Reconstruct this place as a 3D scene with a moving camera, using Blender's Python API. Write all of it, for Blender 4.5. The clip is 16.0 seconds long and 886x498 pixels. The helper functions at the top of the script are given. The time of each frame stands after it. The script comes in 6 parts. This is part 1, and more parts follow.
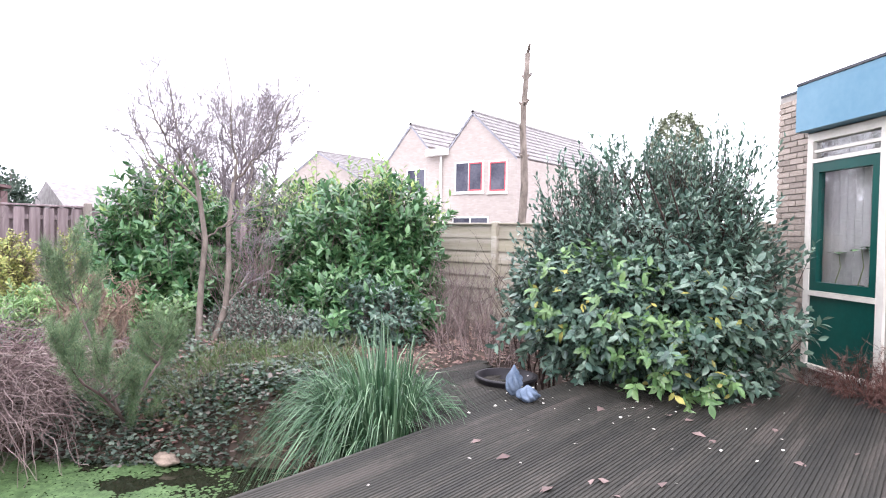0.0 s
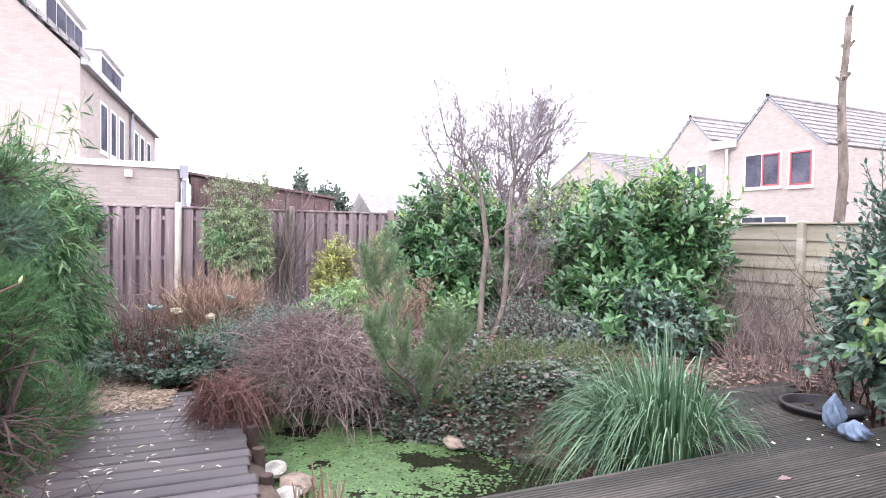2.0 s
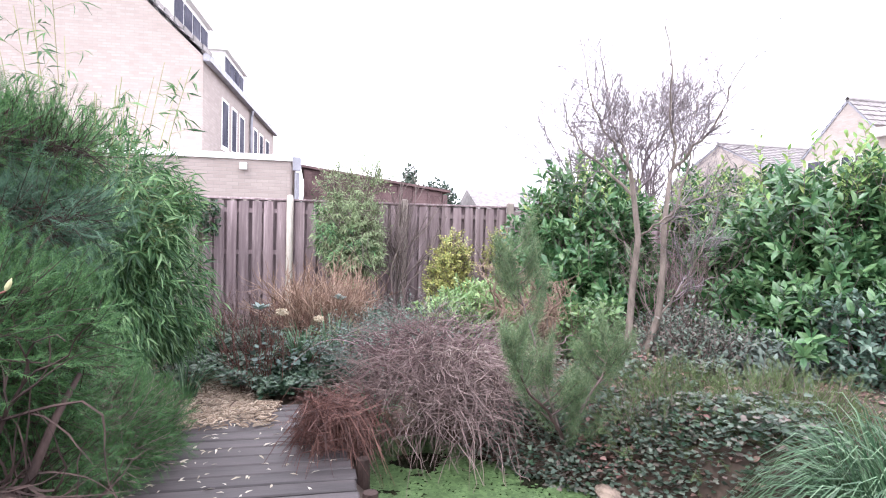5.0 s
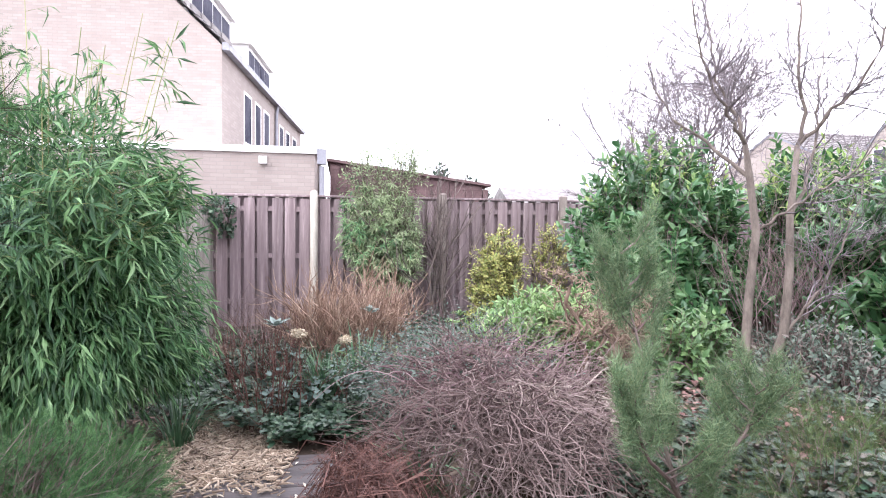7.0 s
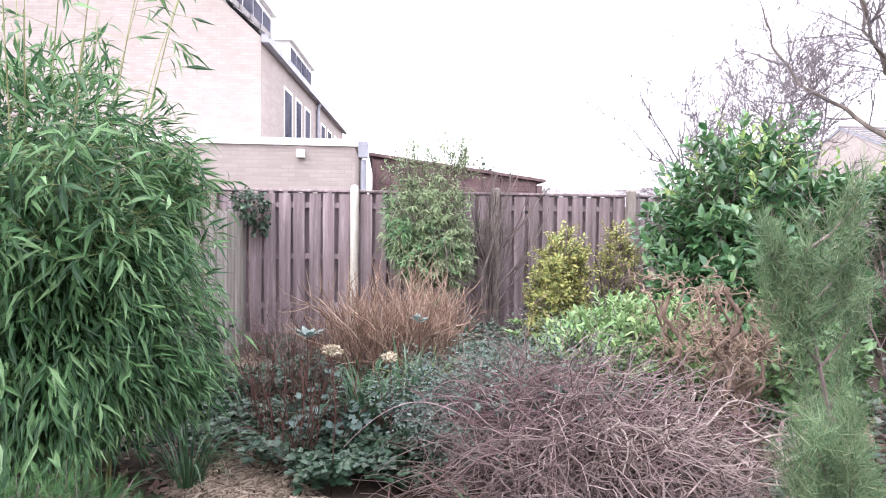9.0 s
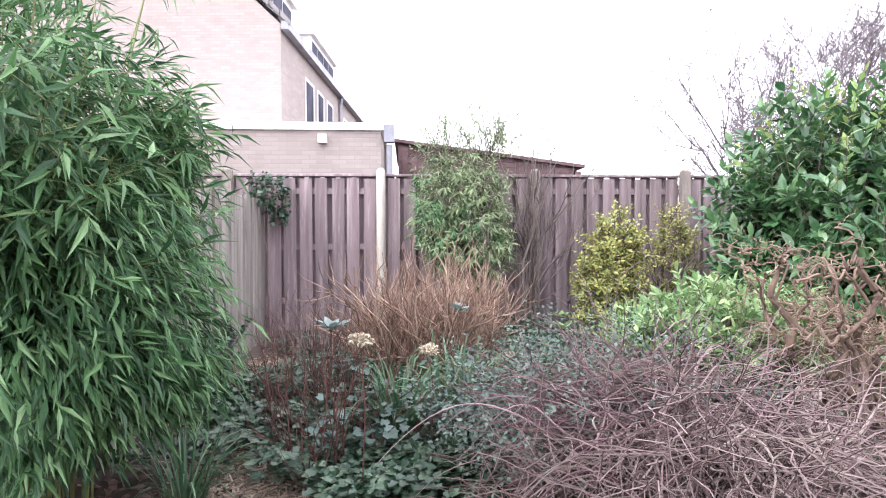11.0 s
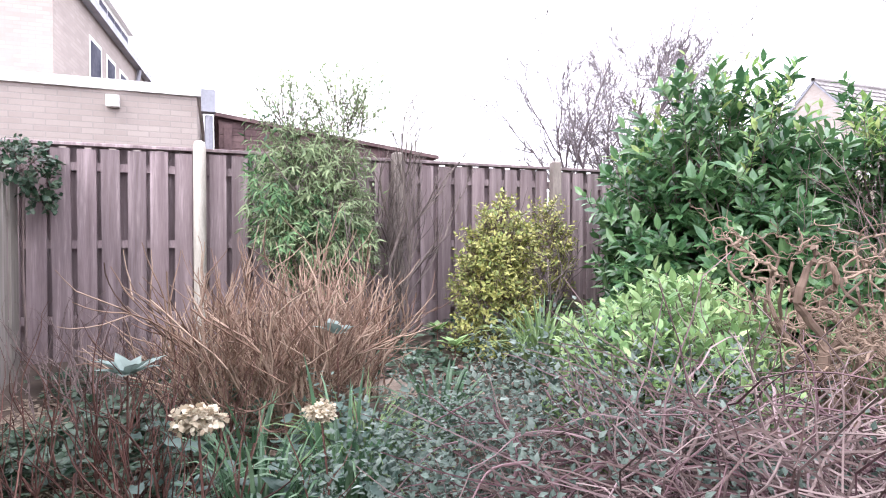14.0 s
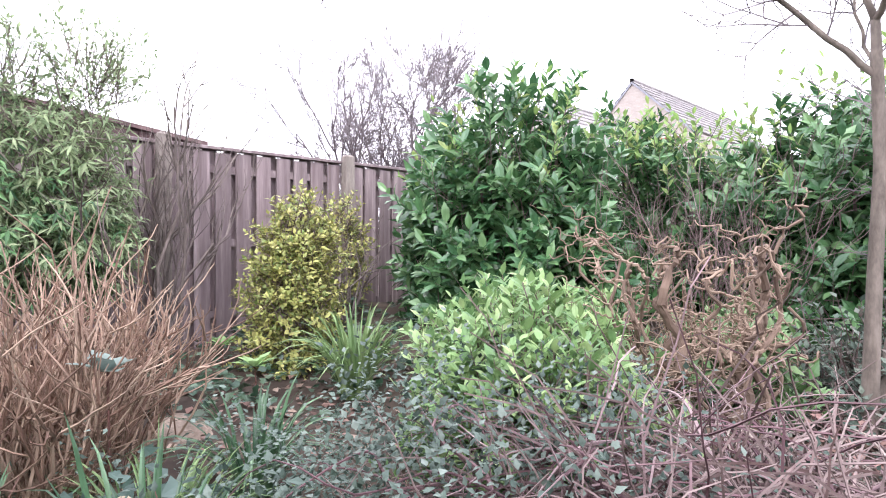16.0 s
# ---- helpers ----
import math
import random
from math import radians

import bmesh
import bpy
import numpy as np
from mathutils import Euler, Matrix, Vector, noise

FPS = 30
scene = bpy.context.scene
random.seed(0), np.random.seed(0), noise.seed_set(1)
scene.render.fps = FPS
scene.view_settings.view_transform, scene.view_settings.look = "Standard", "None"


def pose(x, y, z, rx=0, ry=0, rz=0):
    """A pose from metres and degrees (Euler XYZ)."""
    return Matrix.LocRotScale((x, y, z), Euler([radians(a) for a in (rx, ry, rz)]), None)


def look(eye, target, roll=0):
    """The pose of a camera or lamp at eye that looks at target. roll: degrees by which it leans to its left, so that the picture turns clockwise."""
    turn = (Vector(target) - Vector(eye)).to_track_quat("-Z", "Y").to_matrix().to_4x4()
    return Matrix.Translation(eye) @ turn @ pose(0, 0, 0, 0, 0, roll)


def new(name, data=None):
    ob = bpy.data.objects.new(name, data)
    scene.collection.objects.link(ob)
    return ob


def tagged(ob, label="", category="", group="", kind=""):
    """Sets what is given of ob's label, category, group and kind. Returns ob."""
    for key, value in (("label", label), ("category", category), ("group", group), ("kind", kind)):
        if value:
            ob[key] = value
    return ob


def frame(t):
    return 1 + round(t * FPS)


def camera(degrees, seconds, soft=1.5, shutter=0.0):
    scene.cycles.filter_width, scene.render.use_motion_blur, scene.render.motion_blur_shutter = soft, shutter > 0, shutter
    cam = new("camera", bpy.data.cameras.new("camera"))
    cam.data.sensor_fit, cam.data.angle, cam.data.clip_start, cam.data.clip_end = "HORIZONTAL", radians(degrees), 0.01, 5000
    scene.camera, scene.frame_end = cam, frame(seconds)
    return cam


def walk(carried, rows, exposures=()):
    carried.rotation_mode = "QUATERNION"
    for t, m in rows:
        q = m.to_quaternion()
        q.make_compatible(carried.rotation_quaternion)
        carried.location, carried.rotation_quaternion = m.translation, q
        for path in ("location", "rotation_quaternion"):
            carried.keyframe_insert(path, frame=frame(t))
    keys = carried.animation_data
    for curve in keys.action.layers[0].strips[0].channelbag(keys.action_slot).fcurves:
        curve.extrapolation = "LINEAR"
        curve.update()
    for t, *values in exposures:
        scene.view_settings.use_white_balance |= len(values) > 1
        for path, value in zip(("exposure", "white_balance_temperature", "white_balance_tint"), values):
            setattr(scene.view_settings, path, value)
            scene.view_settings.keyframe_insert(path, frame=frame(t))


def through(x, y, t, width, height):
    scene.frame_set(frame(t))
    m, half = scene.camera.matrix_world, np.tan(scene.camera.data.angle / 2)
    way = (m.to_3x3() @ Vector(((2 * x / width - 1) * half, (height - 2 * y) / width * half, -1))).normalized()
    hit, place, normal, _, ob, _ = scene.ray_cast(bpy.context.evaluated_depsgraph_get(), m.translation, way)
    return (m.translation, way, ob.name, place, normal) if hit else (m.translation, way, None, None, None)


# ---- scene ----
cam = camera(74.7, 16.0, soft=1.1)
PATH = [
    (0, (-0.758, 0.06, 1.284), (-2.064, 1.574, 1.24), 1.2),
    (0.5, (-0.804, 0.058, 1.27), (-2.279, 1.408, 1.224), 1.1),
    (1, (-0.834, 0.05, 1.275), (-2.47, 1.199, 1.225), 0.9),
    (1.5, (-0.844, 0.052, 1.279), (-2.607, 0.994, 1.226), 0.9),
    (2, (-0.847, 0.036, 1.283), (-2.685, 0.823, 1.228), 1.0),
    (2.5, (-0.869, 0.045, 1.272), (-2.749, 0.725, 1.217), 1.1),
    (3, (-0.955, 0.042, 1.265), (-2.86, 0.648, 1.209), 1.1),
    (3.5, (-1.145, 0.032, 1.25), (-3.065, 0.592, 1.193), 1.1),
    (4, (-1.35, 0.067, 1.24), (-3.277, 0.602, 1.181), 1.1),
    (4.2, (-1.445, 0.085, 1.239), (-3.377, 0.6, 1.18), 1.2),
    (6.3, (-2.688, 0.124, 1.217), (-4.652, 0.496, 1.142), 0.8),
    (6.5, (-2.811, 0.139, 1.207), (-4.777, 0.501, 1.137), 0.6),
    (7, (-3.1, 0.163, 1.2), (-5.068, 0.509, 1.129), 0.6),
    (7.5, (-3.386, 0.183, 1.181), (-5.364, 0.476, 1.11), 0.5),
    (8, (-3.637, 0.18, 1.172), (-5.618, 0.444, 1.104), 0.6),
    (8.5, (-3.825, 0.193, 1.166), (-5.811, 0.427, 1.099), 0.6),
    (9, (-3.945, 0.153, 1.142), (-5.933, 0.359, 1.078), 0.6),
    (9.5, (-4.043, 0.117, 1.074), (-6.032, 0.315, 1.013), 0.6),
    (9.7, (-4.1, 0.12, 1.051), (-6.09, 0.31, 0.99), 0.5),
    (11.8, (-4.974, 0.0, 0.883), (-6.971, 0.109, 0.835), -0.3),
    (12, (-5.061, -0.03, 0.871), (-7.057, 0.09, 0.828), -0.3),
    (12.5, (-5.259, -0.089, 0.859), (-7.246, 0.133, 0.816), -0.2),
    (13, (-5.501, -0.07, 0.863), (-7.472, 0.267, 0.821), -0.0),
    (13.5, (-5.714, -0.099, 0.866), (-7.647, 0.415, 0.824), 0.0),
    (14, (-5.898, -0.091, 0.856), (-7.759, 0.639, 0.814), 0.1),
    (14.5, (-6.106, -0.093, 0.853), (-7.902, 0.785, 0.812), 0.2),
    (15, (-6.273, -0.163, 0.856), (-7.953, 0.923, 0.814), 0.4),
    (15.5, (-6.404, -0.156, 0.846), (-7.968, 1.09, 0.806), 0.4),
    (16, (-6.481, -0.122, 0.855), (-7.902, 1.285, 0.813), 0.4),
]
walk(cam, [(t, look(eye, target, roll)) for t, eye, target, roll in PATH], exposures=((0, 1.27, 6150, 11), (7, 1.24, 6150, 11), (16, 1.25, 6150, 11)))

# ---- world, sun, exposure ----
world = bpy.data.worlds.new("overcast_sky")
scene.world = world
world.use_nodes = True
wn, wl = world.node_tree.nodes, world.node_tree.links
sky = wn.new("ShaderNodeTexSky")
sky.sky_type, sky.sun_disc = "NISHITA", False
sky.sun_elevation, sky.sun_rotation = radians(38), radians(200)
cloud = wn.new("ShaderNodeMix")
cloud.data_type = "RGBA"
cloud.inputs[0].default_value = 0.93
wl.new(sky.outputs[0], cloud.inputs[6])
cloud.inputs[7].default_value = (17.2, 16.6, 17.8, 1)
wl.new(cloud.outputs[2], wn["Background"].inputs[0])
wn["Background"].inputs[1].default_value = 0.11
sun = new("sun", bpy.data.lights.new("sun", "SUN"))
sun.data.energy, sun.data.angle, sun.data.color = 0.9, radians(25), (1.0, 0.95, 0.88)
sun.matrix_world = look((0, 0, 30), (-14, 18, 6))

# ---- helpers for building ----
Z = Vector((0, 0, 1))


def unit(v):
    v = np.asarray(v, float)
    return v / (np.sqrt((v * v).sum(-1, keepdims=True)) + 1e-9)


def cross(a, b):
    a, b = np.asarray(a, float), np.asarray(b, float)
    return np.stack([a[..., 1] * b[..., 2] - a[..., 2] * b[..., 1], a[..., 2] * b[..., 0] - a[..., 0] * b[..., 2], a[..., 0] * b[..., 1] - a[..., 1] * b[..., 0]], -1)


class Build:
    """Collects vertices and faces of one mesh."""

    def __init__(self):
        self.v, self.f, self.n = [], [], 0

    def add(self, verts, faces):
        verts = np.asarray(verts, float).reshape(-1, 3)
        self.v.append(verts)
        self.f.extend([tuple(i + self.n for i in q) for q in faces])
        self.n += len(verts)

    def box(self, a, b, m=None):
        x0, y0, z0 = a
        x1, y1, z1 = b
        v = [(x0, y0, z0), (x1, y0, z0), (x1, y1, z0), (x0, y1, z0), (x0, y0, z1), (x1, y0, z1), (x1, y1, z1), (x0, y1, z1)]
        if m is not None:
            v = [m @ Vector(p) for p in v]
        self.add(v, [(3, 2, 1, 0), (4, 5, 6, 7), (0, 1, 5, 4), (1, 2, 6, 5), (2, 3, 7, 6), (3, 0, 4, 7)])

    def bevel_box(self, a, b, e=0.006):
        x0, y0, z0 = a
        x1, y1, z1 = b
        v = []
        for z, k in ((z0, 0), (z1 - e, 0), (z1, e)):
            v += [(x0 + k, y0 + k, z), (x1 - k, y0 + k, z), (x1 - k, y1 - k, z), (x0 + k, y1 - k, z)]
        f = [(3, 2, 1, 0), (8, 9, 10, 11)]
        for r in (0, 4):
            f += [(r + i, r + (i + 1) % 4, r + 4 + (i + 1) % 4, r + 4 + i) for i in range(4)]
        self.add(v, f)

    def tube(self, pts, radii, sides=5, cap=True):
        pts = np.asarray(pts, float)
        n = len(pts)
        d = np.gradient(pts, axis=0)
        d /= np.linalg.norm(d, axis=1)[:, None] + 1e-9
        ref = np.where(np.abs(d[:, 2:3]) < 0.9, [[0, 0, 1.0]], [[1.0, 0, 0]])
        s = cross(d, ref)
        s /= np.linalg.norm(s, axis=1)[:, None] + 1e-9
        u = cross(s, d)
        a = np.arange(sides) * 2 * np.pi / sides
        ring = pts[:, None] + np.asarray(radii, float)[:, None, None] * (np.cos(a)[None, :, None] * s[:, None] + np.sin(a)[None, :, None] * u[:, None])
        f = [(i * sides + k, i * sides + (k + 1) % sides, (i + 1) * sides + (k + 1) % sides, (i + 1) * sides + k) for i in range(n - 1) for k in range(sides)]
        if cap:
            f.append(tuple((n - 1) * sides + k for k in range(sides)))
        self.add(ring.reshape(-1, 3), f)

    def sticks(self, pts, radii, sides=3):
        """Many tubes at once: pts (n, k, 3), radii (n, k)."""
        pts = np.asarray(pts, float)
        n, k = pts.shape[:2]
        if not n:
            return
        radii = np.broadcast_to(np.asarray(radii, float), (n, k))
        d = unit(np.gradient(pts, axis=1))
        ref = np.where(np.abs(d[..., 2:3]) < 0.9, [[[0, 0, 1.0]]], [[[1.0, 0, 0]]])
        s = unit(cross(d, ref))
        u = cross(s, d)
        a = np.arange(sides) * 2 * np.pi / sides
        ring = pts[:, :, None] + radii[..., None, None] * (np.cos(a)[:, None] * s[:, :, None] + np.sin(a)[:, None] * u[:, :, None])
        one = np.array([(i * sides + q, i * sides + (q + 1) % sides, (i + 1) * sides + (q + 1) % sides, (i + 1) * sides + q) for i in range(k - 1) for q in range(sides)])
        f = (one[None] + (np.arange(n) * k * sides)[:, None, None] + self.n).reshape(-1, 4)
        self.f.extend(map(tuple, f.tolist()))
        self.v.append(ring.reshape(-1, 3))
        self.n += n * k * sides

    def stamp(self, shape, pos, way, up, length, width):
        """Many copies of a flat leaf shape: (vertices across/along/out, faces)."""
        tv, tf = shape
        tv = np.asarray(tv, float)
        pos, way, up = (np.asarray(q, float).reshape(-1, 3) for q in (pos, way, up))
        n = len(pos)
        if not n:
            return
        way = way / (np.linalg.norm(way, axis=1)[:, None] + 1e-9)
        side = cross(way, up)
        side /= np.linalg.norm(side, axis=1)[:, None] + 1e-9
        out = cross(side, way)
        length = np.broadcast_to(np.asarray(length, float), (n,))[:, None, None]
        width = np.broadcast_to(np.asarray(width, float), (n,))[:, None, None]
        v = pos[:, None] + width * tv[None, :, 0:1] * side[:, None] + length * tv[None, :, 1:2] * way[:, None] + length * tv[None, :, 2:3] * out[:, None]
        k = len(tv)
        base = self.n
        self.v.append(v.reshape(-1, 3))
        for q in tf:
            idx = np.asarray(q)[None] + base + (np.arange(n) * k)[:, None]
            self.f.extend(map(tuple, idx.tolist()))
        self.n += n * k

    def mesh(self, name, material, smooth=False):
        me = bpy.data.meshes.new(name)
        me.from_pydata(np.concatenate(self.v).tolist() if self.v else [], [], self.f)
        me.materials.append(material)
        if smooth:
            me.polygons.foreach_set("use_smooth", [True] * len(me.polygons))
        me.update()
        return me


STUFF = {"foliage", "upper_foliage", "lower_foliage", "light_foliage", "bright_foliage", "twigs", "blades", "dead_blades", "needles", "florets", "fronds", "leaflets", "culms", "pink_twigs", "dead_twigs", "small_leaves", "young_shoots", "yellow_leaves", "top_shoots", "crown", "stems", "limbs", "stalks", "branches", "rafters", "buds"}


def thing(name, label, category, group="", at=(0, 0, 0), kind=""):
    ob = new(name)
    ob.location = at
    ob.empty_display_size = 0.1
    return tagged(ob, label, category, group, kind)


def part(name, b, material, parent, label="", smooth=False, kind=""):
    """Links a Build (or a mesh) as one mesh object under a thing or a part."""
    me = b.mesh(name, material, smooth) if isinstance(b, Build) else b
    ob = new(name, me)
    ob.parent = parent
    if parent is not None:
        p = parent
        base = Vector((0, 0, 0))
        while p is not None:
            base += p.location
            p = p.parent
        if isinstance(b, Build):
            ob.location = -base
    return tagged(ob, label, kind=kind or ("stuff" if name in STUFF else ""))


def solo(name, b, material, label, category, group="", kind="", smooth=False):
    ob = new(name, b.mesh(name, material, smooth))
    return tagged(ob, label, category, group, kind)


# ---- materials ----
def mat(name, c1, c2, scale=6.0, rough=0.8, bump=0.25, fine=12.0, jitter=0.0, c3=None, stain=0.35, stretch=(1, 1, 1), metal=0.0, spec=0.3):
    m = bpy.data.materials.new(name)
    m.use_nodes = True
    n, l = m.node_tree.nodes, m.node_tree.links
    b = n["Principled BSDF"]
    b.inputs["Roughness"].default_value, b.inputs["Metallic"].default_value = rough, metal
    b.inputs["Specular IOR Level"].default_value = spec
    tc, info, sh, mp = n.new("ShaderNodeTexCoord"), n.new("ShaderNodeObjectInfo"), n.new("ShaderNodeVectorMath"), n.new("ShaderNodeMapping")
    sc = n.new("ShaderNodeMath")
    sc.operation, sc.inputs[1].default_value = "MULTIPLY", 41.0
    l.new(info.outputs["Random"], sc.inputs[0])
    l.new(tc.outputs["Object"], sh.inputs[0])
    l.new(sc.outputs[0], sh.inputs[1])
    l.new(sh.outputs[0], mp.inputs[0])
    mp.inputs["Scale"].default_value = stretch
    big, small = n.new("ShaderNodeTexNoise"), n.new("ShaderNodeTexNoise")
    big.inputs["Scale"].default_value, big.inputs["Detail"].default_value = scale, 5
    small.inputs["Scale"].default_value, small.inputs["Detail"].default_value = scale * fine, 4
    for q in (big, small):
        l.new(mp.outputs[0], q.inputs["Vector"])
    ramp = n.new("ShaderNodeValToRGB")
    ramp.color_ramp.elements[0].position, ramp.color_ramp.elements[1].position = 0.32, 0.68
    ramp.color_ramp.elements[0].color, ramp.color_ramp.elements[1].color = (*c1, 1), (*c2, 1)
    if c3:
        e = ramp.color_ramp.elements.new(0.55)
        e.color = (*c3, 1)
    mix = n.new("ShaderNodeMath")
    mix.operation = "MULTIPLY_ADD"
    mix.inputs[1].default_value, mix.inputs[2].default_value = stain, 0.5 - stain / 2
    l.new(small.outputs[0], mix.inputs[0])
    avg = n.new("ShaderNodeMath")
    avg.operation = "ADD"
    l.new(big.outputs[0], avg.inputs[0])
    l.new(mix.outputs[0], avg.inputs[1])
    off = n.new("ShaderNodeMath")
    off.operation, off.inputs[1].default_value = "SUBTRACT", 0.5
    l.new(avg.outputs[0], off.inputs[0])
    l.new(off.outputs[0], ramp.inputs[0])
    col = ramp.outputs[0]
    if jitter:
        hsv, mr = n.new("ShaderNodeHueSaturation"), n.new("ShaderNodeMapRange")
        mr.inputs[3].default_value, mr.inputs[4].default_value = 1 - jitter, 1 + jitter
        l.new(info.outputs["Random"], mr.inputs[0])
        l.new(mr.outputs[0], hsv.inputs["Value"])
        l.new(col, hsv.inputs["Color"])
        col = hsv.outputs[0]
    l.new(col, b.inputs["Base Color"])
    if bump:
        bp = n.new("ShaderNodeBump")
        bp.inputs["Strength"].default_value, bp.inputs["Distance"].default_value = bump, 0.01
        l.new(avg.outputs[0], bp.inputs["Height"])
        l.new(bp.outputs[0], b.inputs["Normal"])
    return m


def leaf_mat(name, cols, rough=0.45, through=0.3, spec=0.4, sat=0.9):
    """Leaves, twigs, chips: the colour varies from piece to piece."""
    m = bpy.data.materials.new(name)
    m.use_nodes = True
    n, l = m.node_tree.nodes, m.node_tree.links
    b = n["Principled BSDF"]
    b.inputs["Roughness"].default_value = rough
    b.inputs["Specular IOR Level"].default_value = spec
    g, ramp = n.new("ShaderNodeNewGeometry"), n.new("ShaderNodeValToRGB")
    el = ramp.color_ramp.elements
    while len(el) < len(cols):
        el.new(0.5)
    for i, c in enumerate(cols):
        el[i].position, el[i].color = i / max(1, len(cols) - 1), (*c, 1)
    l.new(g.outputs["Random Per Island"], ramp.inputs[0])
    tc, no, hsv, mr = n.new("ShaderNodeTexCoord"), n.new("ShaderNodeTexNoise"), n.new("ShaderNodeHueSaturation"), n.new("ShaderNodeMapRange")
    no.inputs["Scale"].default_value = 9.0
    l.new(tc.outputs["Object"], no.inputs["Vector"])
    mr.inputs[1].default_value, mr.inputs[2].default_value = 0.3, 0.7
    mr.inputs[3].default_value, mr.inputs[4].default_value = 0.75, 1.25
    l.new(no.outputs[0], mr.inputs[0])
    l.new(mr.outputs[0], hsv.inputs["Value"])
    hsv.inputs["Saturation"].default_value = sat
    l.new(ramp.outputs[0], hsv.inputs["Color"])
    l.new(hsv.outputs[0], b.inputs["Base Color"])
    if through:
        t, mx = n.new("ShaderNodeBsdfTranslucent"), n.new("ShaderNodeMixShader")
        l.new(hsv.outputs[0], t.inputs[0])
        mx.inputs[0].default_value = through
        l.new(b.outputs[0], mx.inputs[1])
        l.new(t.outputs[0], mx.inputs[2])
        l.new(mx.outputs[0], n["Material Output"].inputs[0])
    return m


def brick_mat(name, c1, c2, mortar, width=0.21, height=0.062, gap=0.1):
    m = mat(name, c1, c2, 3.0, 0.9, 0.0)
    n, l = m.node_tree.nodes, m.node_tree.links
    b = n["Principled BSDF"]
    tc, sep, add, com, br = n.new("ShaderNodeTexCoord"), n.new("ShaderNodeSeparateXYZ"), n.new("ShaderNodeMath"), n.new("ShaderNodeCombineXYZ"), n.new("ShaderNodeTexBrick")
    l.new(tc.outputs["Object"], sep.inputs[0])
    l.new(sep.outputs[0], add.inputs[0])
    l.new(sep.outputs[1], add.inputs[1])
    l.new(add.outputs[0], com.inputs[0])
    l.new(sep.outputs[2], com.inputs[1])
    l.new(com.outputs[0], br.inputs["Vector"])
    br.inputs["Scale"].default_value = 1.0
    br.inputs["Brick Width"].default_value, br.inputs["Row Height"].default_value = width, height
    br.inputs["Mortar Size"].default_value, br.inputs["Bias"].default_value = height * gap, 0.0
    br.inputs["Color1"].default_value, br.inputs["Color2"].default_value, br.inputs["Mortar"].default_value = (*c1, 1), (*c2, 1), (*mortar, 1)
    old = b.inputs["Base Color"].links[0].from_socket
    mx = n.new("ShaderNodeMix")
    mx.data_type = "RGBA"
    mx.inputs[0].default_value = 0.35
    l.new(br.outputs[0], mx.inputs[6])
    l.new(old, mx.inputs[7])
    l.new(mx.outputs[2], b.inputs["Base Color"])
    bp = n.new("ShaderNodeBump")
    bp.inputs["Strength"].default_value, bp.inputs["Distance"].default_value = 0.5, 0.008
    bp.invert = True
    l.new(br.outputs["Fac"], bp.inputs["Height"])
    l.new(bp.outputs[0], b.inputs["Normal"])
    return m


def glass_mat(name, tint=(0.35, 0.4, 0.42)):
    m = bpy.data.materials.new(name)
    m.use_nodes = True
    n, l = m.node_tree.nodes, m.node_tree.links
    t, g, mx, lw, mr = n.new("ShaderNodeBsdfTransparent"), n.new("ShaderNodeBsdfGlossy"), n.new("ShaderNodeMixShader"), n.new("ShaderNodeLayerWeight"), n.new("ShaderNodeMapRange")
    t.inputs[0].default_value = (*tint, 1)
    g.inputs["Roughness"].default_value = 0.02
    lw.inputs[0].default_value = 0.35
    mr.inputs[3].default_value, mr.inputs[4].default_value = 0.03, 0.3
    l.new(lw.outputs["Facing"], mr.inputs[0])
    l.new(mr.outputs[0], mx.inputs[0])
    l.new(t.outputs[0], mx.inputs[1])
    l.new(g.outputs[0], mx.inputs[2])
    l.new(mx.outputs[0], n["Material Output"].inputs[0])
    return m


M_SOIL = mat("soil", (0.05, 0.036, 0.03), (0.12, 0.088, 0.07), 2.0, 0.95, 0.6, 14, c3=(0.075, 0.056, 0.045))
M_FENCE = mat("weathered_mauve_wood", (0.175, 0.132, 0.138), (0.36, 0.288, 0.296), 3.0, 0.9, 0.35, 9, jitter=0.2, c3=(0.255, 0.2, 0.208), stretch=(6, 6, 0.6))
M_FENCE_GREY = mat("grey_wood", (0.2, 0.18, 0.16), (0.33, 0.3, 0.28), 3.0, 0.9, 0.35, 9, jitter=0.16, stretch=(6, 6, 0.6))
M_FENCE_N = mat("pale_wood_with_algae", (0.27, 0.245, 0.18), (0.41, 0.375, 0.325), 1.6, 0.9, 0.35, 10, jitter=0.14, c3=(0.34, 0.305, 0.255), stretch=(0.7, 6, 5))
M_POST_W = mat("weathered_pale_post", (0.42, 0.38, 0.33), (0.6, 0.56, 0.5), 5.0, 0.9, 0.3, 8, stretch=(3, 3, 0.7))
M_POST = mat("grey_brown_post", (0.19, 0.16, 0.145), (0.31, 0.265, 0.24), 5.0, 0.9, 0.3, 8, stretch=(3, 3, 0.7))
M_DECK = mat("wet_ribbed_decking", (0.022, 0.021, 0.019), (0.066, 0.057, 0.05), 1.3, 0.68, 0.3, 16, jitter=0.1, c3=(0.039, 0.036, 0.031), stretch=(4, 0.6, 4), spec=0.28)
M_DECK_LOW = mat("dark_wet_planks", (0.04, 0.034, 0.036), (0.095, 0.08, 0.083), 1.5, 0.55, 0.3, 14, jitter=0.16, stretch=(5, 0.7, 4), spec=0.4)
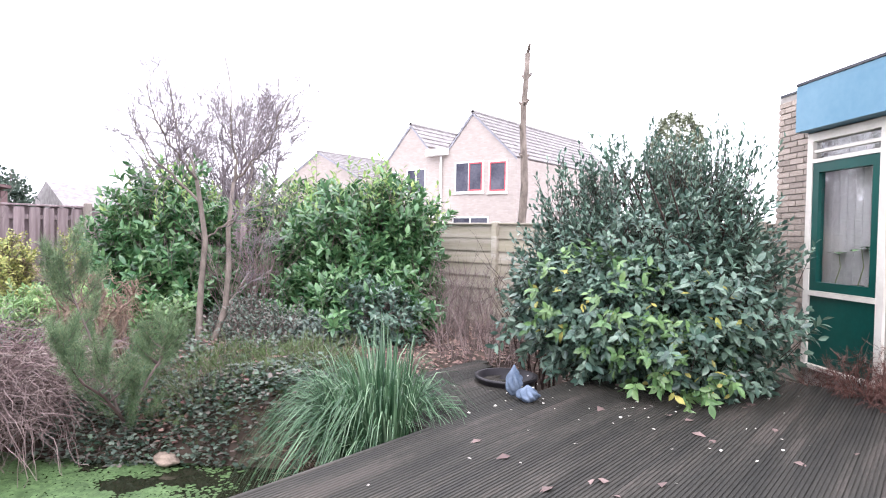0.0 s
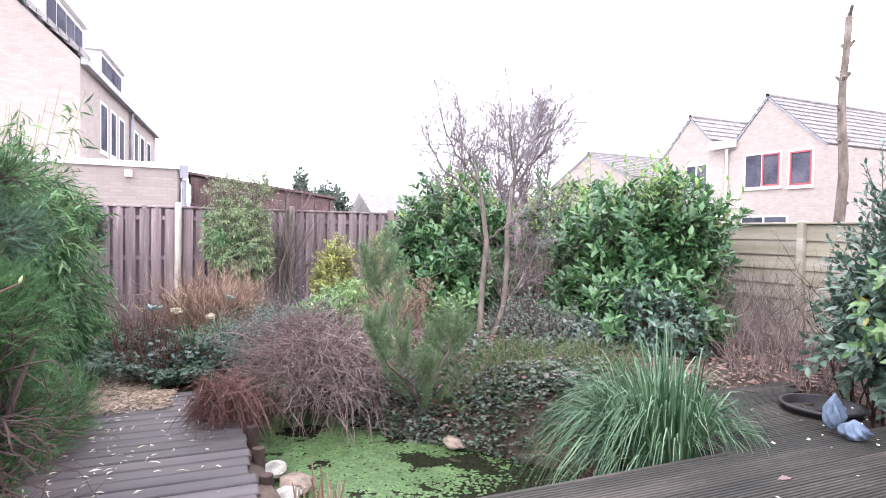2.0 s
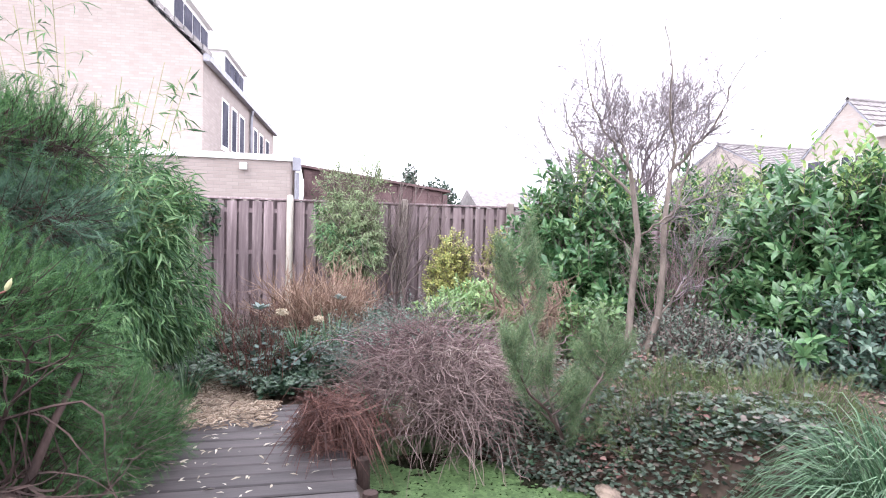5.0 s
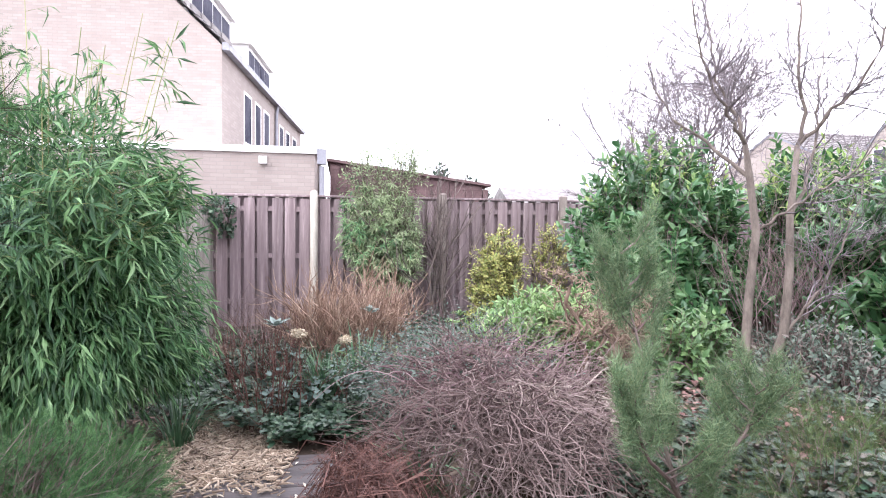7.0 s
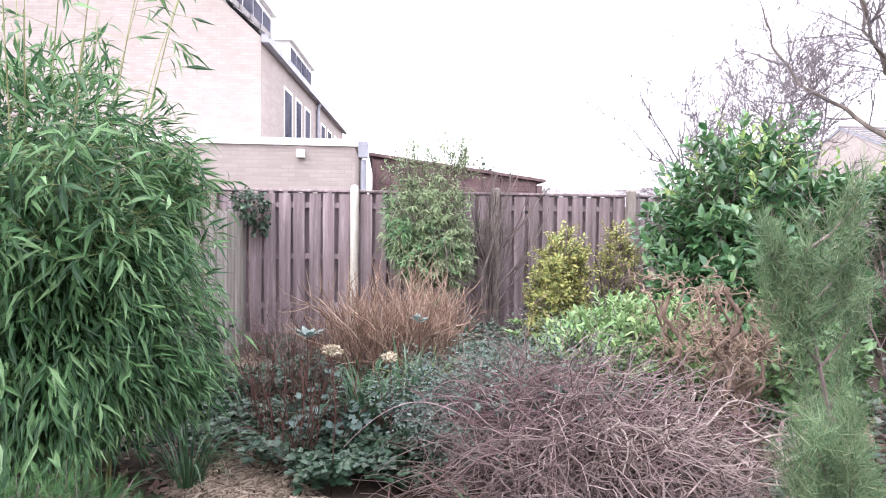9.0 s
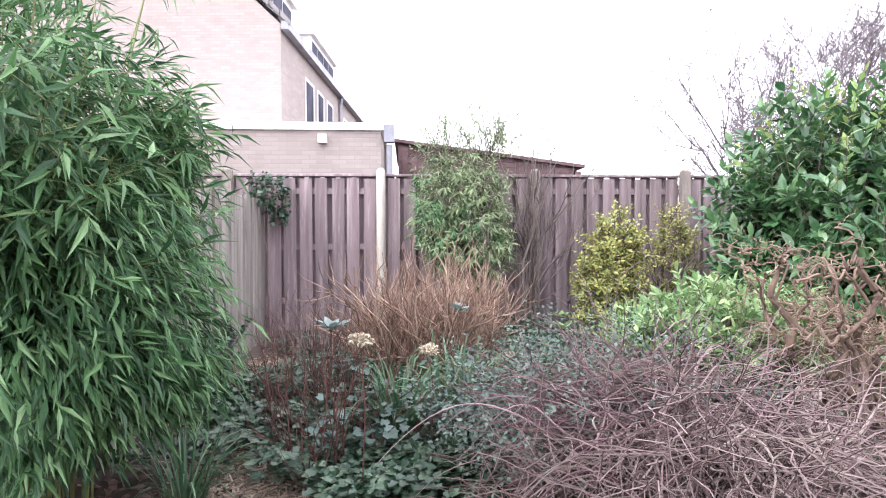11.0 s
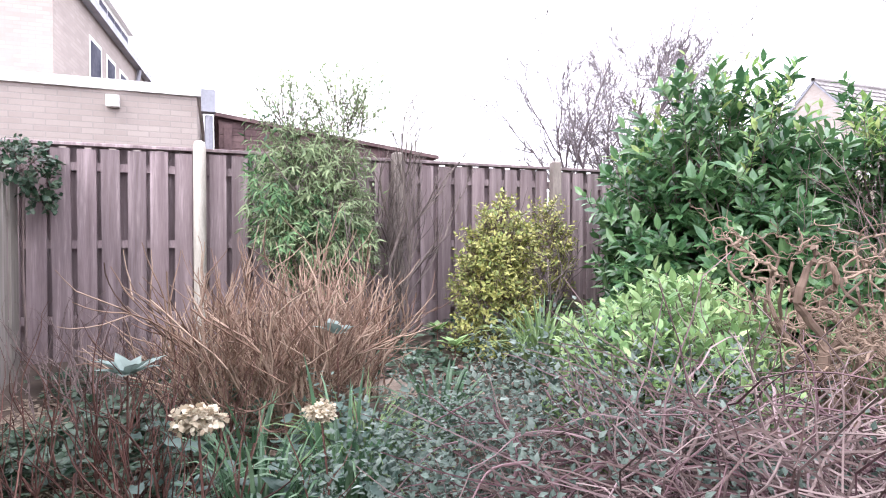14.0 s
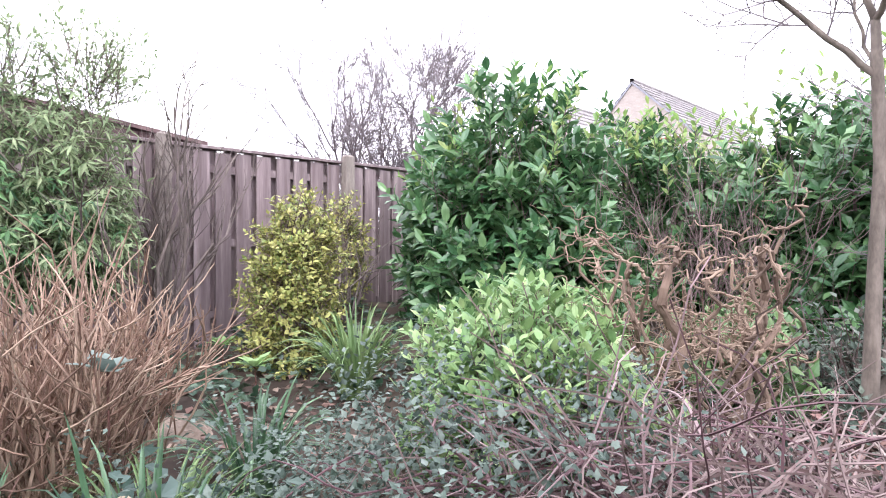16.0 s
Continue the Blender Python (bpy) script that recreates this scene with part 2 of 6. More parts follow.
M_BRICK_PALE = brick_mat("pale_brick", (0.31, 0.262, 0.24), (0.39, 0.335, 0.31), (0.29, 0.26, 0.245))
M_BRICK_FAR = brick_mat("pale_brick_far", (0.34, 0.295, 0.27), (0.43, 0.375, 0.345), (0.34, 0.31, 0.295))
M_BRICK = mat("grey_brown_brick", (0.26, 0.21, 0.175), (0.42, 0.36, 0.31), 8.0, 0.92, 0.4, 8, jitter=0.22)
M_MORTAR = mat("mortar", (0.3, 0.28, 0.26), (0.38, 0.36, 0.33), 8.0, 0.95, 0.3)
M_WHITE = mat("white_paint", (0.72, 0.71, 0.69), (0.82, 0.81, 0.79), 3.0, 0.5, 0.08, 10)
M_CREAM = mat("cream_paint", (0.6, 0.56, 0.5), (0.72, 0.68, 0.62), 3.0, 0.55, 0.1, 10)
M_GREEN = mat("dark_green_paint", (0.004, 0.05, 0.042), (0.008, 0.075, 0.062), 2.0, 0.35, 0.06, 12)
M_BLUE = mat("blue_fascia_paint", (0.1, 0.215, 0.3), (0.145, 0.265, 0.35), 1.5, 0.55, 0.06, 10)
M_ROOF = mat("grey_roof_tiles", (0.18, 0.165, 0.165), (0.29, 0.27, 0.268), 3.0, 0.85, 0.3, 10, jitter=0.1)
M_ZINC = mat("grey_zinc", (0.22, 0.22, 0.25), (0.33, 0.33, 0.37), 3.0, 0.5, 0.1, metal=0.3)
M_DARK = mat("dark_trim", (0.04, 0.04, 0.05), (0.07, 0.07, 0.08), 4.0, 0.6, 0.1)
# red-brown raised in tone: haze over the lean-to is part of this colour
M_REDWOOD = mat("dark_red_brown_boards", (0.09, 0.055, 0.057), (0.17, 0.11, 0.11), 4.0, 0.8, 0.2, 8)
M_GLASS = glass_mat("window_glass", (0.9, 0.92, 0.93))
# opaque panes: the darkness of the rooms behind is put into their colour
M_GLASS_FAR = mat("opaque_dark_pane", (0.05, 0.05, 0.07), (0.13, 0.13, 0.16), 1.0, 0.5, 0.0, spec=0.0)
M_ROOM = mat("dim_room", (0.13, 0.11, 0.11), (0.19, 0.165, 0.16), 1.0, 0.9, 0.0)
M_CURTAIN = mat("grey_beige_curtain", (0.6, 0.53, 0.5), (0.68, 0.61, 0.58), 4.0, 0.95, 0.2, 6, stretch=(4, 4, 0.4))
M_STONE = mat("pale_stone", (0.2, 0.185, 0.165), (0.45, 0.43, 0.385), 9.0, 0.85, 0.5, 8)
M_STONE_BROWN = mat("brown_stone", (0.13, 0.1, 0.08), (0.3, 0.235, 0.19), 7.0, 0.85, 0.5, 8)
M_BARK = mat("grey_brown_bark", (0.1, 0.082, 0.07), (0.23, 0.19, 0.165), 14.0, 0.9, 0.5, 7, stretch=(1, 1, 0.35))
M_BARK_DARK = mat("dark_bark", (0.026, 0.017, 0.015), (0.07, 0.045, 0.04), 14.0, 0.9, 0.5, 7, stretch=(1, 1, 0.35))
M_BARK_FAR = mat("violet_grey_bark", (0.09, 0.072, 0.078), (0.17, 0.14, 0.148), 8.0, 0.9, 0.2, 6)
M_CLOTH = mat("blue_grey_cloth", (0.06, 0.085, 0.13), (0.16, 0.2, 0.27), 9.0, 0.95, 0.4, 5)
M_POT = mat("black_plastic", (0.012, 0.011, 0.013), (0.03, 0.027, 0.032), 6.0, 0.4, 0.05)
M_LAURELS = leaf_mat("laurel_leaf", [(0.03, 0.095, 0.036), (0.058, 0.16, 0.055), (0.098, 0.22, 0.075), (0.16, 0.29, 0.11)], 0.27, 0.22, 0.65)
M_LAUREL_YOUNG = leaf_mat("young_laurel_leaf", [(0.14, 0.28, 0.05), (0.24, 0.38, 0.09), (0.3, 0.36, 0.1)], 0.4, 0.4)
M_VIBURNUM = leaf_mat("viburnum_leaf", [(0.04, 0.085, 0.064), (0.068, 0.13, 0.094), (0.105, 0.185, 0.128), (0.175, 0.25, 0.185)], 0.34, 0.18, 0.55)
M_YELLOW = leaf_mat("yellow_leaf", [(0.34, 0.35, 0.07), (0.48, 0.42, 0.08), (0.32, 0.3, 0.08)], 0.5, 0.3)
M_RHODO = leaf_mat("light_green_leaf", [(0.07, 0.155, 0.05), (0.11, 0.215, 0.065), (0.17, 0.28, 0.09)], 0.35, 0.22, 0.5)
M_SKIMMIA = leaf_mat("bright_green_leaf", [(0.1, 0.22, 0.065), (0.17, 0.31, 0.09), (0.25, 0.4, 0.125), (0.34, 0.46, 0.17)], 0.42, 0.28, 0.4, 0.85)
M_EUONYMUS = leaf_mat("variegated_leaf", [(0.15, 0.22, 0.055), (0.33, 0.35, 0.085), (0.5, 0.46, 0.13), (0.28, 0.32, 0.08)], 0.5, 0.22)
M_BAMBOO = leaf_mat("bamboo_leaf", [(0.024, 0.074, 0.028), (0.044, 0.122, 0.042), (0.072, 0.178, 0.058), (0.12, 0.25, 0.085), (0.2, 0.34, 0.14)], 0.42, 0.28, 0.4, 0.9)
M_CULM = leaf_mat("bamboo_culm", [(0.16, 0.2, 0.06), (0.28, 0.3, 0.1), (0.2, 0.17, 0.09)], 0.5, 0.0)
# greens taken down to include the shadow on the low juniper
M_JUNIPER = leaf_mat("juniper_foliage", [(0.022, 0.066, 0.028), (0.04, 0.112, 0.036), (0.07, 0.17, 0.048), (0.1, 0.215, 0.06)], 0.6, 0.28, 0.2)
M_CONIFER_BLUE = leaf_mat("blue_green_conifer", [(0.045, 0.105, 0.07), (0.07, 0.145, 0.09), (0.1, 0.18, 0.11)], 0.6, 0.25, 0.2)
M_PINE = leaf_mat("pine_needle", [(0.065, 0.125, 0.06), (0.11, 0.185, 0.085), (0.17, 0.25, 0.12), (0.2, 0.24, 0.12)], 0.55, 0.2, 0.3)
M_PROSTRATE = leaf_mat("olive_conifer", [(0.055, 0.085, 0.03), (0.09, 0.135, 0.045), (0.12, 0.17, 0.055)], 0.6, 0.2, 0.2)
M_GRASS = leaf_mat("sedge_blade", [(0.026, 0.075, 0.034), (0.05, 0.12, 0.054), (0.085, 0.175, 0.082), (0.19, 0.3, 0.17)], 0.33, 0.22, 0.5)
M_STRAP = leaf_mat("light_strap_leaf", [(0.1, 0.18, 0.06), (0.16, 0.26, 0.09), (0.24, 0.34, 0.13)], 0.4, 0.25, 0.4)
M_IVY = leaf_mat("ivy_leaf", [(0.014, 0.042, 0.022), (0.026, 0.064, 0.034), (0.045, 0.09, 0.048), (0.1, 0.145, 0.09)], 0.38, 0.12, 0.45)
M_GROUNDCOVER = leaf_mat("grey_green_leaf", [(0.06, 0.09, 0.07), (0.095, 0.135, 0.1), (0.15, 0.19, 0.145), (0.17, 0.12, 0.11)], 0.55, 0.15)
M_CREEPER = leaf_mat("blue_grey_small_leaf", [(0.038, 0.066, 0.052), (0.068, 0.105, 0.082), (0.105, 0.15, 0.12), (0.16, 0.2, 0.17)], 0.5, 0.18)
M_TWIG_PALE = leaf_mat("pale_crooked_branch", [(0.2, 0.15, 0.13), (0.3, 0.24, 0.21), (0.4, 0.33, 0.29)], 0.75, 0.0, 0.3)
M_BLUELEAF = leaf_mat("blue_green_leaf", [(0.13, 0.18, 0.165), (0.18, 0.24, 0.215), (0.24, 0.31, 0.275)], 0.4, 0.2)
M_TWIG = leaf_mat("mauve_brown_twig", [(0.085, 0.056, 0.054), (0.155, 0.105, 0.1), (0.27, 0.2, 0.19), (0.12, 0.072, 0.068)], 0.75, 0.0, 0.3)
M_TWIG_PINK = leaf_mat("pink_brown_twig", [(0.085, 0.04, 0.05), (0.15, 0.08, 0.09), (0.27, 0.19, 0.195)], 0.7, 0.0, 0.3)
M_TWIG_TAN = leaf_mat("tan_dry_stem", [(0.11, 0.06, 0.042), (0.22, 0.13, 0.09), (0.42, 0.3, 0.22), (0.16, 0.085, 0.06), (0.31, 0.2, 0.14)], 0.7, 0.0, 0.3, 0.9)
M_TWIG_GREY = leaf_mat("grey_brown_twig", [(0.085, 0.065, 0.06), (0.14, 0.108, 0.1), (0.21, 0.165, 0.15)], 0.75, 0.0, 0.3)
M_TWIG_HAZE = leaf_mat("grey_violet_twig", [(0.12, 0.098, 0.108), (0.18, 0.15, 0.162), (0.25, 0.212, 0.225)], 0.75, 0.0, 0.3)
M_TWIG_CURL = leaf_mat("curly_twig", [(0.15, 0.095, 0.065), (0.23, 0.155, 0.11), (0.32, 0.23, 0.165)], 0.7, 0.0, 0.3)
M_TWIG_HAZEL = leaf_mat("gnarled_brown_stem", [(0.1, 0.062, 0.046), (0.15, 0.098, 0.072), (0.21, 0.145, 0.11)], 0.85, 0.0, 0.3)
M_FERN = leaf_mat("rust_dead_fern", [(0.05, 0.02, 0.017), (0.1, 0.038, 0.03), (0.17, 0.075, 0.055)], 0.7, 0.1)
M_LITTER = leaf_mat("leaf_litter", [(0.1, 0.055, 0.045), (0.2, 0.11, 0.09), (0.29, 0.17, 0.14), (0.14, 0.09, 0.07), (0.36, 0.26, 0.2)], 0.75, 0.1)
M_CHIP = leaf_mat("wood_chip", [(0.14, 0.095, 0.065), (0.24, 0.175, 0.125), (0.38, 0.3, 0.22), (0.09, 0.06, 0.045)], 0.8, 0.0)
M_FALLEN = leaf_mat("fallen_bamboo_leaf", [(0.4, 0.34, 0.25), (0.58, 0.52, 0.42), (0.66, 0.61, 0.52)], 0.7, 0.1)
M_PETAL = leaf_mat("pale_fallen_leaf", [(0.5, 0.48, 0.42), (0.66, 0.62, 0.56)], 0.7, 0.1)
M_OAK = leaf_mat("mauve_fallen_leaf", [(0.13, 0.08, 0.075), (0.24, 0.165, 0.15)], 0.7, 0.1)
M_CREAMFLOWER = leaf_mat("dry_cream_floret", [(0.34, 0.26, 0.17), (0.5, 0.42, 0.3), (0.62, 0.55, 0.42)], 0.8, 0.2)
M_DUCKWEED = leaf_mat("duckweed", [(0.06, 0.115, 0.035), (0.085, 0.155, 0.05), (0.125, 0.205, 0.075)], 0.5, 0.1)
M_REDTWIG = leaf_mat("red_brown_twig", [(0.15, 0.045, 0.035), (0.22, 0.08, 0.055)], 0.6, 0.0)
M_BUD = leaf_mat("green_bud", [(0.34, 0.36, 0.16), (0.45, 0.42, 0.22)], 0.6, 0.1)
M_WILLOWY = leaf_mat("dull_yellow_green_leaf", [(0.16, 0.23, 0.11), (0.25, 0.33, 0.16), (0.35, 0.42, 0.22)], 0.5, 0.35)
M_SILVER = leaf_mat("silver_green_leaf", [(0.07, 0.1, 0.085), (0.11, 0.15, 0.125), (0.17, 0.22, 0.18)], 0.5, 0.15)
# olive lightened so that the haze over the cypress sits in its colour
M_CYPRESS = leaf_mat("hazy_olive_foliage", [(0.13, 0.15, 0.09), (0.18, 0.2, 0.125), (0.24, 0.255, 0.17)], 0.7, 0.15)
M_FARTREE = leaf_mat("far_conifer", [(0.05, 0.08, 0.06), (0.08, 0.115, 0.08)], 0.8, 0.1)

# leaf shapes: across, along, out
BROAD = ([(0, 0, 0), (-0.4, 0.25, 0.05), (-0.47, 0.58, 0.05), (0, 1, -0.06), (0.47, 0.58, 0.05), (0.4, 0.25, 0.05), (0, 0.3, 0), (0, 0.65, 0)],
         [(0, 6, 1), (1, 6, 7, 2), (2, 7, 3), (0, 5, 6), (5, 4, 7, 6), (4, 3, 7)])
LEAF = ([(0, 0, 0), (-0.5, 0.38, 0.05), (0, 0.42, 0), (0.5, 0.38, 0.05), (0, 1, -0.12)], [(0, 2, 1), (0, 3, 2), (1, 2, 4), (2, 3, 4)])
IVY = ([(0, 0, 0), (-0.5, 0.1, 0.05), (-0.3, 0.45, 0), (-0.42, 0.72, 0.05), (0, 1, -0.05), (0.42, 0.72, 0.05), (0.3, 0.45, 0), (0.5, 0.1, 0.05)],
       [(0, 6, 4, 2), (0, 2, 1), (2, 4, 3), (6, 5, 4), (0, 7, 6)])


def comb(n, ang, spread, w):
    """A feathery spray: a thin midrib with side needles."""
    v, f = [(-w, 0, 0), (w, 0, 0), (0, 1, 0)], [(0, 1, 2)]
    for i in range(n):
        y = 0.08 + 0.8 * i / n
        k = spread * (1 - 0.55 * y)
        for s in (-1, 1):
            j = len(v)
            v += [(0, y, 0), (0, y + 0.035, 0), (s * k * math.sin(ang), y + k * math.cos(ang) * 0.9, 0.05 * (-1) ** i)]
            f.append((j, j + 1, j + 2))
    return v, f


SPRAY = comb(9, 0.75, 0.36, 0.02)
NEEDLES = comb(8, 0.6, 0.6, 0.015)


# ---- plant growers ----
def bump_at(p, k=1.6, seed=0.0):
    return noise.noise(Vector((p[0] * k + seed, p[1] * k - seed, p[2] * k + 3.1 * seed)))


def crown_points(rng, blobs, n, rough=0.22, zmin=-9, inner=0.5):
    """Places and outward ways in the outer layer of several rounded masses."""
    w = np.array([b[3] * b[4] + b[4] * b[5] + b[3] * b[5] for b in blobs])
    w = w / w.sum()
    P, N = [], []
    while len(P) < n:
        b = blobs[rng.choice(len(blobs), p=w)]
        d = unit(rng.normal(size=3))
        r = 1 + rough * bump_at((d[0] + b[0], d[1] + b[1], d[2] + b[2]), 2.2, 1.7) * 2
        k = inner + (1 - inner) * math.sqrt(rng.random())
        p = np.array(b[:3]) + d * np.array(b[3:6]) * r * k
        if p[2] < zmin:
            continue
        P.append(p)
        N.append(unit(d / np.array(b[3:6])))
    return np.array(P), np.array(N)


def foliage(rng, blobs, shoots, per, length, width, shape=BROAD, shoot_len=0.25, up=0.5, droop=0.0, zmin=-9, inner=0.5, rough=0.22, spread=0.9, twigs=None, twig_r=0.003):
    """Leafy shoots over rounded masses. Returns a Build."""
    b = Build()
    P, N = crown_points(rng, blobs, shoots, rough, zmin, inner)
    S = len(P)
    way = unit(N * 0.9 + rng.normal(size=N.shape) * 0.45 + np.array([0, 0, up]))
    L = shoot_len * rng.uniform(0.6, 1.4, S)
    side = unit(cross(way, rng.normal(size=(S, 3))))
    oth = cross(way, side)
    if twigs is not None:
        g = way * L[:, None]
        twigs.sticks(np.stack([P - g * 0.6, P + g * 0.4, P + g * 0.95], 1), np.array([[twig_r * 1.4, twig_r, twig_r * 0.5]]), 3)
    f = (np.arange(per) + 0.5) / per
    a = rng.uniform(0, 6.3, S)[:, None] + 2.4 * np.arange(per)[None]
    rad = np.cos(a)[..., None] * side[:, None] + np.sin(a)[..., None] * oth[:, None]
    pos = P[:, None] + way[:, None] * (L[:, None] * f[None])[..., None]
    dirs = rad * spread + way[:, None] * (0.35 + 0.6 * f)[None, :, None] - np.array([0, 0, droop]) + rng.normal(size=rad.shape) * 0.12
    ups = way[:, None] + np.array([0, 0, 0.6]) + rng.normal(size=rad.shape) * 0.2
    ln = rng.uniform(0.7, 1.2, S * per)
    b.stamp(shape, pos.reshape(-1, 3), dirs.reshape(-1, 3), ups.reshape(-1, 3), length * ln, width * ln)
    return b


def grow(rng, p, d, L, r, level, out, wander=0.18, lift=0.12, kids=(3, 5), ang=0.6, shrink=0.62, curl=0.0, seg=6, thin=0.0018, tip=0.5, kid=0.58):
    """A branching skeleton: polylines with radii, listed by level."""
    n = seg
    p, d = np.array(p, float), unit(d)
    pts, dirs = [p.copy()], [d]
    ax = unit(rng.normal(size=3))
    for i in range(n):
        d = unit(d + rng.normal(size=3) * wander + np.array([0, 0, lift]) + (cross(ax, d) * curl if curl else 0))
        if curl:
            ax = unit(ax + rng.normal(size=3) * 0.35)
        p = p + d * L / n
        pts.append(p.copy())
        dirs.append(d)
    rad = np.linspace(r, max(r * (tip if level > 0 else 0.25), thin * 0.5), n + 1)
    out.setdefault(level, []).append((pts, rad))
    if level == 0:
        return
    for k in range(rng.integers(kids[0], kids[1] + 1)):
        i = rng.integers(max(1, n // 3), n + 1)
        t = unit(cross(dirs[i], rng.normal(size=3)))
        a = ang * rng.uniform(0.6, 1.3)
        grow(rng, pts[i], dirs[i] * math.cos(a) + t * math.sin(a), L * shrink * rng.uniform(0.75, 1.25), max(thin, min(rad[i], r * kid)), level - 1, out, wander, lift, kids, ang, shrink, curl, seg, thin, tip, kid)


def tubes(lines, sides):
    b = Build()
    b.sticks([q for q, _ in lines], [r for _, r in lines], sides)
    return b


POND = [(-3.2, 0.75), (-4.2, 0.62), (-5.6, 0.48), (-6.5, 0.5), (-6.95, 0.8), (-6.95, 1.25), (-6.25, 1.6), (-5.65, 2.1), (-5.05, 2.6), (-4.5, 3.0), (-3.2, 3.05)]


def pond_depth(x, y):
    """Signed distance to the pond's rim: positive inside."""
    if not (-7.4 < x < -2.8 and 0.0 < y < 3.5):
        return -0.5
    inside, best = False, 9.0
    for (x0, y0), (x1, y1) in zip(POND, POND[1:] + POND[:1]):
        if (y0 > y) != (y1 > y) and x < (x1 - x0) * (y - y0) / (y1 - y0) + x0:
            inside = not inside
        t = max(0, min(1, ((x - x0) * (x1 - x0) + (y - y0) * (y1 - y0)) / ((x1 - x0) ** 2 + (y1 - y0) ** 2)))
        best = min(best, math.hypot(x - x0 - t * (x1 - x0), y - y0 - t * (y1 - y0)))
    return best if inside else -best


def smooth(a, b, t):
    t = max(0.0, min(1.0, (t - a) / (b - a)))
    return t * t * (3 - 2 * t)


def ground_z(x, y):
    h = -0.36
    if -12 < x < 5 and -3.5 < y < 8:
        h += 0.2 * smooth(-7.6, -9.2, x) * smooth(-1.2, 0.2, y)
        h += 0.28 * smooth(1.9, 3.2, y) * smooth(-3.9, -4.9, x)
        h += 0.05 * noise.noise(Vector((x * 1.3, y * 1.3, 0)))
        h -= 0.1 * smooth(-3.0, -2.0, x) * smooth(5.5, 4.0, y)
        s = pond_depth(x, y)
        h += (-0.95 - h) * smooth(-0.12, 0.3, s)
    return h

# ---- large structure ----
def spaced():
    fx = [-400, -150, -60, -30, -20, -15, -13] + list(np.arange(-12, 4.01, 0.16)) + [6, 10, 20, 60, 150, 400]
    fy = [-400, -150, -60, -30, -12, -6] + list(np.arange(-3.5, 8.01, 0.16)) + [10, 14, 20, 30, 60, 150, 400]
    b = Build()
    nx = len(fx)
    b.add([(x, y, ground_z(x, y)) for y in fy for x in fx], [(j * nx + i, j * nx + i + 1, (j + 1) * nx + i + 1, (j + 1) * nx + i) for j in range(len(fy) - 1) for i in range(nx - 1)])
    return b


solo("ground", spaced(), M_SOIL, "dark garden soil with leaf litter", "ground", kind="structure", smooth=True)

# pond water
m = bpy.data.materials.new("dark_pond_water")
m.use_nodes = True
_n, _l = m.node_tree.nodes, m.node_tree.links
_b = _n["Principled BSDF"]
_b.inputs["Base Color"].default_value, _b.inputs["Roughness"].default_value = (0.018, 0.02, 0.012, 1), 0.06
_w, _p = _n.new("ShaderNodeTexNoise"), _n.new("ShaderNodeBump")
_w.inputs["Scale"].default_value = 7
_p.inputs["Strength"].default_value, _p.inputs["Distance"].default_value = 0.12, 0.02
_l.new(_w.outputs[0], _p.inputs["Height"])
_l.new(_p.outputs[0], _b.inputs["Normal"])
M_WATER = m
b = Build()
b.add([(x, y, -0.6) for x, y in POND] + [(x, y, -0.64) for x, y in POND], [tuple(range(len(POND) - 1, -1, -1)), tuple(range(len(POND), 2 * len(POND)))] + [(i, (i + 1) % len(POND), len(POND) + (i + 1) % len(POND), len(POND) + i) for i in range(len(POND))])
solo("water", b, M_WATER, "dark still water of a small garden pond", "water", kind="structure")

# ---- the house with the green door (its wall runs slantwise) ----
F = Vector((-1.86, 7.095, 0))
WALL = Matrix.Translation(F) @ Matrix.Rotation(math.atan2(-0.688, 0.725), 4, "Z")   # local x: along the wall towards the terrace; y: into the house is +


def house_wall():
    b = Build()
    b.box((-0.48, 0.03, -0.4), (0, 0.33, 2.9), WALL)
    b.box((0.98, 0.03, -0.4), (9.0, 0.33, 2.9), WALL)
    b.box((0, 0.03, -0.4), (0.98, 0.33, 0.02), WALL)
    b.box((0, 0.03, 2.42), (0.98, 0.33, 2.9), WALL)
    b.box((-0.48, 0.33, -0.4), (-0.06, 6.0, 2.9), WALL)
    b.box((9.0, 0.03, -0.4), (9.3, 6.0, 2.9), WALL)
    b.box((-0.06, 5.7, -0.4), (9.0, 6.0, 2.9), WALL)
    return b


wall = solo("wall_house", house_wall(), M_MORTAR, "mortar-jointed grey-brown brick house wall", "wall", kind="structure")
b = Build()
b.box((-0.48, 0.02, 2.9), (0.0, 6.0, 2.925), WALL)
b.box((0.0, -0.15, 2.9), (9.3, 6.0, 2.925), WALL)
solo("roof_flat", b, M_DARK, "flat bitumen roof with a thin dark edge", "roof", kind="structure")
b = Build()
b.box((0.0, -0.14, 2.43), (9.0, 0.027, 2.896), WALL)
solo("fascia_board", b, M_BLUE, "broad blue painted fascia board under the flat roof", "fascia", kind="structure")
b = Build()
b.box((-0.06, 0.34, -0.1), (8.9, 5.6, -0.02), WALL)
solo("floor_house", b, M_ROOM, "dim floor inside the house", "floor", kind="structure")

win = thing("window_green", "glazed door unit in dark green and white frames", "window", kind="structure")
b = Build()
